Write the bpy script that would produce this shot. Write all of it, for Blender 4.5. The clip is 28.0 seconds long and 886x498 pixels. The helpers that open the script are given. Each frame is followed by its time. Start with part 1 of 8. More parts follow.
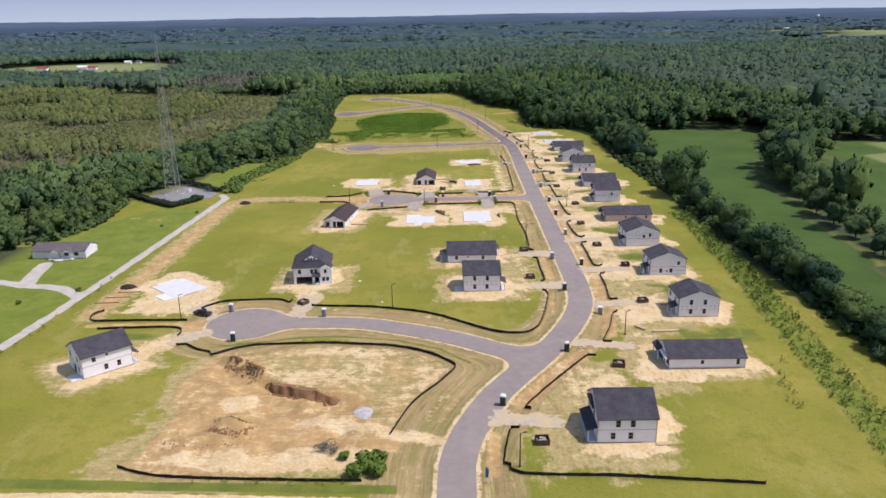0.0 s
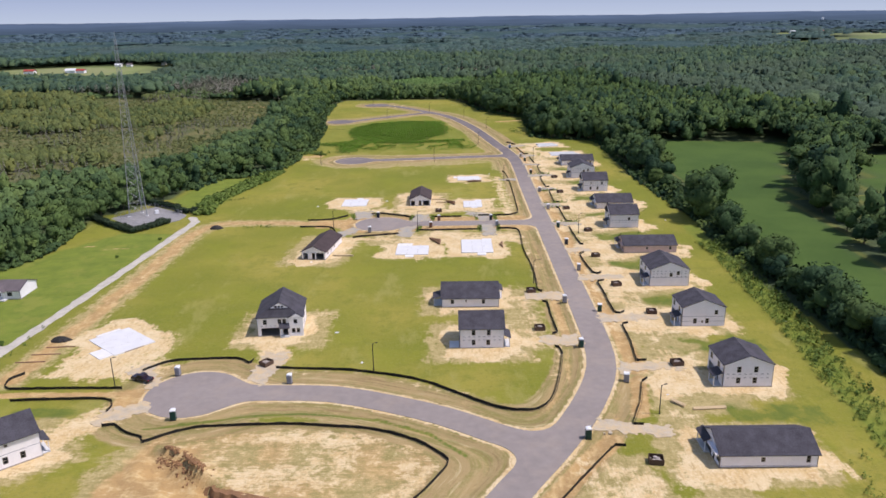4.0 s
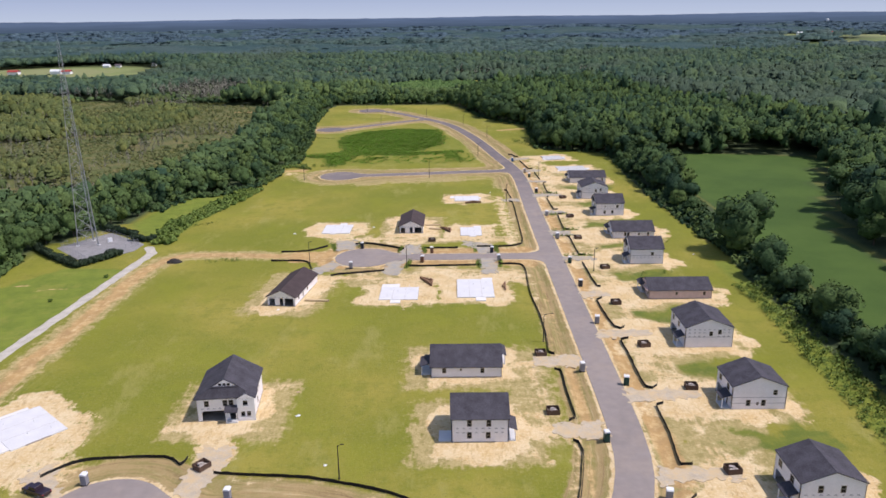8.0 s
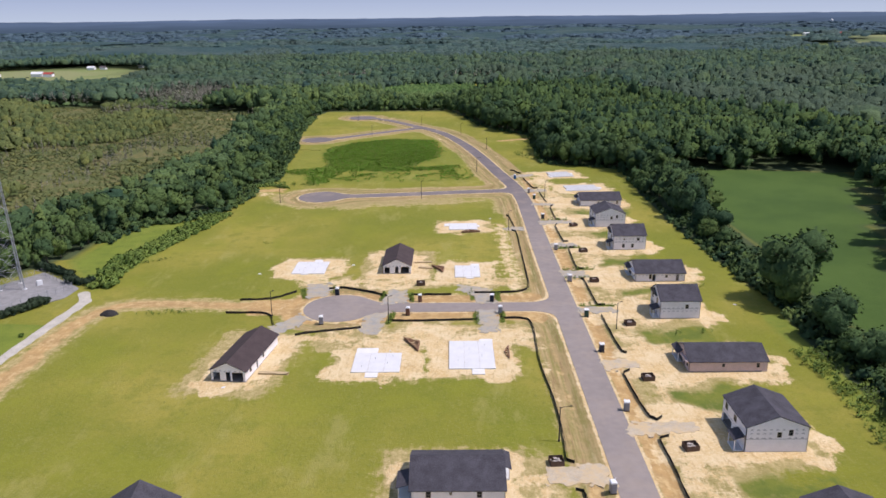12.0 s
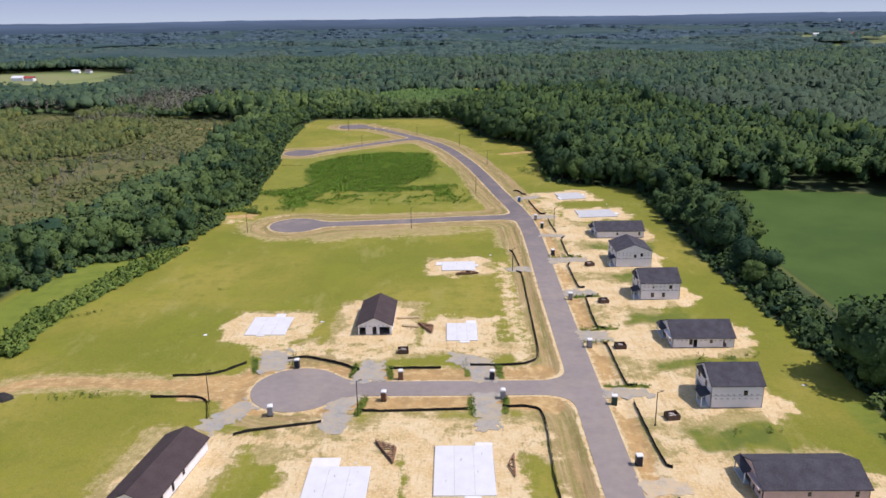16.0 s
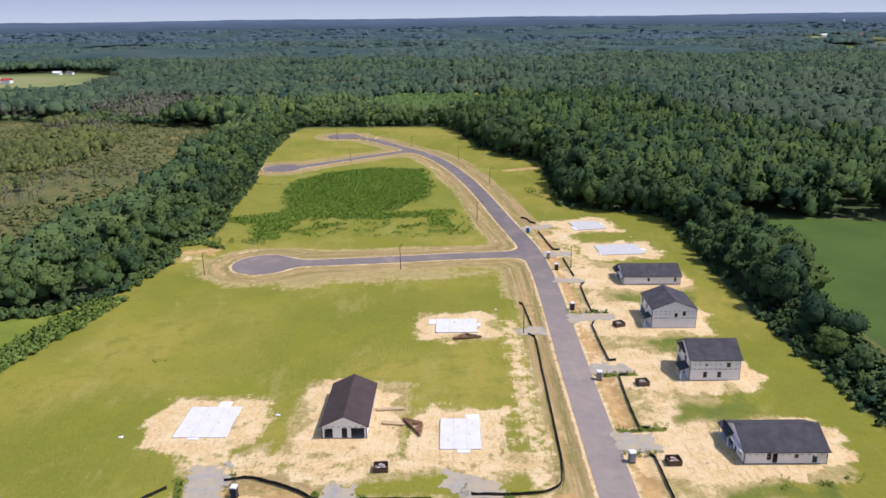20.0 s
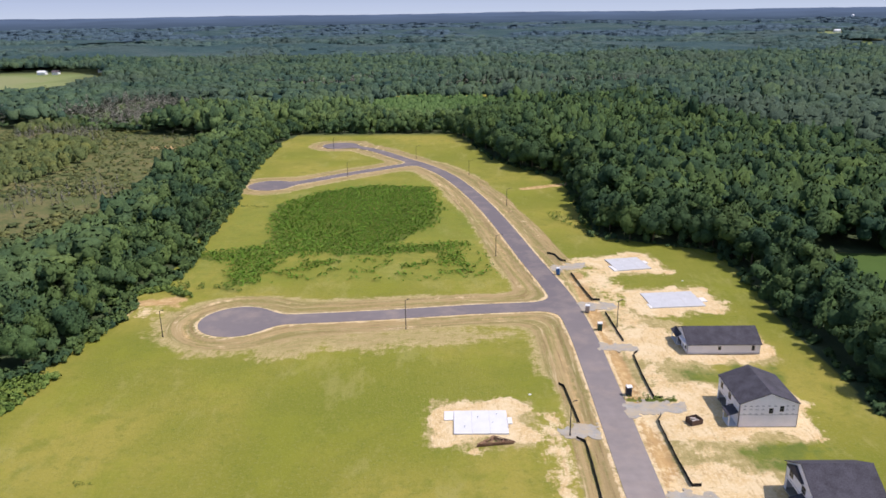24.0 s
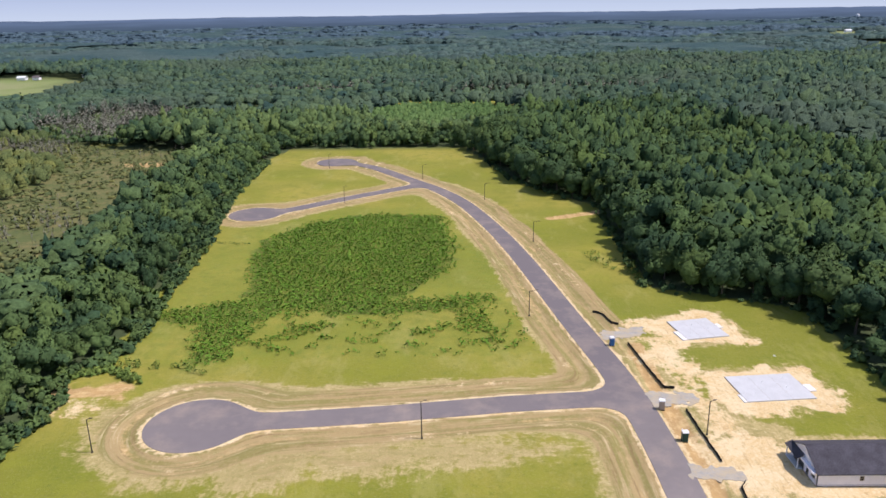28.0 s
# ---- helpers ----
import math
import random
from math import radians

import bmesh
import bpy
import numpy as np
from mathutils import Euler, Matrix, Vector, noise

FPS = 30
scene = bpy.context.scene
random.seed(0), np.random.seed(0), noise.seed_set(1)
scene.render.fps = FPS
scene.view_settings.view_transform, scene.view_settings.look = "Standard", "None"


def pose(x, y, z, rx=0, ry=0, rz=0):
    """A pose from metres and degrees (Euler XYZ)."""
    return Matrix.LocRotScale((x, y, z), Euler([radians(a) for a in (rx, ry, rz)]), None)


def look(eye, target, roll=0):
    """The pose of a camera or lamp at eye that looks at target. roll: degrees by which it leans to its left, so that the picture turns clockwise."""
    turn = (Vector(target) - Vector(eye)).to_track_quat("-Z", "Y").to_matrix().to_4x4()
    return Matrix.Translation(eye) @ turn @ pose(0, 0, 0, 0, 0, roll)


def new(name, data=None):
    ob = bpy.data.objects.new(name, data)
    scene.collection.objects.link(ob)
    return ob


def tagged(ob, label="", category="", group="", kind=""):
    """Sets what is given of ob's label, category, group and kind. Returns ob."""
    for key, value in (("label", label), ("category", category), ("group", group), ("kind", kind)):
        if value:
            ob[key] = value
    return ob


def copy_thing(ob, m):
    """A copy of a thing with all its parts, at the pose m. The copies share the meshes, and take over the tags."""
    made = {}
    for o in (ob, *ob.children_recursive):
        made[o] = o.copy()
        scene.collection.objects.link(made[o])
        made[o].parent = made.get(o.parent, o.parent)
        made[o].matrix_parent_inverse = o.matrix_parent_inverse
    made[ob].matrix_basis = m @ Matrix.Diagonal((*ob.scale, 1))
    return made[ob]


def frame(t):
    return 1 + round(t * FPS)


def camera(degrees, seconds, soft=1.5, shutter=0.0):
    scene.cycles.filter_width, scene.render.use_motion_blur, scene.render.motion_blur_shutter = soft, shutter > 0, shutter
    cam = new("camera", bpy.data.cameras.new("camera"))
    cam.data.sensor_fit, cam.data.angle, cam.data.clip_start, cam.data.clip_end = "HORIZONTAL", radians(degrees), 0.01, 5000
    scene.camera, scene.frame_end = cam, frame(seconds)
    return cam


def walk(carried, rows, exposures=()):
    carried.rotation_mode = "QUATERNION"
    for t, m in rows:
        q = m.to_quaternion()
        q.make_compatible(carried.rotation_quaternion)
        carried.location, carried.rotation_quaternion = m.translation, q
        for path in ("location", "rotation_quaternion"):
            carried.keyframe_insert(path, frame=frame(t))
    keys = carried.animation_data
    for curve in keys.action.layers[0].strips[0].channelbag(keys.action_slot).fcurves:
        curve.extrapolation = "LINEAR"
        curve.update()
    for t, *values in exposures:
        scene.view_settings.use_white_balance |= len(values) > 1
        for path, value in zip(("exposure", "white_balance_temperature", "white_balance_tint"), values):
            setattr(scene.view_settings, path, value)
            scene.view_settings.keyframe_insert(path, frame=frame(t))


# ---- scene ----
cam = camera(61.55, 28.0, soft=1.6)
# seconds, place in metres, heading, pitch and roll in degrees
ROWS = [
    (0.0, 0.00, 0.00, 79.97, 0.627, -17.434, -1.035),
    (1.0, 0.55, 9.62, 79.79, 0.674, -17.382, -1.010),
    (2.0, 1.07, 19.31, 79.68, 0.708, -17.335, -0.985),
    (3.0, 1.44, 29.20, 79.73, 0.696, -17.306, -0.963),
    (4.0, 1.83, 39.26, 79.84, 0.683, -17.282, -0.934),
    (5.0, 2.39, 49.47, 79.93, 0.718, -17.247, -0.887),
    (6.0, 2.98, 59.94, 80.04, 0.752, -17.228, -0.836),
    (7.0, 3.48, 70.84, 80.23, 0.741, -17.259, -0.792),
    (8.0, 3.98, 81.98, 80.42, 0.718, -17.301, -0.751),
    (9.0, 4.48, 93.22, 80.53, 0.709, -17.325, -0.706),
    (10.0, 5.02, 104.68, 80.62, 0.705, -17.336, -0.679),
    (11.0, 5.68, 116.50, 80.76, 0.702, -17.323, -0.697),
    (12.0, 6.39, 128.54, 80.89, 0.707, -17.303, -0.734),
    (13.0, 7.08, 140.64, 80.98, 0.721, -17.297, -0.774),
    (14.0, 7.82, 152.92, 81.01, 0.754, -17.289, -0.812),
    (15.0, 8.76, 165.56, 80.85, 0.830, -17.269, -0.835),
    (16.0, 9.62, 178.29, 80.67, 0.895, -17.246, -0.844),
    (17.0, 10.13, 190.85, 80.61, 0.882, -17.215, -0.833),
    (18.0, 10.40, 203.48, 80.61, 0.850, -17.198, -0.808),
    (19.0, 10.55, 216.43, 80.67, 0.838, -17.214, -0.763),
    (20.0, 10.42, 229.38, 80.84, 0.842, -17.266, -0.722),
    (21.0, 9.87, 241.97, 81.21, 0.874, -17.380, -0.708),
    (22.0, 8.96, 254.56, 81.60, 0.915, -17.498, -0.719),
    (23.0, 7.65, 267.42, 81.80, 0.952, -17.560, -0.763),
    (24.0, 6.07, 280.49, 81.88, 0.975, -17.593, -0.819),
    (25.0, 4.22, 293.83, 81.79, 0.962, -17.597, -0.863),
    (26.0, 2.36, 307.41, 81.66, 0.936, -17.583, -0.906),
    (27.0, 0.86, 321.32, 81.66, 0.911, -17.559, -0.951),
    (28.0, -0.54, 335.34, 81.68, 0.885, -17.530, -0.997),
]
walk(cam, [(t, pose(x, y, z, 90 + pitch, 0, yaw) @ pose(0, 0, 0, 0, 0, roll)) for t, x, y, z, yaw, pitch, roll in ROWS],
     exposures=[(0.0, -0.09, 6450, 20), (16.0, -0.09, 6450, 20), (20.0, 0.0, 6450, 20), (26.0, 0.08, 6450, 20), (28.0, 0.13, 6450, 20)])

# ---- light: a high summer sun from the east and a clear, slightly hazy sky ----
SUN_ELEV, SUN_AZIM = 60.0, 94.0
world = bpy.data.worlds.new("sky")
scene.world = world
world.use_nodes = True
_nt = world.node_tree
_sky = _nt.nodes.new("ShaderNodeTexSky")
_sky.sky_type = "NISHITA"
_sky.sun_disc = False
_sky.sun_elevation = radians(SUN_ELEV)
_sky.sun_rotation = radians(SUN_AZIM)
_sky.altitude = 100.0
_sky.air_density, _sky.dust_density, _sky.ozone_density = 1.0, 1.0, 0.5
_nt.links.new(_sky.outputs[0], _nt.nodes["Background"].inputs[0])
_nt.nodes["Background"].inputs[1].default_value = 0.15
sun_data = bpy.data.lights.new("sun", "SUN")
sun_data.energy, sun_data.angle, sun_data.color = 4.2, radians(0.55), (1.0, 0.95, 0.90)
sun = new("sun", sun_data)
_e = radians(SUN_ELEV)
_a = radians(SUN_AZIM)
sun.matrix_world = look((300 * math.cos(_e) * math.sin(_a), 330 + 300 * math.cos(_e) * math.cos(_a), 300 * math.sin(_e)), (0, 330, 0))


# ---- materials ----
def mat(name, base, rough=0.8, metal=0.0, vary=0.25, scale=1.0, fine=12.0, bump=0.0, second=None, spec=0.3, island=False, objvar=0.0):
    """A procedural surface: two scales of variation in its colour, optional bump and optional change from piece to piece."""
    m = bpy.data.materials.new(name)
    m.use_nodes = True
    nt = m.node_tree
    b = nt.nodes["Principled BSDF"]
    b.inputs["Roughness"].default_value = rough
    b.inputs["Metallic"].default_value = metal
    b.inputs["Specular IOR Level"].default_value = spec
    tc = nt.nodes.new("ShaderNodeTexCoord")
    n1 = nt.nodes.new("ShaderNodeTexNoise")
    n1.inputs["Scale"].default_value, n1.inputs["Detail"].default_value = scale, 4.0
    n2 = nt.nodes.new("ShaderNodeTexNoise")
    n2.inputs["Scale"].default_value, n2.inputs["Detail"].default_value = fine, 3.0
    nt.links.new(tc.outputs["Object"], n1.inputs["Vector"])
    nt.links.new(tc.outputs["Object"], n2.inputs["Vector"])
    add = nt.nodes.new("ShaderNodeMath")
    add.operation = "ADD"
    nt.links.new(n1.outputs["Fac"], add.inputs[0])
    nt.links.new(n2.outputs["Fac"], add.inputs[1])
    last = add
    if island or objvar:
        if island:
            info = nt.nodes.new("ShaderNodeNewGeometry").outputs["Random Per Island"]
        else:
            info = nt.nodes.new("ShaderNodeObjectInfo").outputs["Random"]
        mul = nt.nodes.new("ShaderNodeMath")
        mul.operation = "MULTIPLY_ADD"
        mul.inputs[1].default_value = objvar or 1.0
        nt.links.new(info, mul.inputs[0])
        nt.links.new(add.outputs[0], mul.inputs[2])
        last = mul
    rampn = nt.nodes.new("ShaderNodeMapRange")
    rampn.inputs["From Min"].default_value = 0.7
    rampn.inputs["From Max"].default_value = 1.3 + (objvar or (1.0 if island else 0.0))
    nt.links.new(last.outputs[0], rampn.inputs["Value"])
    mix = nt.nodes.new("ShaderNodeMix")
    mix.data_type = "RGBA"
    c2 = second or tuple(c * (1 + vary) for c in base)
    c1 = base if second else tuple(c * (1 - vary) for c in base)
    mix.inputs["A"].default_value = (*c1, 1)
    mix.inputs["B"].default_value = (*c2, 1)
    nt.links.new(rampn.outputs[0], mix.inputs["Factor"])
    nt.links.new(mix.outputs["Result"], b.inputs["Base Color"])
    if bump:
        bn = nt.nodes.new("ShaderNodeBump")
        bn.inputs["Strength"].default_value = bump
        bn.inputs["Distance"].default_value = 0.05
        nt.links.new(n2.outputs["Fac"], bn.inputs["Height"])
        nt.links.new(bn.outputs[0], b.inputs["Normal"])
    return m


def leaf_mat(name, dark, light, spread=1.0, third=None, grain=0.9, relief=0.5, depth=0.42, warm=0.45):
    """Leaves: colour changes from tree to tree and slowly from stand to stand, with leaf masses shaded in colour inside
    each crown.
    """
    m = bpy.data.materials.new(name)
    m.use_nodes = True
    nt = m.node_tree
    N, Lk = nt.nodes.new, nt.links.new
    b = nt.nodes["Principled BSDF"]
    b.inputs["Roughness"].default_value = 0.8
    b.inputs["Specular IOR Level"].default_value = 0.06
    geo = N("ShaderNodeNewGeometry")

    def calc(op, *vals):
        x = N("ShaderNodeMath")
        x.operation = op
        for i, v in enumerate(vals):
            if isinstance(v, (int, float)):
                x.inputs[i].default_value = v
            else:
                Lk(v, x.inputs[i])
        return x.outputs[0]

    def noisy(scale, detail, rough=0.5, shift=None):
        n = N("ShaderNodeTexNoise")
        n.inputs["Scale"].default_value, n.inputs["Detail"].default_value, n.inputs["Roughness"].default_value = scale, detail, rough
        src = geo.outputs["Position"]
        if shift:
            mp = N("ShaderNodeMapping")
            mp.inputs["Location"].default_value = shift
            Lk(src, mp.inputs["Vector"])
            src = mp.outputs[0]
        Lk(src, n.inputs["Vector"])
        return n.outputs["Fac"]

    def span(v, lo, hi, a=0.0, c=1.0):
        r = N("ShaderNodeMapRange")
        for k, q in (("From Min", lo), ("From Max", hi), ("To Min", a), ("To Max", c)):
            r.inputs[k].default_value = q
        Lk(v, r.inputs["Value"])
        return r.outputs[0]

    def blend(f, a, c, kind="MIX"):
        x = N("ShaderNodeMix")
        x.data_type, x.blend_type = "RGBA", kind
        if isinstance(f, float):
            x.inputs["Factor"].default_value = f
        else:
            Lk(f, x.inputs["Factor"])
        for q, v in (("A", a), ("B", c)):
            if isinstance(v, tuple):
                x.inputs[q].default_value = (*v, 1)
            else:
                Lk(v, x.inputs[q])
        return x.outputs["Result"]

    def attr(nm):
        a = N("ShaderNodeAttribute")
        a.attribute_name = nm
        return a.outputs["Fac"]

    # each tree has its own shade: many trees in one mesh carry it along, single trees take it by chance
    tree = calc("ADD", attr("tint"), calc("MULTIPLY", attr("single"), N("ShaderNodeObjectInfo").outputs["Random"]))
    stand = noisy(0.0075, 3.0)
    v = calc("MULTIPLY_ADD", tree, 0.62, calc("MULTIPLY_ADD", stand, 1.1, calc("MULTIPLY_ADD", geo.outputs["Random Per Island"], 0.12 * spread, noisy(0.045, 4.0))))
    out = blend(span(v, 1.0, 1.85), dark, light)
    # some trees are yellower than their neighbours
    hue = calc("FRACT", calc("MULTIPLY", tree, 7.31))
    out = blend(span(hue, 0.6, 1.0, 0.0, warm), out, (light[0] * 1.28, light[1] * 1.12, light[2] * 0.8))
    if third:
        out = blend(span(noisy(0.0052, 4.0, 0.5, (410, 95, 0)), 0.50, 0.60, 0.0, 0.7), out, third)
    # leaf masses inside each clump: tips painted lighter, hollows painted darker as shade between leaves
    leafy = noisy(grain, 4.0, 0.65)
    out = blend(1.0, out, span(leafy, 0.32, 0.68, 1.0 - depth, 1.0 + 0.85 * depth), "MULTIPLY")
    Lk(out, b.inputs["Base Color"])
    bump = N("ShaderNodeBump")
    bump.inputs["Strength"].default_value, bump.inputs["Distance"].default_value = relief, 0.7 / grain
    Lk(leafy, bump.inputs["Height"])
    Lk(bump.outputs[0], b.inputs["Normal"])
    return m


def asphalt():
    """Asphalt: dusty and pale where the building traffic runs, newer and darker in the farther streets."""
    m = mat("asphalt", (0.248, 0.216, 0.199), 0.9, vary=0.10, scale=0.06, fine=0.5, bump=0.0)
    nt = m.node_tree
    b = nt.nodes["Principled BSDF"]
    src = b.inputs["Base Color"].links[0].from_socket
    geo, sep, r, mix, nz = [nt.nodes.new(k) for k in ("ShaderNodeNewGeometry", "ShaderNodeSeparateXYZ", "ShaderNodeMapRange", "ShaderNodeMix", "ShaderNodeTexNoise")]
    nz.inputs["Scale"].default_value, nz.inputs["Detail"].default_value = 0.07, 5.0
    nt.links.new(geo.outputs["Position"], nz.inputs["Vector"])
    nt.links.new(geo.outputs["Position"], sep.inputs[0])
    far = nt.nodes.new("ShaderNodeMath")
    far.operation = "MULTIPLY_ADD"
    far.inputs[1].default_value = 60.0
    nt.links.new(nz.outputs["Fac"], far.inputs[0])
    nt.links.new(sep.outputs["Y"], far.inputs[2])
    r.inputs["From Min"].default_value, r.inputs["From Max"].default_value = 430.0, 530.0
    nt.links.new(far.outputs[0], r.inputs["Value"])
    mix.data_type = "RGBA"
    mix.inputs["B"].default_value = (0.146, 0.128, 0.131, 1)
    nt.links.new(src, mix.inputs["A"])
    nt.links.new(r.outputs[0], mix.inputs["Factor"])
    # tan dust tracked on by lorries, and darker worn blotches
    dust, dr, dm = [nt.nodes.new(k) for k in ("ShaderNodeTexNoise", "ShaderNodeMapRange", "ShaderNodeMix")]
    dust.inputs["Scale"].default_value, dust.inputs["Detail"].default_value, dust.inputs["Roughness"].default_value = 0.11, 7.0, 0.68
    nt.links.new(geo.outputs["Position"], dust.inputs["Vector"])
    dr.inputs["From Min"].default_value, dr.inputs["From Max"].default_value, dr.inputs["To Max"].default_value = 0.48, 0.76, 0.5
    nt.links.new(dust.outputs["Fac"], dr.inputs["Value"])
    dm.data_type = "RGBA"
    dm.inputs["B"].default_value = (0.365, 0.292, 0.225, 1)
    nt.links.new(mix.outputs["Result"], dm.inputs["A"])
    nt.links.new(dr.outputs[0], dm.inputs["Factor"])
    nt.links.new(dm.outputs["Result"], b.inputs["Base Color"])
    return m


M_asphalt = asphalt()


def gravel(name, stone, soil):
    """Crushed stone with the yard's soil driven into it in blotches."""
    m = mat(name, stone, 0.95, vary=0.16, scale=0.5, fine=4.0, bump=0.25)
    nt = m.node_tree
    b = nt.nodes["Principled BSDF"]
    src = b.inputs["Base Color"].links[0].from_socket
    geo, nz, r, mix = [nt.nodes.new(k) for k in ("ShaderNodeNewGeometry", "ShaderNodeTexNoise", "ShaderNodeMapRange", "ShaderNodeMix")]
    nz.inputs["Scale"].default_value, nz.inputs["Detail"].default_value, nz.inputs["Roughness"].default_value = 0.30, 9.0, 0.76
    nt.links.new(geo.outputs["Position"], nz.inputs["Vector"])
    r.inputs["From Min"].default_value, r.inputs["From Max"].default_value = 0.43, 0.60
    nt.links.new(nz.outputs["Fac"], r.inputs["Value"])
    mix.data_type = "RGBA"
    mix.inputs["B"].default_value = (*soil, 1)
    nt.links.new(src, mix.inputs["A"])
    nt.links.new(r.outputs[0], mix.inputs["Factor"])
    nt.links.new(mix.outputs["Result"], b.inputs["Base Color"])
    return m


M_gravel = gravel("crushed_stone", (0.315, 0.305, 0.272), (0.41, 0.34, 0.23))
M_gravel_sandy = gravel("sandy_crushed_stone", (0.44, 0.38, 0.285), (0.53, 0.405, 0.235))
M_stone = mat("grey_stone", (0.44, 0.42, 0.40), 0.95, vary=0.3, scale=0.8, fine=5.0, bump=0.5)
M_yard = mat("dark_grey_gravel", (0.245, 0.240, 0.238), 0.95, vary=0.22, scale=0.5, fine=4.0, bump=0.4)
M_lane = mat("pale_gravel", (0.45, 0.42, 0.36), 0.95, vary=0.22, scale=0.3, fine=3.0, bump=0.4)
M_slab = mat("fresh_concrete", (0.60, 0.605, 0.61), 0.85, vary=0.07, scale=0.4, fine=5.0, bump=0.05)
M_slab_new = mat("damp_concrete", (0.475, 0.485, 0.49), 0.8, vary=0.08, scale=0.4, fine=5.0, bump=0.05)
M_slab_dry = mat("dry_concrete", (0.66, 0.655, 0.645), 0.85, vary=0.08, scale=0.5, fine=5.0, bump=0.05)
M_slab_edge = mat("form_boards", (0.33, 0.29, 0.25), 0.9, vary=0.15, scale=0.5)
M_wrap = mat("grey_house_wrap", (0.79, 0.77, 0.82), 0.55, vary=0.07, scale=0.4, fine=3.0)
M_wrapmark = mat("printed_ink", (0.30, 0.31, 0.37), 0.6, vary=0.1)
M_siding = mat("white_siding", (0.82, 0.80, 0.82), 0.6, vary=0.06, scale=0.6, fine=4.0)
M_osb = mat("pinkish_sheathing", (0.58, 0.45, 0.43), 0.8, vary=0.12, scale=0.9, fine=6.0)
M_frieze = mat("seam_tape", (0.36, 0.37, 0.43), 0.6, vary=0.1)
M_roof = mat("charcoal_shingles", (0.062, 0.059, 0.070), 0.9, vary=0.35, scale=0.5, fine=5.0, bump=0.3, spec=0.2)
M_roofbr = mat("brown_underlay", (0.062, 0.046, 0.046), 0.85, vary=0.2, scale=0.4, fine=4.0, spec=0.2)
M_roofold = mat("weathered_grey_shingles", (0.13, 0.11, 0.115), 0.9, vary=0.18, scale=0.4, fine=5.0, spec=0.2)
M_lumber = mat("new_lumber", (0.50, 0.38, 0.22), 0.8, vary=0.2, scale=1.0, objvar=0.6)
M_truss = mat("weathered_lumber", (0.26, 0.15, 0.09), 0.85, vary=0.25, scale=1.2, objvar=0.5)
# near black paints the unlit house insides; asphalt heaps and toilet bases share it
M_dark = mat("unlit_interior", (0.03, 0.028, 0.027), 0.9, vary=0.3)
M_glass = mat("window_glass", (0.012, 0.013, 0.016), 0.15, vary=0.1, spec=0.35)
M_fence = mat("black_silt_fabric", (0.018, 0.017, 0.016), 0.8, vary=0.4, scale=0.4, fine=3.0)
M_post = mat("wooden_stake", (0.10, 0.075, 0.05), 0.9, vary=0.3)
M_pole = mat("dark_pole", (0.035, 0.03, 0.028), 0.7, vary=0.3)
M_steel = mat("galvanised_steel", (0.28, 0.29, 0.31), 0.5, metal=0.2, vary=0.15)
M_trunk = mat("bark", (0.10, 0.08, 0.06), 0.95, vary=0.3, scale=2.0)
M_red = mat("clay_bank", (0.235, 0.128, 0.062), 0.95, vary=0.25, scale=0.6, fine=4.0, bump=0.5)
M_white = mat("white_plastic", (0.72, 0.73, 0.74), 0.5, vary=0.05)
M_john = {
    "green": mat("dark_green_plastic", (0.012, 0.055, 0.045), 0.45, vary=0.2),
    "grey": mat("grey_plastic", (0.24, 0.24, 0.27), 0.5, vary=0.15),
    "black": mat("navy_plastic", (0.018, 0.024, 0.042), 0.45, vary=0.2),
    "brown": mat("brown_plastic", (0.17, 0.085, 0.055), 0.5, vary=0.15),
    "blue": mat("blue_plastic", (0.025, 0.12, 0.33), 0.45, vary=0.15),
    "tan": mat("tan_plastic", (0.36, 0.30, 0.26), 0.5, vary=0.15),
}
M_crate = mat("brown_plywood", (0.10, 0.062, 0.045), 0.85, vary=0.25, scale=1.5, objvar=0.4)
M_trash = mat("mixed_scrap", (0.55, 0.50, 0.45), 0.9, second=(0.25, 0.2, 0.17), scale=1.5, fine=6.0)
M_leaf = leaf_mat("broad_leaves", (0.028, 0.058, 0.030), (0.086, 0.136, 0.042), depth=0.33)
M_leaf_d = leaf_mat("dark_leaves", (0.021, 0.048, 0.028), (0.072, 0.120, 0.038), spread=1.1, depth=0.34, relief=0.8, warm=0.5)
# greens of the back woods, with some haze blue mixed into the colour
M_mixed = leaf_mat("hazy_mixed_leaves", (0.029, 0.061, 0.049), (0.080, 0.127, 0.066), third=(0.066, 0.096, 0.064), grain=0.9, depth=0.30, relief=0.9, warm=0.4)
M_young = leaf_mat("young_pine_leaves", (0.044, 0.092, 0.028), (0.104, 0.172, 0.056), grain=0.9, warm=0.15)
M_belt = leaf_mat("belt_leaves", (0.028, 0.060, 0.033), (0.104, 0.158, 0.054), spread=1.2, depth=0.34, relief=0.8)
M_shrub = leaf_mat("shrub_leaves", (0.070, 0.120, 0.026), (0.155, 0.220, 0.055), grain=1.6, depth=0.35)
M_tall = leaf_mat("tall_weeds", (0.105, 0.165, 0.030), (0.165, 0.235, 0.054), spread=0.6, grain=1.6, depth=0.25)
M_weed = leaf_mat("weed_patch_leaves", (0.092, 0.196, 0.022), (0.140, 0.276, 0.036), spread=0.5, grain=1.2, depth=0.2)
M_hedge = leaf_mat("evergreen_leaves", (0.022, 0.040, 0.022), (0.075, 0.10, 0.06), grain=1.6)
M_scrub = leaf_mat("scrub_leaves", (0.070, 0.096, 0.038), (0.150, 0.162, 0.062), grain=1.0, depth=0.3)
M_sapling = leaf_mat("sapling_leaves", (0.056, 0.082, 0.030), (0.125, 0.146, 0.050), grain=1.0)
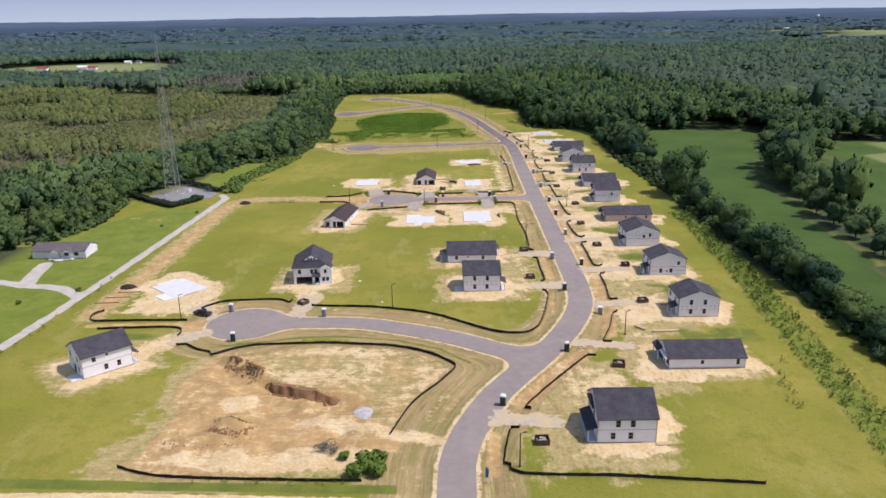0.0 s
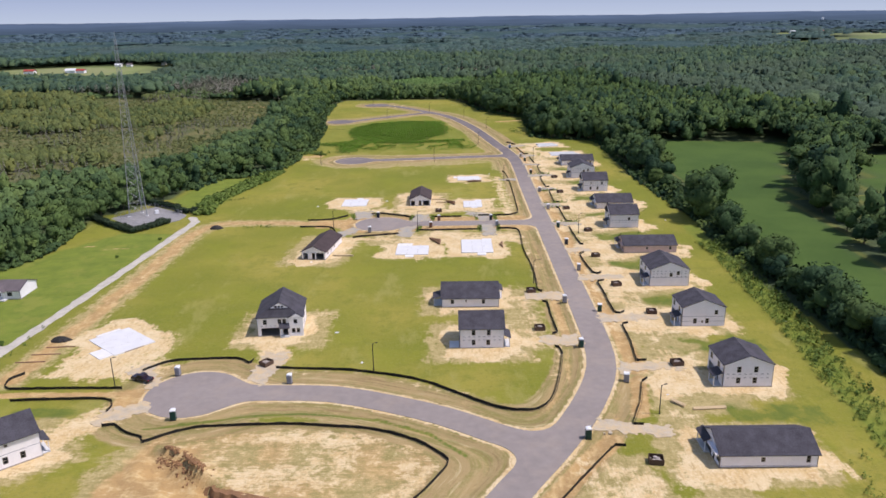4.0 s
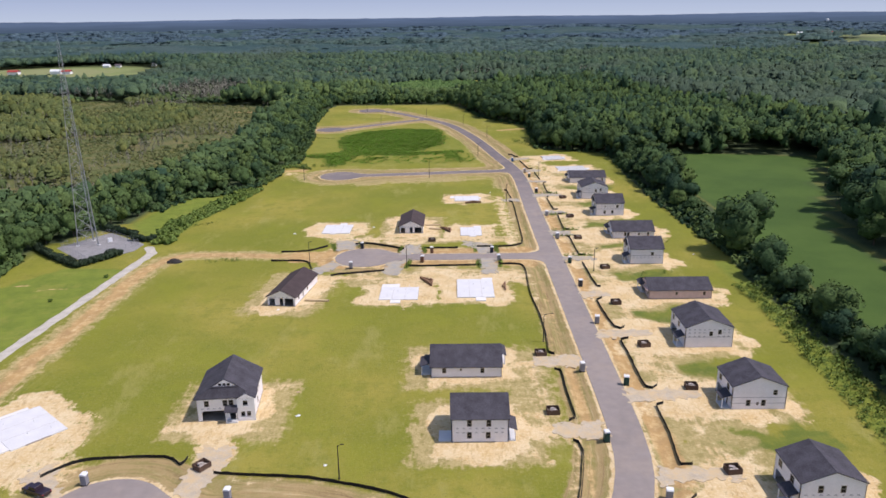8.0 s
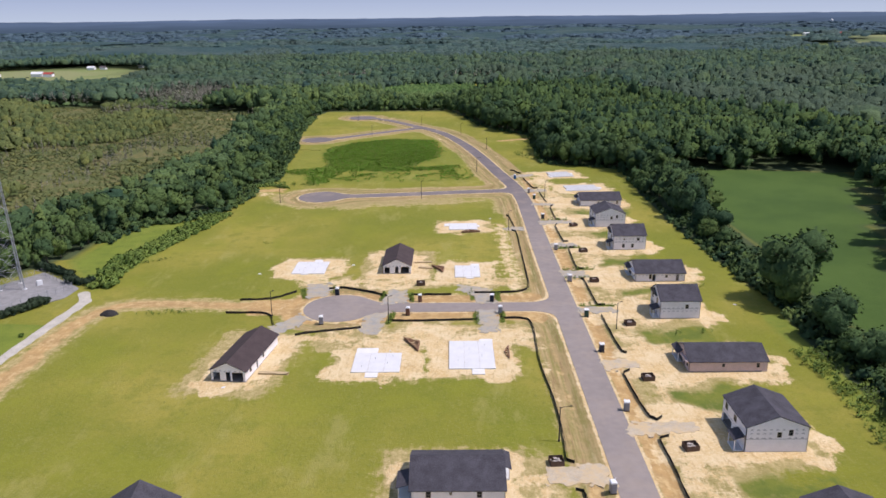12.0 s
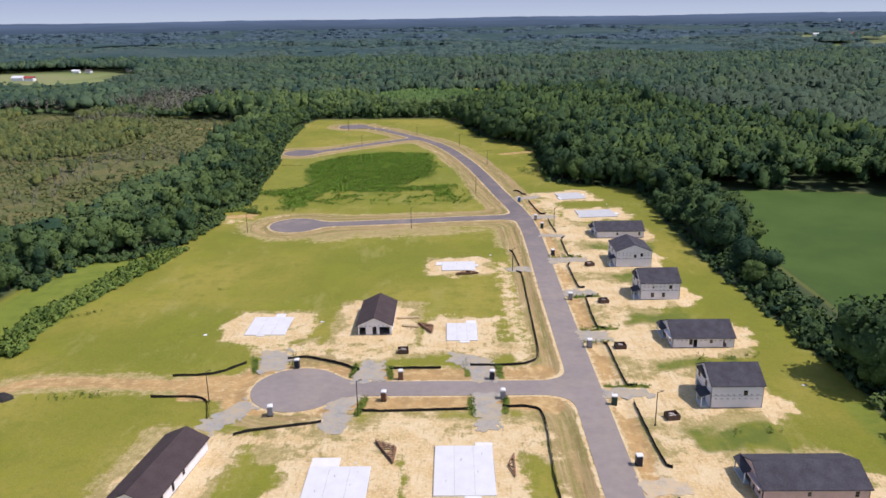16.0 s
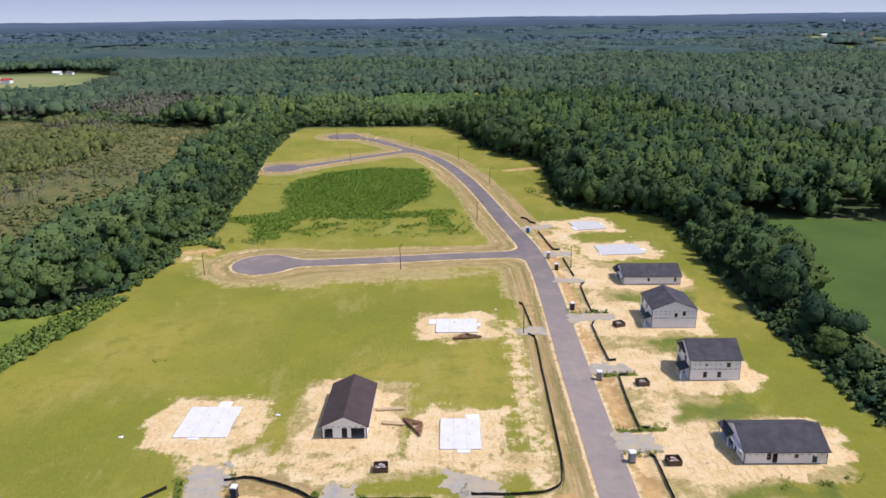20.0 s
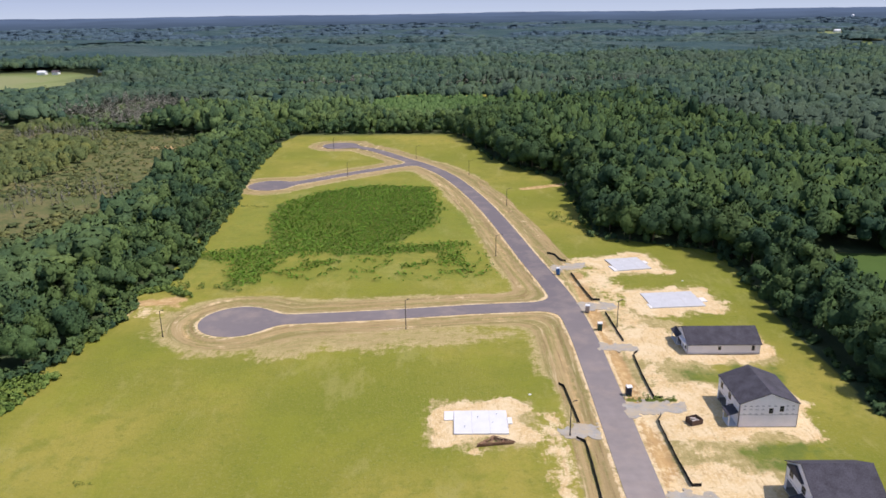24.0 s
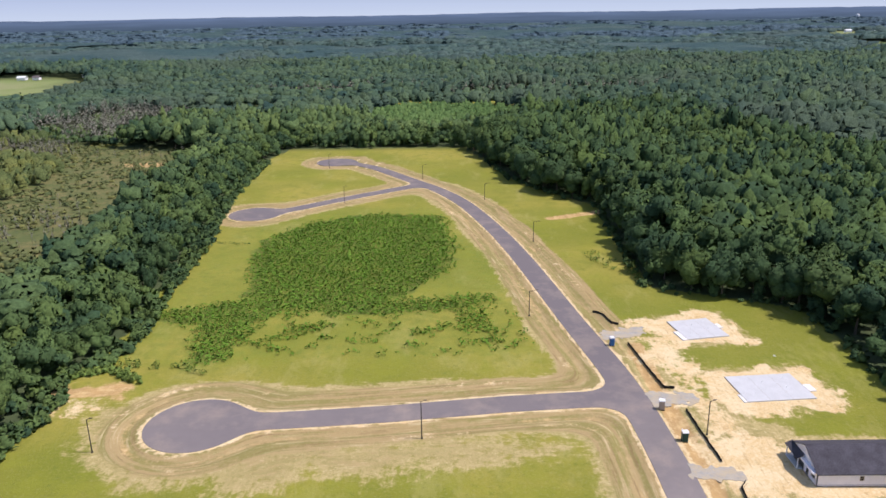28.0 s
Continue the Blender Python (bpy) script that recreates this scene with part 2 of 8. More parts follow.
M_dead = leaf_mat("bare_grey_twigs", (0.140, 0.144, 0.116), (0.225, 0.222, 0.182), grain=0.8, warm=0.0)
# far leaves lean blue: distance haze is painted into their base colours
M_far = leaf_mat("haze_blue_leaves", (0.033, 0.066, 0.066), (0.076, 0.120, 0.098), third=(0.066, 0.096, 0.086), grain=0.15, depth=0.3, warm=0.2)
M_far2 = leaf_mat("haze_blue_farthest_leaves", (0.044, 0.076, 0.098), (0.074, 0.116, 0.142), grain=0.08, depth=0.25, warm=0.1)
M_carpaint = mat("black_car_paint", (0.022, 0.012, 0.022), 0.25, vary=0.1, spec=0.6)
M_tyre = mat("rubber", (0.02, 0.02, 0.02), 0.9)
M_lightred = mat("tail_lamp", (0.35, 0.02, 0.03), 0.3)
M_barnred = mat("red_sheet_roof", (0.35, 0.06, 0.05), 0.7)


# ---- small geometry kit ----
class Geo:
    """Vertices and faces gathered before they become one mesh."""

    def __init__(self):
        self.v, self.f = [], []

    def poly(self, pts):
        n = len(self.v)
        self.v += [tuple(p) for p in pts]
        self.f.append(tuple(range(n, n + len(pts))))
        return self

    def box(self, x0, y0, z0, x1, y1, z1):
        n = len(self.v)
        self.v += [(x0, y0, z0), (x1, y0, z0), (x1, y1, z0), (x0, y1, z0), (x0, y0, z1), (x1, y0, z1), (x1, y1, z1), (x0, y1, z1)]
        self.f += [tuple(n + i for i in q) for q in ((0, 3, 2, 1), (4, 5, 6, 7), (0, 1, 5, 4), (1, 2, 6, 5), (2, 3, 7, 6), (3, 0, 4, 7))]
        return self

    def prism(self, pts, axis):
        """A polygon pts pushed along the vector axis."""
        n, k = len(self.v), len(pts)
        self.v += [tuple(p) for p in pts] + [tuple(Vector(p) + Vector(axis)) for p in pts]
        self.f.append(tuple(n + i for i in reversed(range(k))))
        self.f.append(tuple(n + k + i for i in range(k)))
        for i in range(k):
            j = (i + 1) % k
            self.f.append((n + i, n + j, n + k + j, n + k + i))
        return self

    def tube(self, a, b, r0, r1, sides=6):
        a, b = Vector(a), Vector(b)
        d = (b - a).normalized()
        u = d.cross(Vector((0, 0, 1)) if abs(d.z) < 0.9 else Vector((1, 0, 0))).normalized()
        w = d.cross(u)
        n = len(self.v)
        for p, r in ((a, r0), (b, r1)):
            for i in range(sides):
                q = 2 * math.pi * i / sides
                self.v.append(tuple(p + u * (r * math.cos(q)) + w * (r * math.sin(q))))
        for i in range(sides):
            j = (i + 1) % sides
            self.f.append((n + i, n + j, n + sides + j, n + sides + i))
        self.f.append(tuple(n + i for i in reversed(range(sides))))
        self.f.append(tuple(n + sides + i for i in range(sides)))
        return self

    def mesh(self, name, material, bevel=0.0):
        me = bpy.data.meshes.new(name)
        me.from_pydata(self.v, [], self.f)
        if bevel:
            bm = bmesh.new()
            bm.from_mesh(me)
            bmesh.ops.remove_doubles(bm, verts=bm.verts, dist=1e-4)
            bmesh.ops.bevel(bm, geom=bm.edges[:], offset=bevel, segments=1, affect="EDGES", clamp_overlap=True)
            bm.to_mesh(me)
            bm.free()
        me.materials.append(material)
        me.update()
        return me


def part(name, geo, material, parent=None, label="", bevel=0.0):
    """One mesh object under a thing or a part."""
    me = geo if isinstance(geo, bpy.types.Mesh) else geo.mesh(name, material, bevel)
    ob = new(name, me)
    ob.parent = parent
    return tagged(ob, label)


def thing(name, m, label, category, group="", kind=""):
    ob = new(name)
    ob.empty_display_size = 0.3
    ob.matrix_basis = m
    return tagged(ob, label, category, group, kind)


def fast_mesh(name, verts, faces, material, smooth=False, normals=None):
    """A mesh out of numpy arrays: all faces with the same number of corners."""
    me = bpy.data.meshes.new(name)
    k = faces.shape[1]
    me.vertices.add(len(verts))
    me.vertices.foreach_set("co", np.ascontiguousarray(verts, dtype=np.float32).ravel())
    me.loops.add(faces.size)
    me.loops.foreach_set("vertex_index", np.ascontiguousarray(faces, dtype=np.int32).ravel())
    me.polygons.add(len(faces))
    me.polygons.foreach_set("loop_start", np.arange(0, faces.size, k, dtype=np.int32))
    me.polygons.foreach_set("loop_total", np.full(len(faces), k, dtype=np.int32))
    if smooth:
        me.polygons.foreach_set("use_smooth", np.ones(len(faces), dtype=bool))
    me.update(calc_edges=True)
    if normals is not None:
        me.polygons.foreach_set("use_smooth", np.ones(len(faces), dtype=bool))
        me.normals_split_custom_set_from_vertices(np.ascontiguousarray(normals, dtype=np.float32))
    me.materials.append(material)
    return me


# ---- plan: distances in the ground plane (numpy arrays) ----
def d_line(X, Y, pts):
    """The distance to a chain of points."""
    best = np.full(X.shape, 1e9)
    for (ax, ay), (bx, by) in zip(pts[:-1], pts[1:]):
        ux, uy = bx - ax, by - ay
        L2 = ux * ux + uy * uy + 1e-9
        k = np.clip(((X - ax) * ux + (Y - ay) * uy) / L2, 0, 1)
        best = np.minimum(best, np.hypot(X - ax - k * ux, Y - ay - k * uy))
    return best


def inside(X, Y, pts):
    r = np.zeros(X.shape, dtype=bool)
    for (ax, ay), (bx, by) in zip(pts, pts[1:] + pts[:1]):
        c = (ay > Y) != (by > Y)
        with np.errstate(divide="ignore", invalid="ignore"):
            xx = ax + (Y - ay) * (bx - ax) / (by - ay if by != ay else 1e-9)
        r ^= c & (X < xx)
    return r


def d_poly(X, Y, pts):
    """Signed distance to a polygon: negative inside."""
    d = d_line(X, Y, pts + pts[:1])
    return np.where(inside(X, Y, pts), -d, d)


def d_rect(X, Y, cx, cy, hx, hy, turn=0.0, rnd=2.0):
    c, s = math.cos(radians(turn)), math.sin(radians(turn))
    x, y = (X - cx) * c + (Y - cy) * s, -(X - cx) * s + (Y - cy) * c
    qx, qy = np.abs(x) - hx + rnd, np.abs(y) - hy + rnd
    return np.hypot(np.maximum(qx, 0), np.maximum(qy, 0)) + np.minimum(np.maximum(qx, qy), 0) - rnd


def smin(a, b, k):
    h = np.clip(0.5 + 0.5 * (b - a) / k, 0, 1)
    return b + (a - b) * h - k * h * (1 - h)


def chain(pts, step=3.0):
    """A smooth curve through points, as many short steps."""
    p = [np.array(q, float) for q in pts]
    p = [2 * p[0] - p[1]] + p + [2 * p[-1] - p[-2]]
    out = []
    for a, b, c, d in zip(p[:-3], p[1:-2], p[2:-1], p[3:]):
        n = max(1, int(np.linalg.norm(c - b) / step))
        for i in range(n):
            u = i / n
            out.append(tuple(0.5 * (2 * b + (c - a) * u + (2 * a - 5 * b + 4 * c - d) * u * u + (3 * b - a - 3 * c + d) * u ** 3)))
    out.append(tuple(p[-2]))
    return out


MAIN = chain([(2, 96), (0.4, 110), (0.6, 120), (3.2, 132), (10.0, 148), (18.5, 161), (26.8, 174.5), (33.2, 188), (37.1, 200), (38.7, 214), (39.1, 240), (39.2, 300), (39.3, 380), (39.8, 440), (39.6, 465),
              (37.6, 492), (32.0, 526), (23.5, 580), (15.5, 620), (4.5, 661), (-8, 690), (-25, 717), (-42, 744), (-52, 755), (-60, 762)], 6.0)
ROAD1 = chain([(15.5, 167.8), (9.5, 171.5), (0, 177.8), (-12, 183.5), (-25, 188), (-38, 188.8), (-57, 188.9)], 5.0)
ROAD2 = [(33, 331), (-26.6, 331)]
ROAD3 = chain([(32.3, 482.6), (25, 482.0), (11, 480.7), (-13.8, 477.1), (-38, 474.6), (-55.5, 473.3)], 10.0)
ROAD4 = chain([(-20.5, 698.5), (-30, 691), (-45, 679), (-62, 664), (-76, 652), (-87, 647)], 8.0)
BULBS = [(-56.6, 188.9, 10.7), (-26.6, 331.1, 10.5), (-55.4, 473.2, 10.7), (-86.8, 647.5, 11.2), (-68.5, 765, 11.5)]


def d_road(X, Y):
    """Signed distance to the edge of the paved roads; the corners are rounded."""
    d = d_line(X, Y, MAIN) - 3.5
    for line, half in ((ROAD1, 3.6), (ROAD2, 3.5), (ROAD3, 3.5), (ROAD4, 3.5)):
        d = smin(d, d_line(X, Y, line) - half, 7.0)
    for cx, cy, r in BULBS:
        d = smin(d, np.hypot(X - cx, Y - cy) - r, 5.0)
    return d

# ---- plan: buildings, slabs, drives ----
# two-storey houses: x of the west wall, y of the south wall, width, depth, ridge along
RIGHT_ROW = [
    ("two", 28.0, 127.1, 11.4, 11.0, "x"), ("one", 50.5, 158.3, 18.0, 9.8, "x"), ("two", 61.9, 189.4, 11.1, 9.8, "y"),
    ("two", 62.9, 223.4, 11.5, 9.2, "y"), ("two", 62.4, 254.5, 12.0, 12.4, "y"), ("one", 62.2, 288.5, 18.4, 10.4, "x"),
    ("two", 64.1, 321.2, 11.1, 10.2, "x"), ("one", 64.6, 351.6, 15.6, 11.0, "x"), ("two", 64.6, 385.3, 11.6, 10.2, "x"),
    ("two", 63.7, 415.8, 12.0, 12.4, "y"), ("one", 63.6, 450.0, 18.0, 10.4, "x"),
]
SLABS = [  # centre, half sizes, turn
    (-84.9, 217.8, 7.2, 5.5, -41.0), (-12.2, 294.5, 5.8, 5.3, 0.0), (11.1, 298.7, 5.6, 8.0, 0.0), (-41.5, 367.7, 5.5, 6.2, 0.0),
    (11.5, 362.6, 4.1, 5.8, 0.0), (11.1, 418.1, 5.6, 4.6, 0.0), (70.2, 486.7, 7.8, 5.9, 5.0), (64.4, 519.7, 5.8, 6.0, 11.0),
]
# gravel driveways over the ditch: polygons
DRIVES = [
    [(7.5, 134.5), (22.0, 132.5), (23.0, 137.5), (9.2, 139.5)], [(30.5, 172.0), (45.0, 168.5), (46.5, 172.2), (32.0, 176.0)],
    [(41.6, 196.8), (56.0, 199.0), (56.0, 202.2), (42.0, 201.6)], [(42.3, 227.6), (59.0, 228.6), (58.6, 232.4), (42.4, 232.6)],
    [(42.5, 261.0), (56.0, 261.8), (55.6, 265.4), (42.6, 265.6)], [(42.6, 290.2), (51.0, 291.2), (51.0, 294.6), (42.6, 296.0)],
    [(42.7, 325.6), (53.0, 326.8), (53.0, 330.0), (42.8, 330.2)], [(42.8, 355.6), (50.0, 356.2), (50.0, 361.5), (42.8, 362.6)],
    [(42.9, 389.2), (53.0, 389.6), (53.0, 393.6), (42.9, 394.4)], [(43.1, 420.6), (55.5, 422.0), (55.5, 425.8), (43.2, 426.6)],
    [(43.3, 452.2), (51.5, 452.6), (51.5, 456.0), (43.2, 456.6)], [(43.0, 479.2), (52.0, 480.6), (52.0, 484.6), (42.4, 485.0)],
    [(38.6, 512.6), (50.0, 517.0), (49.6, 521.4), (37.6, 518.6)],
    [(24.5, 212.8), (34.4, 212.6), (34.6, 218.2), (24.5, 217.6)], [(23.5, 244.8), (34.7, 244.4), (34.8, 250.6), (23.5, 249.6)],
    [(27.6, 412.2), (35.2, 411.6), (35.3, 417.4), (27.6, 416.6)],
    [(14.6, 334.2), (19.0, 334.2), (18.6, 346.0), (8.5, 350.0), (8.2, 345.0), (13.0, 340.5)], [(14.0, 327.9), (19.6, 327.9), (18.6, 313.0), (14.2, 313.0)],
    [(-14.2, 334.0), (-7.0, 334.6), (-8.2, 345.0), (-13.0, 345.0)], [(-17.8, 325.0), (-11.8, 327.8), (-14.0, 312.0), (-18.6, 313.0)],
    [(-36.8, 339.0), (-31.0, 341.6), (-33.0, 352.0), (-39.0, 351.0)], [(-37.2, 326.0), (-34.0, 322.4), (-40.5, 312.0), (-45.0, 315.0)],
    [(-67.0, 191.5), (-66.5, 194.5), (-72.0, 204.5), (-77.0, 201.0)], [(-66.4, 185.0), (-63.6, 180.6), (-72.0, 175.5), (-75.0, 179.5)],
    [(-46.0, 194.8), (-41.5, 192.4), (-38.6, 210.0), (-44.5, 210.0)],
]
LANE = chain([(-119.5, 150), (-116.6, 174), (-113.0, 212), (-109.0, 268), (-105.6, 325), (-104.6, 338), (-108.5, 345)], 6.0)
LEFT_DRIVE = chain([(-113.4, 211), (-123, 219), (-134, 221.5), (-148, 226), (-160, 228)], 4.0)
LEFT_DRIVE2 = chain([(-136, 222), (-138.5, 233), (-140.5, 243)], 4.0)
COMPOUND = [(-143.5, 345.5), (-131.5, 365.5), (-112.0, 349.5), (-112.5, 341.0), (-124.5, 327.5)]
CLIFF = [(-58, 166.5), (-54.3, 164.0), (-50.0, 162.6), (-46.5, 157.5), (-42.4, 154.0), (-38.4, 150.8), (-33.0, 148.6), (-27, 147.0), (-20, 146.0)]
PIT = [(-63, 121), (-60, 140), (-64, 160), (-58, 169.0), (-46, 162), (-36, 152), (-20, 148), (-12, 134), (-14, 127), (-20, 119), (-40, 117.5), (-52, 118)]
TAN = [(-60, 168), (-45, 173), (-30, 174), (-14, 171.6), (-4, 167), (0, 160), (-6, 147), (-12, 131), (-20, 144), (-38, 150), (-50, 160)]
DIRT_LANE = chain([(-102, 196), (-101, 215), (-100.5, 250), (-100, 298), (-99, 322), (-93, 333.5), (-75, 335), (-58, 333.5), (-44, 333)], 5.0)
EDGE_L = [(-900, -400), (-156, -400), (-156, 243), (-161, 270), (-148, 289), (-150, 335), (-146, 352), (-132, 374), (-129, 398), (-124, 424), (-108, 431), (-96, 452), (-93, 478), (-97, 490), (-91, 504),
          (-90, 521), (-95, 567), (-99, 613), (-108, 668), (-111, 717), (-113, 764), (-104, 811), (-59, 812), (-37, 811), (5, 812), (19, 764), (31, 709), (51, 671), (63, 654), (61, 639), (60, 567),
          (60, 552), (82, 542), (98, 533), (99, 512), (96, 480), (95, 424), (97, 385), (99, 356), (100, 330), (97, 300), (98, 250), (100, 220), (103, 180), (104, -400)]
FIELD_A = [(117, -400), (116, 188), (114.5, 220), (114, 296), (115, 350), (119, 404), (120, 470), (122, 532), (166, 527), (212, 517), (212, 496), (186, 440), (163, 386), (146, 342), (150, 323), (141, 273), (140, 250), (137, 224), (137, -400)]
FIELD_B = [(239, 471), (271, 463), (420, 430), (420, -400), (158, -400), (158, 240), (164, 280), (171, 320), (184, 357), (206, 405)]
FIELD_C = [(259, 465), (420, 430), (420, 250), (238, 402)]
FARM = [(-700, 1140), (-600, 1085), (-480, 1045), (-420, 1060), (-400, 1185), (-435, 1245), (-520, 1340), (-600, 1345), (-740, 1310)]
FARM_EAST = [(690, 1480), (880, 1560), (1280, 1900), (1560, 2400), (1560, 2900), (1150, 2870), (1010, 2650), (960, 2380), (850, 2050)]
SCRUB = [(-166, 412), (-148, 470), (-136, 560), (-139, 606), (-147, 660), (-146, 702), (-148, 760), (-162, 803), (-294, 855), (-489, 879), (-640, 760), (-640, 460), (-460, 300), (-245, 335), (-188, 390)]
PATCH = [(-63, 546), (-72, 590), (-71, 612), (-57, 632), (-35, 644), (-6, 638), (0, 600), (-3, 570), (-15, 549), (-30, 538), (-55, 541)]
PATCH2 = [(-89, 534), (-66, 544), (-26, 542), (10, 546), (12, 542), (4, 536), (-20, 532), (-52, 535), (-56, 524), (-58, 504), (-66, 501), (-72, 524)]
CLEARINGS = [(-190, 985, 58, 45), (-178, 765, 34, 15), (-900, 2330, 60, 160), (-60, 1062, 130, 14), (120, 1118, 130, 12)]


def noise2(X, Y, scale, seed):
    """Smooth value noise on the plane, 0 to 1."""
    g = np.random.default_rng(seed).random((257, 257))
    x, y = np.abs(X / scale + 500.5) % 256, np.abs(Y / scale + 500.5) % 256
    i, j = x.astype(int), y.astype(int)
    u, v = x - i, y - j
    u, v = u * u * (3 - 2 * u), v * v * (3 - 2 * v)
    return (g[i, j] * (1 - u) + g[i + 1, j] * u) * (1 - v) + (g[i, j + 1] * (1 - u) + g[i + 1, j + 1] * u) * v


def woods_at(X, Y):
    """Where trees stand: beyond the edges of the clearing, except on fields, scrub and clearings."""
    w = ~inside(X, Y, [p for p in EDGE_L[1:]])
    for f in (FIELD_A, FIELD_B, SCRUB, FARM):
        w &= ~inside(X, Y, f)
    w &= ~(inside(X, Y, FARM_EAST) & (noise2(X, Y, 95, 91) < 0.74))
    for cx, cy, a, b in CLEARINGS:
        w &= ((X - cx) / a) ** 2 + ((Y - cy) / b) ** 2 > 1
    return w


def height(X, Y, dr=None):
    """The ground: nearly level, with ditches beside the roads, the dug bank and a slow rise far away."""
    dr = d_road(X, Y) if dr is None else dr
    z = np.zeros(X.shape)
    near = (Y > 100) & (Y < 800)
    ditch = np.exp(-((dr - 3.4) / 1.5) ** 2) * 0.5
    for p in DRIVES:
        ditch *= np.clip((d_poly(X, Y, p) - 0.2) / 1.5, 0, 1)
    ditch *= np.clip((np.hypot(X + 82, Y - 190) - 10) / 8, 0, 1)
    z -= np.where(near, ditch, 0)
    # the dug bank
    cx = np.array([p[0] for p in CLIFF])
    cy = np.array([p[1] for p in CLIFF])
    side = Y - np.interp(X, cx, cy)
    fade = np.clip((X + 62) / 10, 0, 1) * np.clip((-17 - X) / 8, 0, 1)
    z += fade * np.where(side > 0, 0.9 * np.exp(-np.maximum(side, 0) / 9), -1.3 * np.exp(np.minimum(side, 0) / 14)) * np.clip(np.abs(side) / 0.5, 0, 1) ** 0.5
    inpit = np.clip(-d_poly(X, Y, PIT) / 6, 0, 1)
    z += inpit * (noise2(X, Y, 5, 3) - 0.5) * 1.7 + inpit * (noise2(X, Y, 1.7, 4) - 0.5) * 0.7
    z += 1.7 * np.exp(-(((X + 45.5) / 4) ** 2 + ((Y - 134.5) / 3.4) ** 2)) + 1.5 * np.exp(-(((X + 46.5) / 4.5) ** 2 + ((Y - 146) / 3.5) ** 2)) + 1.5 * np.exp(-(d_line(X, Y, [(-53.5, 163.6), (-45, 156.6)]) / 2.0) ** 2) - 0.4 * np.exp(-(((X + 18.5) / 3) ** 2 + ((Y - 141) / 2.5) ** 2))
    # soft unevenness away from the roads
    z += np.clip((dr - 7) / 10, 0, 1) * (noise2(X, Y, 22, 5) - 0.5) * 0.25
    d = np.hypot(X, Y - 300)
    z += 12.0 * np.exp(-(((X + 560) / 260) ** 2 + ((Y - 1270) / 170) ** 2)) + 13.0 * np.exp(-(((X - 1020) / 300) ** 2 + ((Y - 2180) / 300) ** 2)) + 13.0 * np.exp(-(((X + 665) / 190) ** 2 + ((Y - 1830) / 170) ** 2))
    return z + np.clip((d - 900) / 3600, 0, 1) ** 1.5 * 16 + np.clip((d - 900) / 900, 0, 1) * (noise2(X, Y, 420, 6) - 0.5) * 14


def graded(lo, hi, step, far_lo, far_hi, grow=1.16):
    """Grid lines: even from lo to hi, then wider and wider out to the far ends."""
    mid = list(np.arange(lo, hi + 1e-6, step))
    a, s = [], step
    x = lo
    while x > far_lo:
        s = min(s * grow, 260)
        x -= s
        a.append(x)
    b, s, x = [], step, hi
    while x < far_hi:
        s = min(s * grow, 260)
        x += s
        b.append(x)
    return np.array(a[::-1] + mid + b)


gx = graded(-112, 97, 0.95, -4700, 4700)
gy = np.concatenate([graded(100, 216, 0.75, -900, 215)[:-1], np.arange(216, 560, 1.05), graded(560, 720, 1.6, 559, 4800)[1:]])
gy = np.unique(np.round(gy, 3))
gy = gy[np.concatenate([[True], np.diff(gy) > 0.3])]
GX, GY = np.meshgrid(gx, gy, indexing="xy")
DR = d_road(GX, GY)
GZ = height(GX, GY, DR)
GZ = np.where(DR < 0.4, np.minimum(GZ, -0.05), GZ)
_nx, _ny = len(gx), len(gy)
_i = np.arange(_nx * _ny).reshape(_ny, _nx)
_faces = np.stack([_i[:-1, :-1], _i[:-1, 1:], _i[1:, 1:], _i[1:, :-1]], -1).reshape(-1, 4)


def soft(d, w):
    """1 inside, 0 outside, over a band of width w on both sides of the edge."""
    return np.clip(0.5 - d / (2 * w), 0, 1)


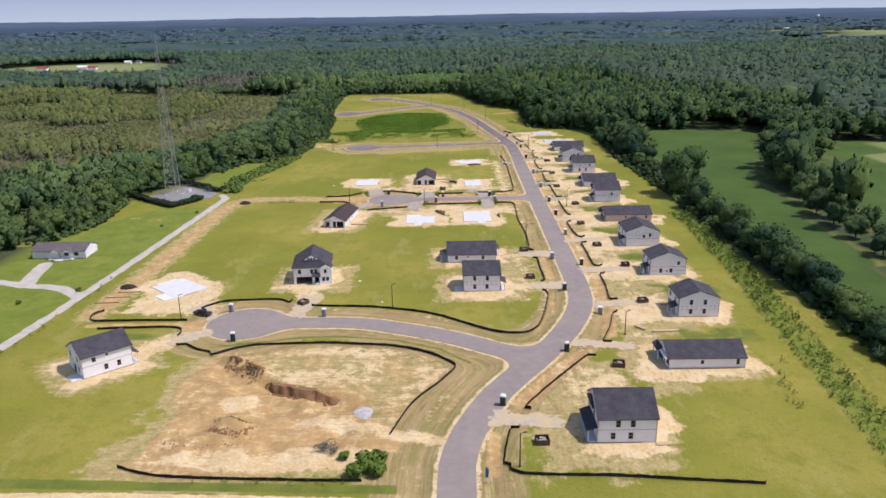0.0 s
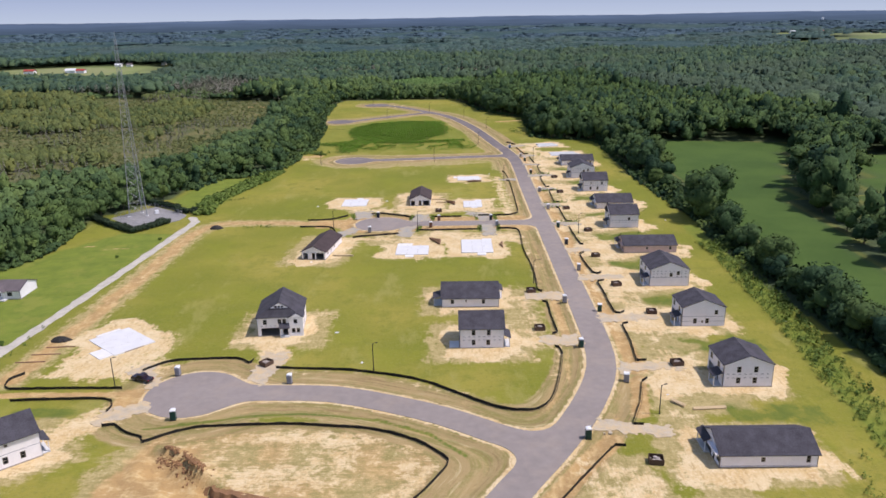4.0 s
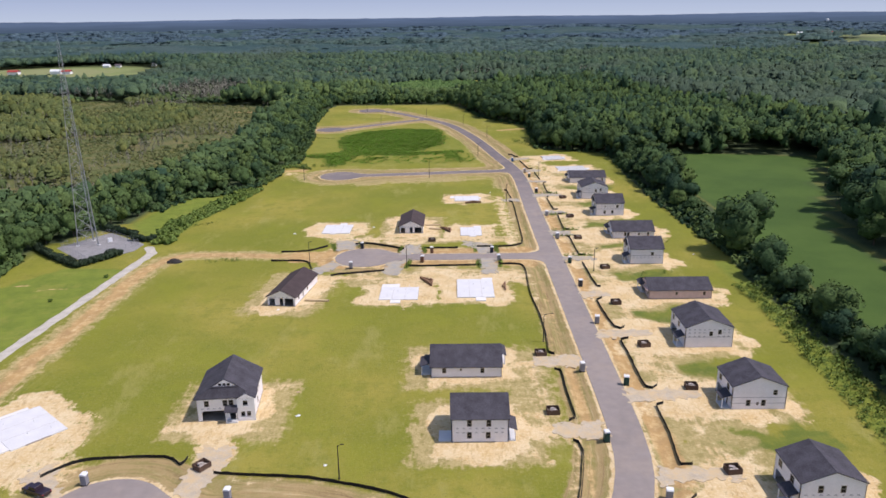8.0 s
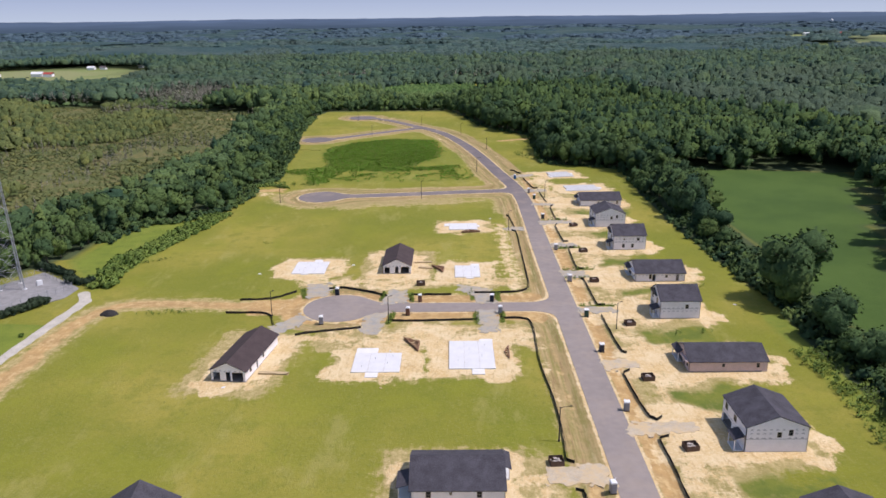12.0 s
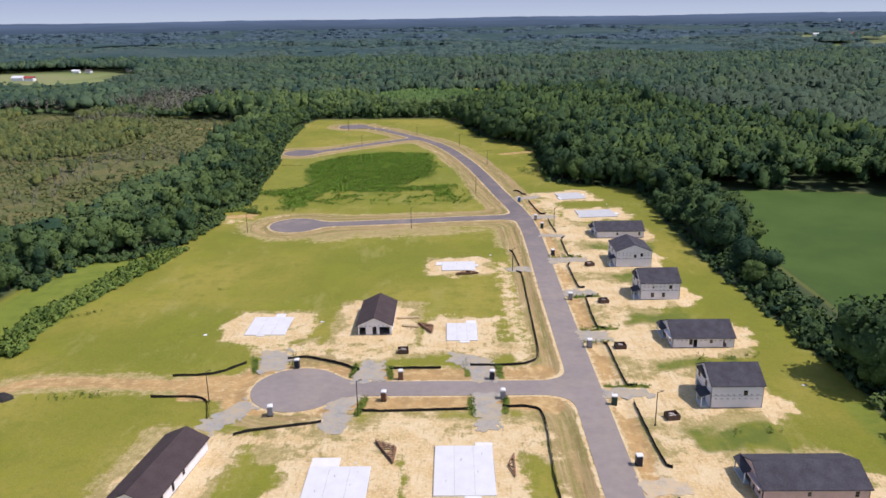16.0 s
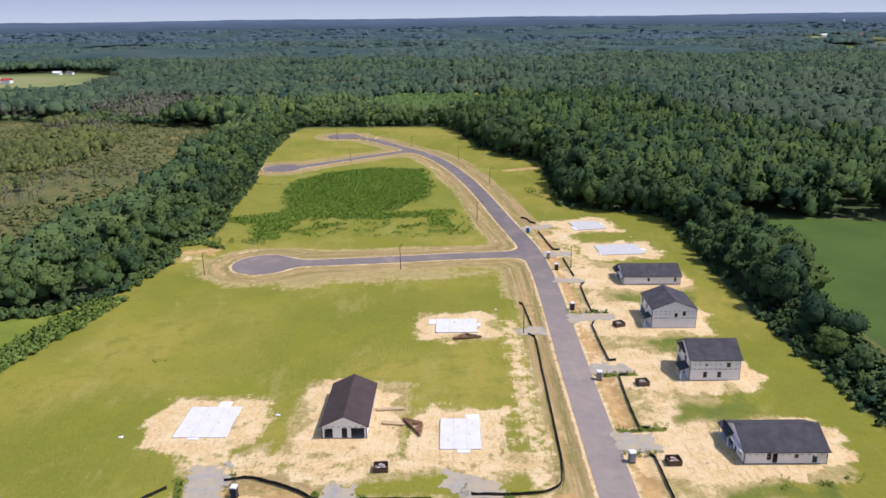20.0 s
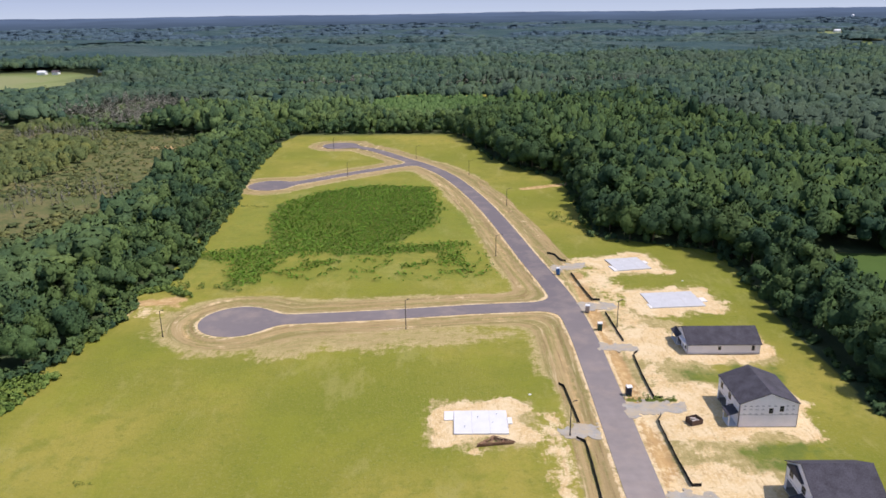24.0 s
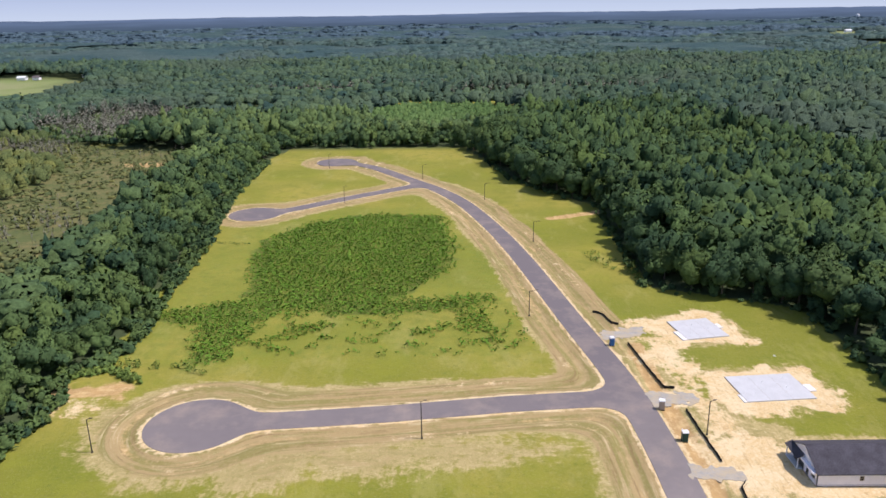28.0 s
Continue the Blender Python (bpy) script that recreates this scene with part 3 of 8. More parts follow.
def masks(X, Y, dr):
    """Which ground cover lies where."""
    S = np.zeros(X.shape)
    D = np.zeros(X.shape)
    T = np.zeros(X.shape)
    # worn ground spreads unevenly
    U = X + (noise2(X, Y, 6.5, 71) - 0.5) * 7.5 + (noise2(X, Y, 2.6, 73) - 0.5) * 2.5
    W = Y + (noise2(X, Y, 6.5, 72) - 0.5) * 7.5 + (noise2(X, Y, 2.6, 74) - 0.5) * 2.5
    for kind, x, y, w, d, ax in RIGHT_ROW:
        cx, cy = x + w / 2, y + d / 2
        S = np.maximum(S, soft(d_rect(U, W, cx + 0.5, cy - 0.8, w / 2 + 4.0, d / 2 + 3.0, 0, 3), 3.0))
        T = np.maximum(T, soft(d_rect(X, Y, cx - 3, cy, w / 2 + 7, d / 2 + 6, 0, 4), 4))
        # worn ground between the road and the house
        S = np.maximum(S, 0.82 * soft(d_rect(U, W, (47 + x) / 2, cy + 1, (x - 43) / 2, d / 2 + 6.0, 0, 3), 4.5))
        T = np.maximum(T, 0.95 * soft(d_rect(X, Y, (48 + x) / 2, cy, (x - 44) / 2 + 2, 17, 0, 3), 4))
    for x, y, w, d, turn, m in ((9.1, 215.6, 5.6, 4.7, 0, 5), (7.0, 244.6, 8.3, 5.2, 0, 3.2), (-43.6, 225, 6, 6.5, 0, 3.4), (-45.0, 296, 4.2, 10.8, -7.8, 4.2), (-11.8, 369.5, 4.6, 8.6, 0, 4.6), (-85.6, 164.1, 5.8, 4.9, 43, 3.6)):
        S = np.maximum(S, soft(d_rect(U, W, x, y, w + m, d + m, turn, 3), 3.6))
        T = np.maximum(T, 0.8 * soft(d_rect(X, Y, x, y, w + m + 4, d + m + 4, turn, 3), 4))
    for x, y, a, b, turn in SLABS:
        S = np.maximum(S, soft(d_rect(U, W, x, y, a + 5.0, b + 4.4, turn, 3), 3.4))
        T = np.maximum(T, 0.7 * soft(d_rect(X, Y, x, y, a + 7, b + 6, turn, 3), 4))
    # grass that survives between the houses and beside the drives
    G = np.zeros(X.shape)
    for (_, x0, y0, w0, d0, _a), (_, x1, y1, w1, d1, _b) in zip(RIGHT_ROW[1:], RIGHT_ROW[2:]):
        mid_y, gap = (y0 + d0 + y1) / 2, y1 - y0 - d0
        G = np.maximum(G, 0.62 * soft(d_rect(U, W, 67 + 3 * np.sin(y0), mid_y - 0.5, 12, gap / 2 - 5.0, 0, 2), 4.0))
    for a, c in (((12.6, 337.5), (12.2, 343.5)), ((20.3, 336), (20.0, 342)), ((13.0, 326), (13.2, 319)), ((20.8, 326), (20.2, 320)), ((-5.6, 336), (-6.4, 342)), ((-14.8, 337), (-14.6, 343)), ((-10.6, 326.5), (-11.6, 319)), ((-38.5, 340), (-40.5, 347)), ((44, 363.8), (53, 364.0)), ((44, 331.6), (53, 331.2)), ((44, 388.6), (53, 388.6)), ((44, 427.4), (54, 427))):
        G = np.maximum(G, 0.9 * soft(d_line(X, Y, [a, c]) - 0.9, 0.7))
    G = np.maximum(G, 0.85 * soft(d_line(X, Y, [(-62, 174.0), (-45, 178.0), (-30, 179.5), (-14, 177.2), (-3, 171.5), (4, 163)]) - 0.7, 1.0))
    G = np.maximum(G, 0.9 * soft(d_poly(X, Y, [(-110, 118.5), (-62, 116.6), (-10, 114.2), (-10, 111.4), (-60, 113.6), (-110, 115.4)]), 0.9))
    for cx, cy, a, b in ((-86, 181, 10, 3), (-44.5, 137, 2.5, 2.0)):
        G = np.maximum(G, 0.7 * soft(np.hypot((X - cx) / a, (Y - cy) / b) * b - b, 2.0))
    G = np.maximum(G, 0.85 * soft(d_poly(U, W, PATCH) - 1, 2.5) + 0.6 * soft(d_poly(U, W, PATCH2), 2.5))
    S = np.maximum(S, (0.40 + 0.3 * noise2(X, Y, 9, 75)) * soft(d_rect(U, W, 54, 335, 5, 150, 0, 3), 4))
    T = np.maximum(T, 0.9 * soft(d_rect(U, W, 56, 335, 7, 150, 0, 3), 4))
    for cx, cy, a, b in ((0, 310.5, 32, 8.5), (-8, 351, 36, 4.5), (10, 352, 18, 5)):
        T = np.maximum(T, 0.95 * soft(d_rect(U, W, cx, cy, a, b, 0, 3), 3.5))
        S = np.maximum(S, (0.36 + 0.34 * noise2(X, Y, 7, 76)) * soft(d_rect(U, W, cx, cy, a, b, 0, 3), 3.5))
    S = np.maximum(S, (0.42 + 0.3 * noise2(X, Y, 9, 79)) * soft(d_rect(U, W, 51, 503, 7, 28, 0, 3), 4))
    S = np.maximum(S, 0.72 * soft(d_line(X, Y, [(16, 214.5), (27, 215.2)]) - 4, 3))
    S = np.maximum(S, 0.66 * soft(d_line(X, Y, [(18, 245), (26, 247)]) - 3, 3))
    S = np.maximum(S, 0.8 * soft(d_line(X, Y, [(-46, 218), (-42, 207)]) - 4.5, 3))
    S = np.maximum(S, 0.8 * soft(d_line(X, Y, [(-82, 166), (-74, 178)]) - 5, 4))
    S = np.maximum(S, 0.62 * soft(d_line(X, Y, [(-84, 200), (-72, 203)]) - 7, 5))
    S = np.maximum(S, 0.66 * soft(d_line(X, Y, [(-16, 307), (20, 309)]) - 4.5, 4))
    S = np.maximum(S, 0.62 * soft(d_line(X, Y, [(-40, 354), (16, 353)]) - 4.0, 4))
    S = np.maximum(S, 0.6 * soft(d_line(X, Y, [(-40, 310), (-20, 308)]) - 3.5, 3))
    S = np.maximum(S, 0.6 * soft(d_line(X, Y, [(26, 345), (26, 420)]) - 4.0, 4))
    S = np.maximum(S, 0.95 * soft(d_poly(X, Y, [(-200, 106), (-200, 114.5), (-60, 113.0), (-8, 110.2), (-4, 103.5)]), 0.8))
    # roads: pale shoulder, then worn soil and dry grass
    S = np.maximum(S, np.where(dr > -1, 0.70 * np.clip(1.35 - np.abs(dr - 0.25) / 0.9, 0, 1), 0))
    T = np.maximum(T, 0.62 * np.clip(1.5 - dr / 6.5, 0, 1))
    brown = np.exp(-((dr - 3.6) / 1.7) ** 2)
    right = (X > 42) & (Y > 196) & (Y < 512)
    D = np.maximum(D, np.where(right, 0.85 * soft(np.abs(X - 45.4) - 2.4, 1.2), 0))
    D = np.maximum(D, np.where((X > 10) & (Y > 135) & (Y < 200), 0.8 * soft(d_line(X, Y, [(15, 143), (27, 160.5), (33, 168)]) - 2.6, 1.2) + 0.8 * soft(d_line(X, Y, [(41, 178), (44.5, 194)]) - 2.2, 1.2), 0))
    D = np.maximum(D, 0.8 * soft(d_line(X, Y, [(7.6, 118), (7.8, 131)]) - 1.4, 0.8))
    D = np.maximum(D, np.where((X < 36) & (X > 28), 0.62 * soft(d_line(X, Y, [(31.6, 219.5), (31.8, 243)]) - 1.9, 1.0) + 0.5 * soft(d_line(X, Y, [(27, 186), (30.5, 210)]) - 1.6, 1.2), 0))
    two = soft(d_rect(X, Y, -6, 331.5, 40, 12.0, 0, 4), 1.5)
    D = np.maximum(D, 0.92 * two * np.exp(-((dr - 3.2) / 4.0) ** 2))
    D = np.maximum(D, 0.40 * brown * (0.5 + 0.9 * noise2(X, Y, 10, 62)))
    S = np.maximum(S, 0.36 * np.exp(-((dr - 6.6) / 1.9) ** 2) * (0.35 + 1.2 * noise2(X, Y, 8, 61)))
    D = np.maximum(D, 0.3 * np.exp(-((dr - 6.2) / 2.6) ** 2) * (0.5 + 0.9 * noise2(X, Y, 14, 63)))
    T = np.maximum(T, 0.95 * np.clip(1.5 - dr / 7.5, 0, 1))
    # wide worn verges of the newer streets: olive and brown next to the shoulder, pale streaks farther out
    new_street = soft(436 - Y, 6) * soft(Y - 800, 6)
    east = soft(24 + (500 - Y) * 0.06 - X, 8)
    T = np.maximum(T, new_street * 0.80 * soft(dr - 8.5 - 3.5 * noise2(X, Y, 16, 65), 3.0))
    lots = soft(42 - X, 2) * soft(192 - Y, 3) * soft(Y - 515, 4)
    verge = soft(dr - 6.2 - 2.6 * new_street * (0.4 + 0.6 * east) - 2.0 * noise2(X, Y, 14, 64), 1.6) * (1 - lots) * (1 - 0.8 * soft(d_rect(X, Y, -6, 331.5, 36, 12.0, 0, 4), 1.5))
    apron = soft(d_poly(U, W, [(-80, 482), (-79, 462), (-66, 452), (-42, 449), (-14, 453), (26, 463), (26, 470), (-40, 470), (-72, 486)]), 9.0)
    T = np.maximum(T, 0.8 * apron)
    S = np.maximum(S, (0.06 + 0.36 * noise2(X, Y, 5, 68)) * apron)
    verge = np.maximum(verge, 0.5 * apron)
    verge = np.maximum(verge, soft(dr - 12, 2.0) * (Y < 176) * soft(X - 13, 3))
    for cx, cy, a, b in ((30, 153, 13, 11), (29, 127, 15, 11), (27, 146, 6, 8)):
        T = np.maximum(T, 0.85 * soft(d_rect(U, W, cx, cy, a, b, 0, 3), 5))
        S = np.maximum(S, (0.20 + 0.40 * noise2(X, Y, 8, 78)) * soft(d_rect(U, W, cx, cy, a, b, 0, 3), 5))
    D = np.maximum(D, 0.80 * soft(d_line(X + 0.25 * (U - X), Y, DIRT_LANE) - 3.2, 2.6))
    for off in (-4.4, 0.6, 4.8):
        S = np.maximum(S, 0.62 * soft(np.abs(d_line(X - off, Y, [p for p in DIRT_LANE if p[1] < 326])) - 0.35, 0.9))
    D = np.maximum(D, 0.85 * soft(d_rect(X, Y, -47, 332, 7, 6.5, 0, 3), 2))
    D = np.maximum(D, 0.8 * soft(d_line(X, Y, [(-100, 188.7), (-74, 188.7)]) - 1.5, 1.0))
    D = np.maximum(D, 0.75 * soft(d_rect(X, Y, -70, 187, 4, 5, 0, 2), 2))
    D = np.maximum(D, (0.72 + 0.5 * noise2(X, Y, 9, 69)) * soft(d_poly(U, W, PIT), 5.0))
    T = np.maximum(T, 0.9 * soft(d_poly(U, W, PIT) - 5, 5.0))
    D = np.maximum(D, 0.62 * soft(np.hypot((X + 178) / 2.6, Y - 765) - 10, 5))
    D = np.maximum(D, 0.85 * soft(d_line(X, Y, [(40, 634), (62, 644)]) - 3.0, 3))
    D = np.maximum(D, 0.8 * soft(d_rect(U, W, -87, 487, 9, 5.5, 12, 4), 3))
    S = np.maximum(S, 0.5 * soft(d_rect(U, W, -84, 480, 8, 4, -10, 3), 3))
    D = np.maximum(D, 0.42 * soft(d_line(U, W, [(86, 118), (89.5, 139), (92, 152), (95, 181), (97, 206)]) - 1.8, 1.6))
    S = np.maximum(S, 0.40 * soft(d_line(X, Y, DIRT_LANE) - 1.0, 3.0))
    D = np.maximum(D, 0.7 * soft(d_line(U, W, [(-141, 303), (-128, 303), (-119, 302)]) - 0.8, 1.2))
    S = np.maximum(S, 0.85 * soft(d_poly(X, Y, [(-62, 122), (-52, 125), (-40, 126), (-38, 124), (-28, 128), (-14, 126), (-20, 119), (-40, 118)]), 2.5))
    S = np.maximum(S, 0.95 * soft(np.hypot((X + 46.5) / 1.2, Y - 145) - 4.0, 2.0))
    S = np.maximum(S, (0.14 + 0.42 * noise2(X, Y, 11, 70)) * soft(d_poly(U, W, PIT) - 2, 6.0))
    S = np.maximum(S, 0.7 * soft(d_line(X, Y, [(-30, 137), (-20, 135), (-12, 131), (-4, 129.5)]) - 2.6, 1.5))
    T = np.maximum(T, 1.5 * soft(d_poly(X, Y, TAN), 2.0))
    D = np.maximum(D, (0.38 + 0.2 * noise2(X, Y, 6, 80)) * soft(d_poly(X, Y, TAN), 2.0))
    S = np.maximum(S, (0.30 + 0.34 * noise2(X, Y, 8, 77)) * soft(d_poly(X, Y, TAN), 2.0))
    S = np.maximum(S, 0.68 * soft(d_poly(X, Y, [(-96, 196), (-95, 214), (-91, 231), (-81, 230), (-68, 213), (-71, 205), (-71, 195)]), 3))
    S = np.maximum(S, 0.68 * soft(d_poly(X, Y, [(-94, 160), (-85, 152), (-75, 160), (-71, 182), (-79, 180)]), 3))
    T = np.maximum(T, 0.7 * soft(d_rect(X, Y, 21, 232, 8, 24, 0, 4), 5))
    S = np.maximum(S, 0.5 * soft(d_rect(X, Y, 23, 232, 5, 20, 0, 4), 5))
    T = np.maximum(T, 0.75 * soft(d_line(X, Y, DIRT_LANE) - 6.0, 4.0))
    T = np.maximum(T, 0.6 * soft(d_poly(X, Y, PIT) - 4, 5))
    crop = np.maximum(soft(d_poly(X, Y, FIELD_A), 1.2), soft(d_poly(X, Y, FIELD_B), 1.5))
    pale = soft(d_poly(X, Y, FIELD_C), 1.5)
    for p in (FARM, FARM_EAST):
        pale = np.maximum(pale, inside(X, Y, p))
    scrub = soft(d_poly(X, Y, SCRUB), 8)
    cx, cy, a, b = CLEARINGS[0]
    scrub = np.maximum(scrub, np.where(((X - cx) / a) ** 2 + ((Y - cy) / b) ** 2 < 1.1, 1, 0))
    lawn = soft(d_poly(X, Y, [(-160, 150), (-117, 172), (-112, 225), (-106, 320), (-128, 322), (-148, 290), (-160, 270)]), 1.5)
    lawn = np.maximum(lawn, 0.75 * soft(d_poly(X, Y, [(-130, 376), (-105, 345), (-92, 440), (-108, 430), (-124, 424)]), 3.0))
    lawn = np.maximum(lawn, 0.8 * soft(d_poly(X, Y, PATCH), 3) + 0.5 * soft(d_poly(X, Y, PATCH2) - 6, 5))
    lawn = np.maximum(lawn, 0.44 * soft(d_rect(X, Y, -35, 580, 62, 85, 0, 10), 12))
    lawn = np.maximum(lawn, 0.6 * soft(d_line(X, Y, [(84, 110), (86, 150), (89, 185), (92.5, 222), (96, 282), (96, 320)]) - 5, 2.5))
    woods = woods_at(X, Y).astype(float)
    return {"sand": S, "dirt": D, "straw": T, "crop": crop, "pale": pale, "scrub": scrub, "lawn": np.clip(lawn, 0, 1), "woods": woods, "turf": G, "verge": verge, "edge": np.clip(dr, -2, 30), "cross": np.clip(soft(np.abs(Y - 331) - 15, 4) * (X < 30) * (X > -92) + soft(np.abs(Y - 478) - 20, 4) * (X < 30) + (Y < 196) * (X < 2), 0, 1)}


ground_mesh = fast_mesh("ground", np.stack([GX, GY, GZ], -1).reshape(-1, 3), _faces, M_asphalt, smooth=True)
ground_mesh.materials.clear()
for _k, _v in masks(GX, GY, DR).items():
    _a = ground_mesh.attributes.new(_k, "FLOAT", "POINT")
    _a.data.foreach_set("value", np.ascontiguousarray(_v, dtype=np.float32).ravel())


def ground_material():
    m = bpy.data.materials.new("field_ground")
    m.use_nodes = True
    nt = m.node_tree
    N, Lk = nt.nodes.new, nt.links.new
    b = nt.nodes["Principled BSDF"]
    b.inputs["Roughness"].default_value = 0.95
    b.inputs["Specular IOR Level"].default_value = 0.12
    pos = N("ShaderNodeNewGeometry").outputs["Position"]

    def noisy(scale, detail=5.0, rough=0.6, stretch=None, turn=0.5):
        n = N("ShaderNodeTexNoise")
        n.inputs["Scale"].default_value, n.inputs["Detail"].default_value, n.inputs["Roughness"].default_value = scale, detail, rough
        if stretch:
            mp = N("ShaderNodeMapping")
            mp.inputs["Scale"].default_value = stretch
            mp.inputs["Rotation"].default_value = (0, 0, turn)
            Lk(pos, mp.inputs["Vector"])
            Lk(mp.outputs[0], n.inputs["Vector"])
        else:
            Lk(pos, n.inputs["Vector"])
        return n.outputs["Fac"]

    def ramp(v, lo, hi):
        r = N("ShaderNodeMapRange")
        r.interpolation_type = "SMOOTHSTEP"
        r.inputs["From Min"].default_value, r.inputs["From Max"].default_value = lo, hi
        Lk(v, r.inputs["Value"])
        return r.outputs[0]

    def mixc(f, a, c):
        x = N("ShaderNodeMix")
        x.data_type = "RGBA"
        Lk(f, x.inputs["Factor"])
        for s, v in (("A", a), ("B", c)):
            if isinstance(v, tuple):
                x.inputs[s].default_value = (*v, 1)
            else:
                Lk(v, x.inputs[s])
        return x.outputs["Result"]

    def math2(op, a, c):
        x = N("ShaderNodeMath")
        x.operation = op
        for i, v in enumerate((a, c)):
            if isinstance(v, (int, float)):
                x.inputs[i].default_value = v
            else:
                Lk(v, x.inputs[i])
        return x.outputs[0]

    def attr(name):
        a = N("ShaderNodeAttribute")
        a.attribute_name = name
        return a.outputs["Fac"]

    broad, mid, fine, fleck = noisy(0.02, 4), noisy(0.16, 6, 0.65), noisy(1.5, 6, 0.75), noisy(0.75, 7, 0.75, (1.0, 0.35, 1.0))
    ragged = noisy(0.34, 9, 0.76)
    # wheel tracks and raked lines, some along the lots and some across
    along, across = noisy(1.0, 6, 0.62, (1.1, 0.20, 1.0), 0.12), noisy(1.0, 6, 0.62, (0.20, 1.1, 1.0), 0.2)
    pick = math2("SUBTRACT", 1.0, attr("cross"))
    lines = math2("ADD", math2("MULTIPLY", along, pick), math2("MULTIPLY", across, math2("SUBTRACT", 1.0, pick)))
    torn = math2("ADD", math2("MULTIPLY", ragged, 0.72), math2("MULTIPLY", lines, 0.28))

    def cover(name, spread, sharp, tex=ragged):
        v = math2("ADD", attr(name), math2("MULTIPLY", math2("SUBTRACT", tex, 0.5), spread))
        return ramp(v, 0.5 - sharp, 0.5 + sharp)

    grass = mixc(ramp(broad, 0.38, 0.62), (0.188, 0.196, 0.026), (0.284, 0.250, 0.048))
    grass = mixc(math2("MULTIPLY", ramp(noisy(0.011, 5, 0.65), 0.46, 0.60), 0.55), grass, (0.152, 0.176, 0.022))
    grass = mixc(math2("MULTIPLY", ramp(mid, 0.42, 0.70), 0.7), grass, (0.156, 0.174, 0.022))
    grass = mixc(math2("MULTIPLY", ramp(noisy(0.09, 8, 0.72, (1.0, 0.4, 1.0), 0.3), 0.53, 0.64), 0.45), grass, (0.310, 0.285, 0.090))
    grass = mixc(math2("MULTIPLY", ramp(noisy(0.6, 8, 0.8), 0.53, 0.66), 0.6), grass, (0.118, 0.146, 0.024))
    grass = mixc(math2("MULTIPLY", ramp(fine, 0.5, 0.7), 0.45), grass, (0.300, 0.272, 0.110))
    grass = mixc(math2("MULTIPLY", ramp(noisy(1.9, 9, 0.85), 0.56, 0.64), 0.7), grass, (0.098, 0.128, 0.022))
    grass = mixc(math2("MULTIPLY", ramp(noisy(0.045, 9, 0.78), 0.50, 0.60), 0.40), grass, (0.215, 0.228, 0.026))
    lawn = mixc(ramp(mid, 0.35, 0.7), (0.172, 0.216, 0.034), (0.126, 0.168, 0.028))
    lawn = mixc(math2("MULTIPLY", ramp(noisy(0.07, 8, 0.75), 0.5, 0.62), 0.6), lawn, (0.225, 0.235, 0.050))
    col = mixc(cover("lawn", 0.8, 0.2), grass, lawn)
    scrub = mixc(ramp(noisy(0.05, 8, 0.75), 0.40, 0.62), (0.096, 0.118, 0.040), (0.172, 0.152, 0.062))
    scrub = mixc(math2("MULTIPLY", ramp(noisy(0.35, 8, 0.8), 0.48, 0.62), 0.7), scrub, (0.060, 0.082, 0.030))
    col = mixc(cover("scrub", 0.5, 0.2), col, scrub)
    rows = N("ShaderNodeTexWave")
    rows.inputs["Scale"].default_value, rows.inputs["Distortion"].default_value, rows.inputs["Detail"].default_value = 0.33, 2.5, 2.0
    rows.inputs["Detail Scale"].default_value = 0.6
    rot = N("ShaderNodeMapping")
    rot.inputs["Rotation"].default_value = (0, 0, 1.05)
    Lk(pos, rot.inputs["Vector"])
    Lk(rot.outputs[0], rows.inputs["Vector"])
    crop = mixc(ramp(noisy(0.03, 5), 0.35, 0.65), (0.054, 0.098, 0.022), (0.072, 0.122, 0.027))
    crop = mixc(math2("MULTIPLY", ramp(rows.outputs["Fac"], 0.5, 1.0), 0.18), crop, (0.032, 0.070, 0.020))
    col = mixc(cover("crop", 0.3, 0.15), col, crop)
    col = mixc(cover("pale", 0.3, 0.2), col, mixc(ramp(noisy(0.012, 4), 0.4, 0.6), (0.17, 0.215, 0.070), (0.22, 0.235, 0.105)))
    straw = mixc(ramp(torn, 0.38, 0.58), (0.262, 0.220, 0.078), (0.43, 0.345, 0.158))
    straw = mixc(ramp(fine, 0.50, 0.60), straw, (0.30, 0.25, 0.10))
    straw = mixc(math2("MULTIPLY", ramp(noisy(0.9, 8, 0.8), 0.54, 0.62), 0.8), straw, (0.53, 0.435, 0.225))
    col = mixc(cover("straw", 1.7, 0.14, torn), col, straw)
    # graded and seeded verges: ditch, wheel and rake lines run along the kerb
    vec = N("ShaderNodeCombineXYZ")
    sp = N("ShaderNodeSeparateXYZ")
    Lk(pos, sp.inputs[0])
    edge = attr("edge")
    for i, v in enumerate((math2("MULTIPLY", edge, 0.62), math2("MULTIPLY", sp.outputs[0], 0.035), math2("MULTIPLY", sp.outputs[1], 0.035))):
        Lk(v, vec.inputs[i])
    streak, streak2 = N("ShaderNodeTexNoise"), N("ShaderNodeTexNoise")
    for k, sc in ((streak, 1.0), (streak2, 2.3)):
        k.inputs["Scale"].default_value, k.inputs["Detail"].default_value, k.inputs["Roughness"].default_value = sc, 5.0, 0.62
        Lk(vec.outputs[0], k.inputs["Vector"])
    worn = math2("ADD", math2("MULTIPLY", streak.outputs["Fac"], 0.65), math2("MULTIPLY", ragged, 0.35))
    verge = mixc(ramp(worn, 0.42, 0.56), (0.235, 0.205, 0.070), (0.345, 0.255, 0.120))
    fade = ramp(noisy(0.06, 6, 0.7), 0.40, 0.60)
    verge = mixc(math2("MULTIPLY", ramp(streak2.outputs["Fac"], 0.54, 0.66), math2("MULTIPLY", fade, 0.85)), verge, (0.500, 0.400, 0.220))
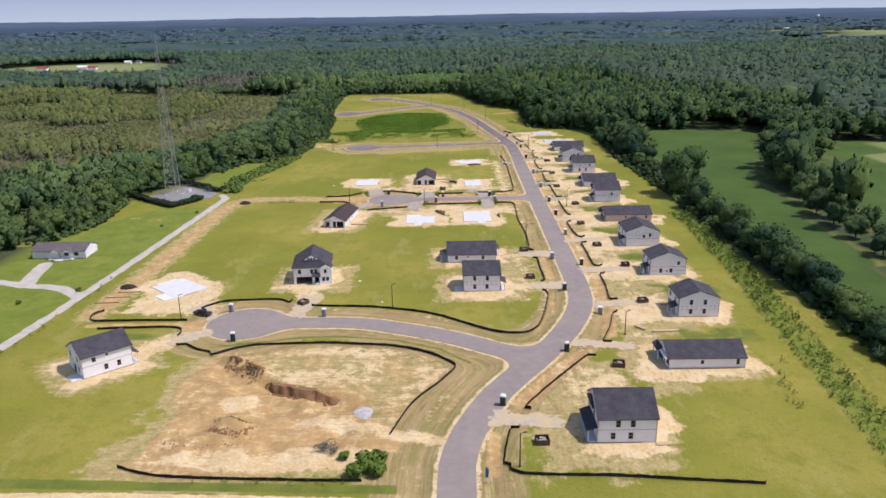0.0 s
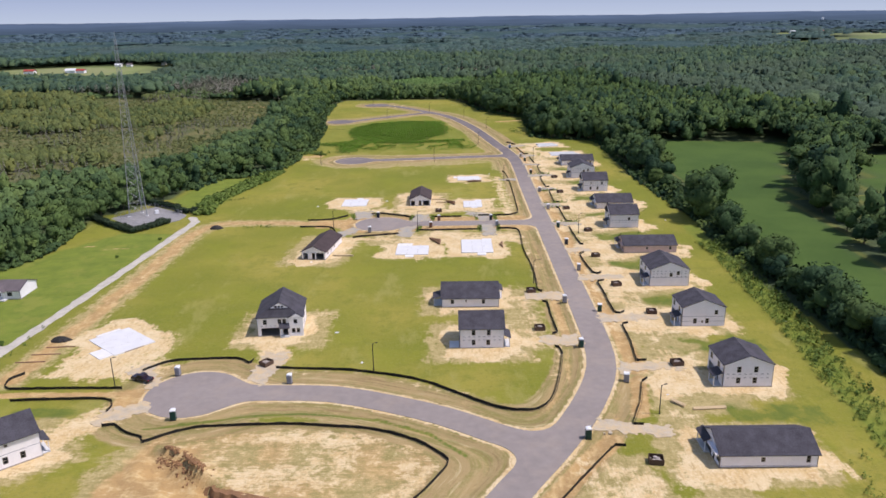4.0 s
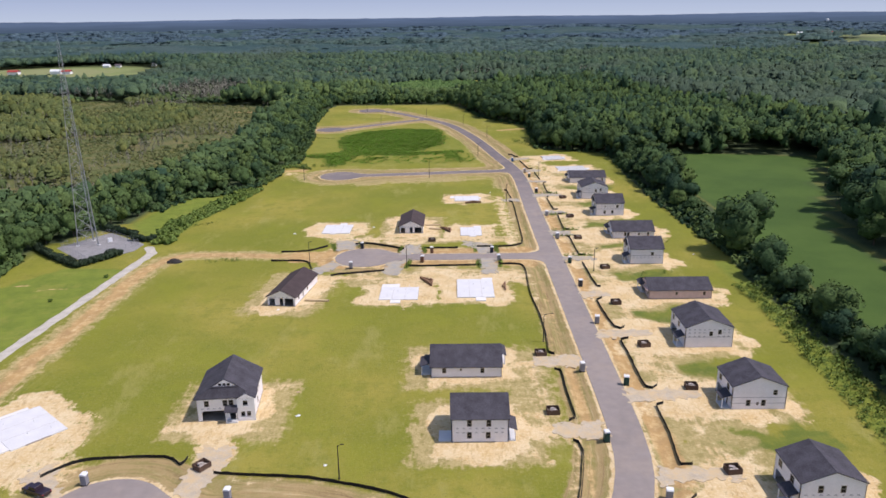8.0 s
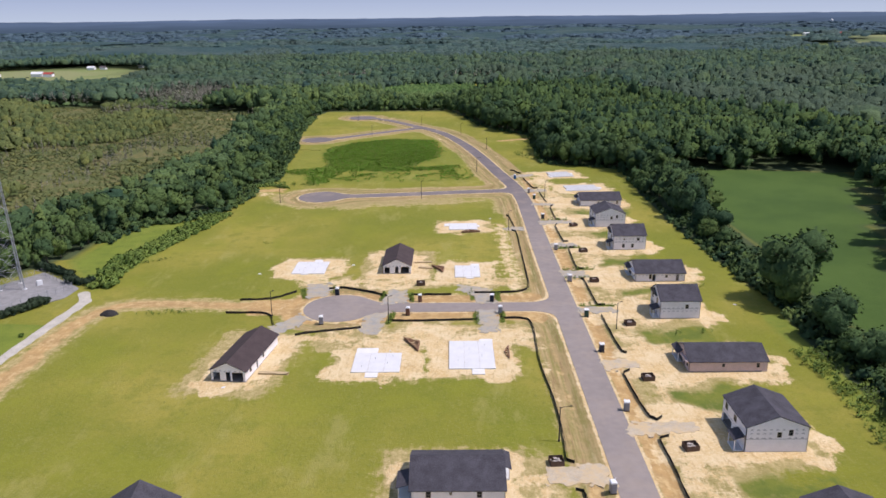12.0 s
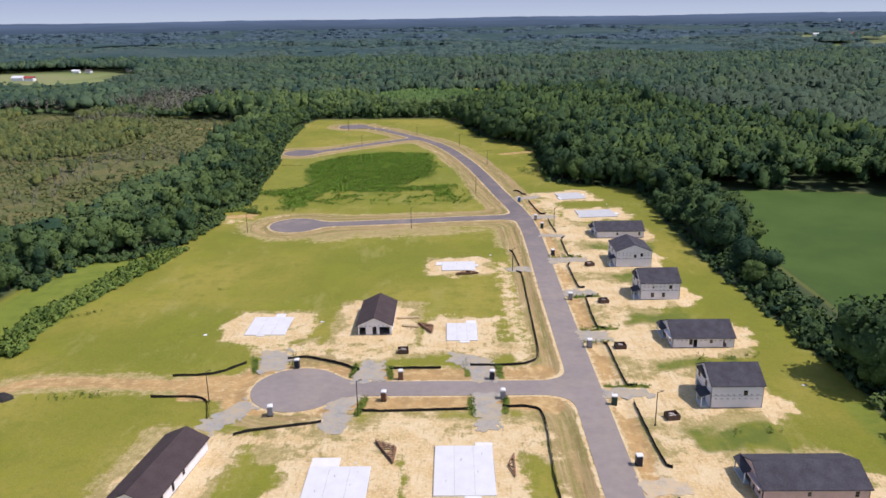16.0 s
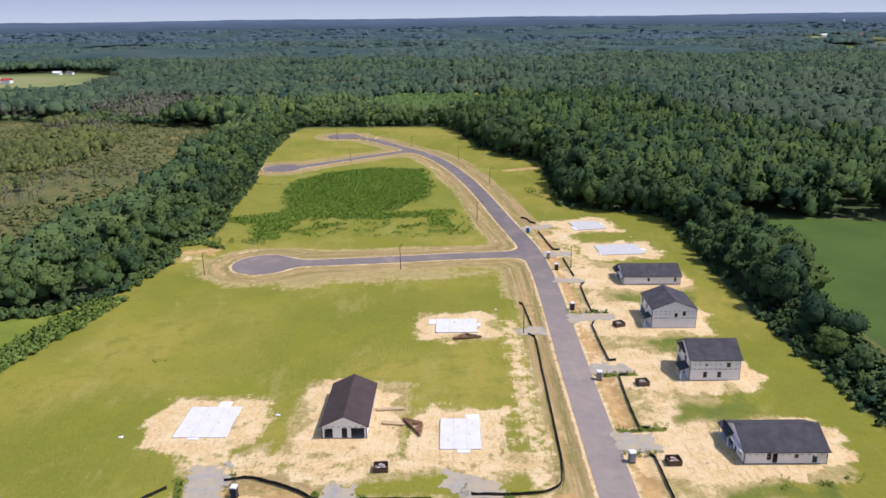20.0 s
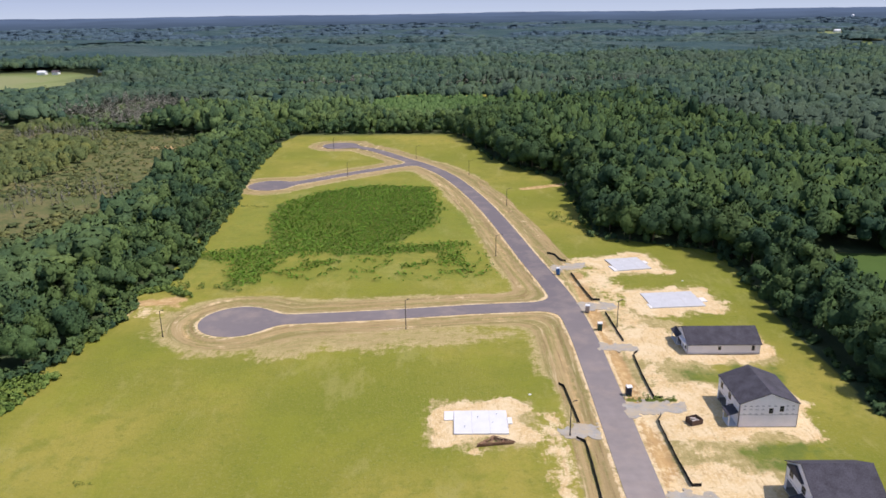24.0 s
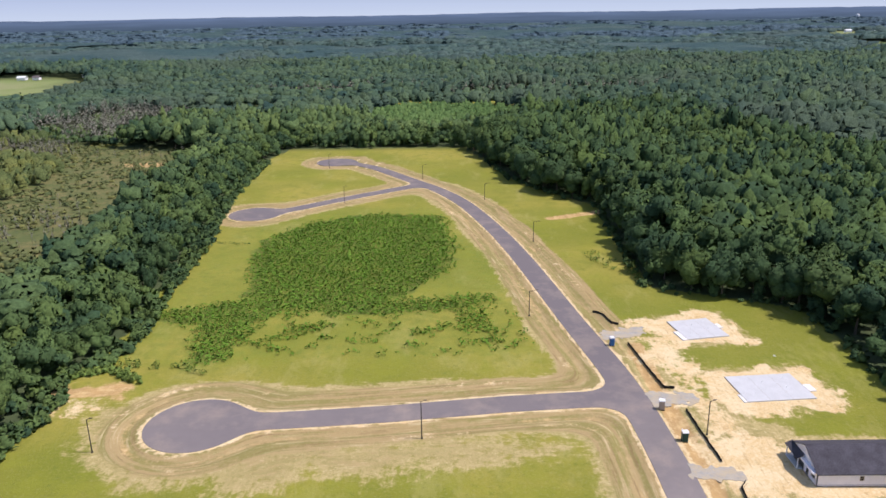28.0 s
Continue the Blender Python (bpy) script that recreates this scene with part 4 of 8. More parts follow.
    verge = mixc(math2("MULTIPLY", ramp(streak2.outputs["Fac"], 0.46, 0.34), math2("SUBTRACT", 0.8, math2("MULTIPLY", fade, 0.4))), verge, (0.215, 0.145, 0.066))
    verge = mixc(math2("MULTIPLY", ramp(fine, 0.50, 0.66), 0.35), verge, (0.40, 0.33, 0.175))
    col = mixc(cover("verge", 0.9, 0.16, torn), col, verge)
    dirt = mixc(ramp(mid, 0.38, 0.62), (0.450, 0.292, 0.124), (0.370, 0.243, 0.108))
    dirt = mixc(math2("MULTIPLY", ramp(torn, 0.46, 0.60), 0.75), dirt, (0.575, 0.425, 0.205))
    dirt = mixc(math2("MULTIPLY", ramp(fine, 0.52, 0.7), 0.55), dirt, (0.24, 0.15, 0.075))
    col = mixc(cover("dirt", 1.2, 0.12, torn), col, dirt)
    sand = mixc(ramp(mid, 0.36, 0.64), (0.640, 0.515, 0.305), (0.560, 0.400, 0.190))
    sand = mixc(math2("MULTIPLY", ramp(lines, 0.52, 0.66), 0.7), sand, (0.42, 0.285, 0.125))
    sand = mixc(math2("MULTIPLY", ramp(fine, 0.48, 0.60), 0.7), sand, (0.680, 0.565, 0.360))
    sand = mixc(math2("MULTIPLY", ramp(noisy(0.8, 8, 0.8), 0.56, 0.64), 0.75), sand, (0.33, 0.235, 0.105))
    col = mixc(cover("sand", 1.9, 0.10, torn), col, sand)
    turf = mixc(ramp(mid, 0.38, 0.62), (0.160, 0.180, 0.032), (0.112, 0.146, 0.028))
    col = mixc(cover("turf", 0.9, 0.12, torn), col, turf)
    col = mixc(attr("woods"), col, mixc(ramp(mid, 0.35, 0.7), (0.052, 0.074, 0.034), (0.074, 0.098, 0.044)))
    Lk(col, b.inputs["Base Color"])
    bn = N("ShaderNodeBump")
    bn.inputs["Strength"].default_value, bn.inputs["Distance"].default_value = 0.55, 0.22
    Lk(math2("ADD", fine, math2("MULTIPLY", fleck, 1.2)), bn.inputs["Height"])
    Lk(bn.outputs[0], b.inputs["Normal"])
    return m


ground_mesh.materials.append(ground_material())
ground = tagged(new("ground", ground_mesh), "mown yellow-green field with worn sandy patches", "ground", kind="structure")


# ---- paved and gravelled surfaces: cut out of the plan along their true edges ----
def sheet(name, fn, x0, y0, x1, y1, step, z, thick, material):
    """A flat sheet over the places where fn is negative, with a side all round."""
    xs, ys = np.arange(x0, x1, step), np.arange(y0, y1, step)
    A, B = np.meshgrid(xs, ys, indexing="ij")
    F = fn(A, B)
    g = Geo()
    key = {}

    def vert(x, y, zz):
        k = (round(x, 3), round(y, 3), round(zz, 3))
        if k not in key:
            key[k] = len(g.v)
            g.v.append((x, y, zz))
        return key[k]

    neg = F < 0
    some = neg[:-1, :-1] | neg[1:, :-1] | neg[1:, 1:] | neg[:-1, 1:]
    for i, j in zip(*np.nonzero(some)):
        cs = [(i, j), (i + 1, j), (i + 1, j + 1), (i, j + 1)]
        pts, cut = [], []
        for a, c in zip(cs, cs[1:] + cs[:1]):
            fa, fc = F[a], F[c]
            pa, pc = (xs[a[0]], ys[a[1]]), (xs[c[0]], ys[c[1]])
            if fa < 0:
                pts.append(pa)
            if (fa < 0) != (fc < 0):
                k = fa / (fa - fc)
                q = (pa[0] + k * (pc[0] - pa[0]), pa[1] + k * (pc[1] - pa[1]))
                pts.append(q)
                cut.append((q, fa < 0))
        if len(pts) >= 3:
            g.f.append(tuple(vert(*p, z) for p in pts))
        if len(cut) == 2:
            a, c = (cut[0][0], cut[1][0]) if cut[0][1] else (cut[1][0], cut[0][0])
            g.f.append((vert(*a, z), vert(*a, z - thick), vert(*c, z - thick), vert(*c, z)))
    g.f = [tuple(dict.fromkeys(q)) for q in g.f]
    g.f = [q for q in g.f if len(q) >= 3]
    return part(name, g, material)


road = tagged(sheet("road", d_road, -104, 94, 50, 784, 1.0, 0.03, 0.25, M_asphalt), "fresh grey asphalt road with rounded dead ends", "road", kind="structure")
lane = sheet("gravel_lane", lambda X, Y: np.minimum(np.minimum(d_line(X, Y, LANE) - 1.6, d_line(X, Y, LEFT_DRIVE) - 2.0), d_line(X, Y, LEFT_DRIVE2) - 2.6) + (noise2(X, Y, 3, 8) - 0.5) * 0.7,
             -164, 130, -96, 350, 1.0, 0.10, 0.3, M_lane)
tagged(lane, "narrow pale gravel lane along the field", "lane", kind="structure")
pad = sheet("tower_yard", lambda X, Y: d_poly(X, Y, COMPOUND), -150, 320, -104, 372, 1.0, 0.14, 0.4, M_yard)
tagged(pad, "grey gravel yard under the mast", "yard", kind="structure")
for _k, _p in enumerate(DRIVES):
    _xs, _ys = [p[0] for p in _p], [p[1] for p in _p]
    _o = sheet("gravel_driveway", lambda X, Y, p=_p: d_poly(X, Y, p) - 0.2 + (noise2(X, Y, 1.6, 9) - 0.5) * 1.8 + (noise2(X, Y, 0.7, 10) - 0.5) * 1.7, min(_xs) - 2, min(_ys) - 2, max(_xs) + 2, max(_ys) + 2, 0.3, 0.07 + 0.002 * (_k % 3), 0.5, M_gravel_sandy if _k < 6 or 12 < _k < 15 or _k > 21 else M_gravel)
    tagged(_o, "short gravel driveway over the roadside ditch", "driveway", "gravel driveways")


# ---- houses ----
_cache = {}


def shared(key, make):
    if key not in _cache:
        _cache[key] = make()
    return _cache[key]


SIDES = {"s": lambda w, d: pose(0, 0, 0), "e": lambda w, d: pose(w, 0, 0, 0, 0, 90), "n": lambda w, d: pose(w, d, 0, 0, 0, 180), "w": lambda w, d: pose(0, d, 0, 0, 0, -90)}


def wall_geo(length, h, holes, gable=0.0, t=0.16):
    """A wall in its own plane: u along x, its outer face at y = 0, with openings cut through and an optional gable."""
    g = Geo()
    us = sorted({0.0, length, *[v for q in holes for v in q[:2]]})
    zs = sorted({0.0, h, *[v for q in holes for v in q[2:4]]})
    nu, nz = len(us), len(zs)
    g.v = [(u, y, z) for y in (0.0, t) for z in zs for u in us]

    def at(i, k, back):
        return back * nu * nz + k * nu + i

    def solid(i, k):
        if not (0 <= i < nu - 1 and 0 <= k < nz - 1):
            return False
        return not any(q[0] <= us[i] and us[i + 1] <= q[1] and q[2] <= zs[k] and zs[k + 1] <= q[3] for q in holes)

    for i in range(nu - 1):
        for k in range(nz - 1):
            if not solid(i, k):
                continue
            g.f.append((at(i, k, 0), at(i + 1, k, 0), at(i + 1, k + 1, 0), at(i, k + 1, 0)))
            g.f.append((at(i, k, 1), at(i, k + 1, 1), at(i + 1, k + 1, 1), at(i + 1, k, 1)))
            if not solid(i - 1, k):
                g.f.append((at(i, k, 0), at(i, k + 1, 0), at(i, k + 1, 1), at(i, k, 1)))
            if not solid(i + 1, k):
                g.f.append((at(i + 1, k, 0), at(i + 1, k, 1), at(i + 1, k + 1, 1), at(i + 1, k + 1, 0)))
            if not solid(i, k - 1):
                g.f.append((at(i, k, 0), at(i, k, 1), at(i + 1, k, 1), at(i + 1, k, 0)))
            if not solid(i, k + 1) and not (gable and k == nz - 2):
                g.f.append((at(i, k + 1, 0), at(i + 1, k + 1, 0), at(i + 1, k + 1, 1), at(i, k + 1, 1)))
    if gable:
        n = len(g.v)
        g.v += [(length / 2, 0.0, h + gable), (length / 2, t, h + gable)]
        g.f.append(tuple(at(i, nz - 1, 0) for i in range(nu)) + (n,))
        g.f.append(tuple(at(i, nz - 1, 1) for i in reversed(range(nu))) + (n + 1,))
        g.f.append((at(0, nz - 1, 0), n, n + 1, at(0, nz - 1, 1)))
        g.f.append((at(nu - 1, nz - 1, 0), at(nu - 1, nz - 1, 1), n + 1, n))
    used = sorted({i for q in g.f for i in q})
    remap = {o: k for k, o in enumerate(used)}
    g.v = [g.v[i] for i in used]
    g.f = [tuple(remap[i] for i in q) for q in g.f]
    return g


def window_mesh(w, h):
    g = Geo()
    f = 0.07
    g.box(0, -0.03, 0, w, 0.05, f).box(0, -0.03, h - f, w, 0.05, h).box(0, -0.03, f, f, 0.05, h - f).box(w - f, -0.03, f, w, 0.05, h - f).box(f, -0.01, h / 2 - 0.03, w - f, 0.04, h / 2 + 0.03)
    return g


def put_wall(parent, side, w, d, h, holes, material, gable=0.0, marks=(), bands=(), name="wall"):
    length = w if side in "sn" else d
    ob = part(name, wall_geo(length, h, holes, gable), material, parent)
    ob.matrix_basis = SIDES[side](w, d)
    for u0, u1, z0, z1, kind in holes:
        if kind == "win":
            ww, hh = round(u1 - u0, 2), round(z1 - z0, 2)
            win = part("window", shared(("win", ww, hh), lambda: window_mesh(ww, hh).mesh("window", M_slab_edge)), None, ob)
            win.matrix_basis = pose(u0, 0.02, z0)
            pane = part("pane", shared(("pane", ww, hh), lambda: Geo().box(0.05, 0.05, 0.05, ww - 0.05, 0.065, hh - 0.05).mesh("pane", M_glass)), None, win)
    if marks:
        g = Geo()
        for z in marks:
            n = int(length / 1.25)
            for i in range(n):
                u = 0.5 + i * (length - 1.0) / n + (0.3 if z * 10 % 2 else 0)
                if u + 0.62 < length and not any(q[0] - 0.1 < u + 0.62 and u < q[1] + 0.1 and q[2] - 0.1 < z + 0.3 and z < q[3] + 0.1 for q in holes):
                    g.box(u, -0.006, z, u + 0.62, 0.001, z + 0.10).box(u + 0.08, -0.006, z + 0.16, u + 0.5, 0.001, z + 0.24)
        if g.v:
            tagged(part("printed_marks", g, M_wrapmark, ob, "faint printed bars on the wrap"), kind="stuff")
    for z in bands:
        cuts = sorted([(q[0], q[1]) for q in holes if q[2] < z + 0.14 and q[3] > z])
        u = 0.0
        for a, b in cuts + [(length, length)]:
            if a > u:
                part("seam_band", Geo().box(u, -0.008, z, a, 0.001, z + 0.12), M_frieze, ob)
            u = max(u, b)
    return ob


def gable_roof(parent, w, d, h, pitch, axis, material, over=0.45, rake=0.3, thick=0.16):
    """Two slopes and a ridge cap. Returns the height of the ridge."""
    span, run = (d, w) if axis == "x" else (w, d)
    top = h + span / 2 * pitch
    for s in (0, 1):
        g = Geo()
        a = (-over, h - over * pitch + 0.02)
        b = (span / 2, top + 0.02)
        if s:
            a, b = (span - b[0], b[1]), (span - a[0], a[1])
            if a[0] > b[0]:
                a, b = b, a
        q = [(a[0], a[1]), (b[0], b[1]), (b[0], b[1] + thick), (a[0], a[1] + thick)]
        if axis == "x":
            g.prism([(-rake, y, z) for y, z in q], (run + 2 * rake, 0, 0))
        else:
            g.prism([(x, -rake, z) for x, z in q], (0, run + 2 * rake, 0))
        part("roof_slope", g, material, parent)
    g = Geo()
    z = top + thick
    q = [(-0.22, z - 0.07), (0, z + 0.05), (0.22, z - 0.07), (0, z - 0.02)]
    if axis == "x":
        g.prism([(-rake, span / 2 + y, zz) for y, zz in q], (run + 2 * rake, 0, 0))
    else:
        g.prism([(span / 2 + x, -rake, zz) for x, zz in q], (0, run + 2 * rake, 0))
    part("ridge_cap", g, material, parent)
    return top


def porch(parent, x0, y0, x1, y1, h, slope_to, material, posts=True):
    """A slab, posts and a small sloping roof. slope_to: the side towards which the roof falls."""
    part("porch_slab", Geo().box(x0, y0, 0.0, x1, y1, 0.22), M_slab, parent)
    lo, hi, t = h, h + 0.75, 0.12
    if slope_to == "w":
        q = [(x0 - 0.3, lo), (x1, hi), (x1, hi + t), (x0 - 0.3, lo + t)]
        g = Geo().prism([(x, y0 - 0.2, z) for x, z in q], (0, y1 - y0 + 0.4, 0))
        px = x0 + 0.12
        ps = [(px, y0 + 0.12), (px, y1 - 0.12)]
    elif slope_to == "e":
        q = [(x0, hi), (x1 + 0.3, lo), (x1 + 0.3, lo + t), (x0, hi + t)]
        g = Geo().prism([(x, y0 - 0.2, z) for x, z in q], (0, y1 - y0 + 0.4, 0))
        ps = [(x1 - 0.12, y0 + 0.12), (x1 - 0.12, y1 - 0.12)]
    else:
        q = [(y0 - 0.3, lo), (y1, hi), (y1, hi + t), (y0 - 0.3, lo + t)]
        g = Geo().prism([(x0 - 0.2, y, z) for y, z in q], (x1 - x0 + 0.4, 0, 0))
        ps = [(x0 + 0.12, y0 + 0.12), (x1 - 0.12, y0 + 0.12)]
    part("porch_roof", g, material, parent)
    if posts:
        for x, y in ps:
            part("porch_post", Geo().box(x - 0.08, y - 0.08, 0.22, x + 0.08, y + 0.08, lo + 0.1), M_siding, parent)


def W(u, z, w=0.95, h=1.45):
    return (u, u + w, z, z + h, "win")


def hole(u, z, w, h):
    return (u, u + w, z, z + h, "hole")


def floors(house, w, d, h, two):
    part("foundation", Geo().box(-0.06, -0.06, -0.25, w + 0.06, d + 0.06, 0.12), M_slab_edge, house)
    # inner floors are coloured near black, standing in for unlit rooms
    part("inner_floor", Geo().box(0.2, 0.2, h - 0.25, w - 0.2, d - 0.2, h - 0.05), M_dark, house)
    if two:
        part("inner_floor", Geo().box(0.2, 0.2, 2.62, w - 0.2, d - 0.2, 2.8), M_dark, house)


def two_storey(x, y, w, d, axis, label, skin, variant, roof=M_roof, turn=0.0, face="w"):
    house = thing("house", pose(x, y, 0.02, 0, 0, turn), label, "house", "houses under construction")
    h, pitch = 5.35, 0.385 if axis == "y" else (0.64 if variant == 0 else 0.55)
    floors(house, w, d, h, True)
    marks = {0: (), 1: (2.05, 2.95), 2: (3.9, 4.7, 2.9)}[variant % 3]
    bands = (2.75,) if variant != 1 else ()
    if variant % 4 == 3:
        bands = (2.75, 1.4)
    south = {0: [W(w * 0.30, 3.35), W(w * 0.55, 3.35), W(w * 0.22, 0.75), W(w * 0.52, 0.75)], 1: [W(w * 0.27, 3.45), W(w * 0.61, 3.45), W(w * 0.27, 0.8), W(w * 0.60, 0.8)],
             2: [W(w * 0.50, 3.1, 0.9, 1.2), W(w * 0.68, 3.5, 0.9, 1.3)], 3: [W(w * 0.75, 3.35, 0.9, 1.2), W(w * 0.27, 0.8), W(w * 0.55, 0.8), W(w * 0.46, 1.0, 0.5, 0.7)],
             4: [W(w * 0.62, 2.9, 0.95, 1.2)], 6: [W(w * 0.20, 3.5, 0.95, 1.2), W(w * 0.48, 4.2, 0.6, 0.6), W(w * 0.42, 0.85), W(w * 0.68, 0.85)],
             5: [W(w * 0.30, 3.6, 0.6, 0.6), W(w * 0.72, 3.3, 0.95, 1.2), W(w * 0.27, 0.75), W(w * 0.55, 0.75)]}[variant]
    rise = (d if axis == "x" else w) / 2 * pitch
    gab = {"s": rise if axis == "y" else 0, "n": rise if axis == "y" else 0, "e": rise if axis == "x" else 0, "w": rise if axis == "x" else 0}
    put_wall(house, "s", w, d, h, south, skin, gab["s"], marks, bands)
    put_wall(house, "n", w, d, h, [W(w * 0.3, 3.4), W(w * 0.65, 3.4), W(w * 0.4, 0.8)], skin, gab["n"])
    front = [hole(0.7, 0.12, 4.6, 2.25), hole(6.1, 0.12, 1.0, 2.1), W(1.3, 3.4, 1.5), W(6.0, 3.4, 1.5)]
    back = [hole(3.2, 0.12, 1.7, 2.1), W(1.2, 3.4), W(6.2, 3.4), W(6.5, 0.9)]
    ew = {"w": (front, back), "e": (back, front)}[face]
    put_wall(house, "w", w, d, h, ew[0], skin, gab["w"], (), bands)
    put_wall(house, "e", w, d, h, ew[1], skin, gab["e"], (), bands)
    gable_roof(house, w, d, h, pitch, axis, roof, over=0.2 if axis == "y" else 0.45)
    if face == "w":
        porch(house, -1.9, 0.3, -0.02, 3.6 if variant != 0 else 8.5, 2.5, "w", roof)
        if axis == "x":
            # a small gable over the garage side
            part("front_gable", Geo().prism([(-0.5, d * 0.35, h - 0.1), (-0.5, d * 0.95, h - 0.1), (-0.5, d * 0.65, h + 1.5)], (1.6, 0, 0)), roof, house)
    else:
        porch(house, w + 0.02, 0.3, w + 1.5, d * 0.5, 2.5, "e", roof)
        part("patio", Geo().box(-2.6, 0.3, -0.05, -0.08, 4.2, 0.16), M_slab, house, "pale concrete patio slab")
    return house


def one_storey(x, y, w, d, axis, label, skin, variant, roof=M_roof, turn=0.0, face="w", pitch=0.47):
    house = thing("house", pose(x, y, 0.02, 0, 0, turn), label, "house", "houses under construction")
    h = 2.75
    floors(house, w, d, h, False)
    rise = (d if axis == "x" else w) / 2 * pitch
    marks = (1.9,) if variant == 2 else ()
    if axis == "x":
        south = {0: [W(w * 0.42, 1.1, 0.8, 1.0), W(w * 0.88, 0.9, 0.8, 1.4)], 1: [W(w * 0.42, 1.2, 0.7, 0.9), W(w * 0.86, 1.0, 0.8, 1.2)],
                 2: [W(w * 0.27, 0.8, 0.9, 1.5), hole(w * 0.34, 0.2, 1.0, 2.0), W(w * 0.60, 1.2, 0.8, 0.9), hole(w * 0.82, 0.2, 0.9, 2.0)], 3: [W(w * 0.16, 1.0, 0.95, 1.3), W(w * 0.41, 1.6, 0.5, 0.6), W(w * 0.70, 1.0, 0.95, 1.3)]}[variant]
        put_wall(house, "s", w, d, h, south, skin, 0, marks, (0.25,) if variant == 0 else ())
        put_wall(house, "n", w, d, h, [W(w * 0.3, 1.0), W(w * 0.7, 1.0)], skin)
        front = [hole(0.8, 0.12, 4.6, 2.2), hole(6.2, 0.12, 1.0, 2.1), W(8.2, 0.9, 1.4)]
        back = [hole(2.2, 0.12, 1.8, 2.1), W(6.0, 1.0)]
        if face == "w":
            put_wall(house, "w", w, d, h, front, skin, rise)
            put_wall(house, "e", w, d, h, back, skin, rise)
            porch(house, -1.1, d * 0.52, -0.02, d - 0.2, 2.35, "w", roof)
            part("porch_beam", Geo().box(-0.75, 0.1, 2.35, -0.05, d * 0.5, 2.7), skin, house)
        else:
            put_wall(house, "e", w, d, h, front, skin, rise)
            put_wall(house, "w", w, d, h, back, skin, rise)
            porch(house, -2.3, 1.2, -0.02, 6.0, 2.25, "w", roof)
            porch(house, w + 0.02, d * 0.55, w + 1.3, d - 0.2, 2.35, "e", roof)
    else:
        put_wall(house, "s", w, d, h, [hole(0.5, 0.12, 1.7, 2.1), hole(w * 0.44, 0.12, 1.1, 2.2), hole(w - 3.2, 0.12, 2.7, 2.2)], skin, rise, (2.45,))
        put_wall(house, "n", w, d, h, [W(w * 0.3, 1.0)], skin, rise)
        put_wall(house, "e", w, d, h, [W(3.0, 1.0), hole(7.0, 0.2, 0.9, 2.0), W(11.0, 1.0)], skin)
        put_wall(house, "w", w, d, h, [W(4.0, 1.0), W(10.0, 1.0)], skin)
    gable_roof(house, w, d, h, pitch, axis, roof)
    return house


_variants = [0, 0, 1, 3, 2, 1, 4, 2, 5, 2, 0]
for (kind, x, y, w, d, ax), v in zip(RIGHT_ROW, _variants):
    if kind == "two":
        two_storey(x, y, w, d, ax, "two-storey unfinished house in pale grey wrap under a charcoal gable roof", M_wrap, v)
    else:
        one_storey(x, y, w, d, ax, "single-storey pinkish sheathed house shell under a charcoal roof" if v == 1 else "long single-storey house shell with pale walls and charcoal roof", M_osb if v == 1 else M_wrap, v, pitch=0.41 if v == 1 else 0.47)
two_storey(3.6, 211.3, 11.2, 10.0, "x", "two-storey wrapped house with charcoal roof and a rear patio slab", M_wrap, 1, face="e")
one_storey(-1.2, 239.2, 16.5, 12.0, "x", "single-storey house with pale walls, charcoal roof and rear porch", M_wrap, 3, face="e")
one_storey(-50.4, 286.0, 8.4, 21.4, "y", "narrow single-storey house shell with brown roof underlay and open front", M_siding, 0, roof=M_roofbr, turn=-7.8)
one_storey(-16.4, 361.2, 9.1, 18.2, "y", "narrow single-storey house shell with dark brown roof and open front", M_siding, 0, roof=M_roofbr)
two_storey(-86.4, 156.7, 11.6, 9.6, "x", "two-storey white-sided house with charcoal roof on a sandy lot", M_siding, 6, turn=43, face="e")


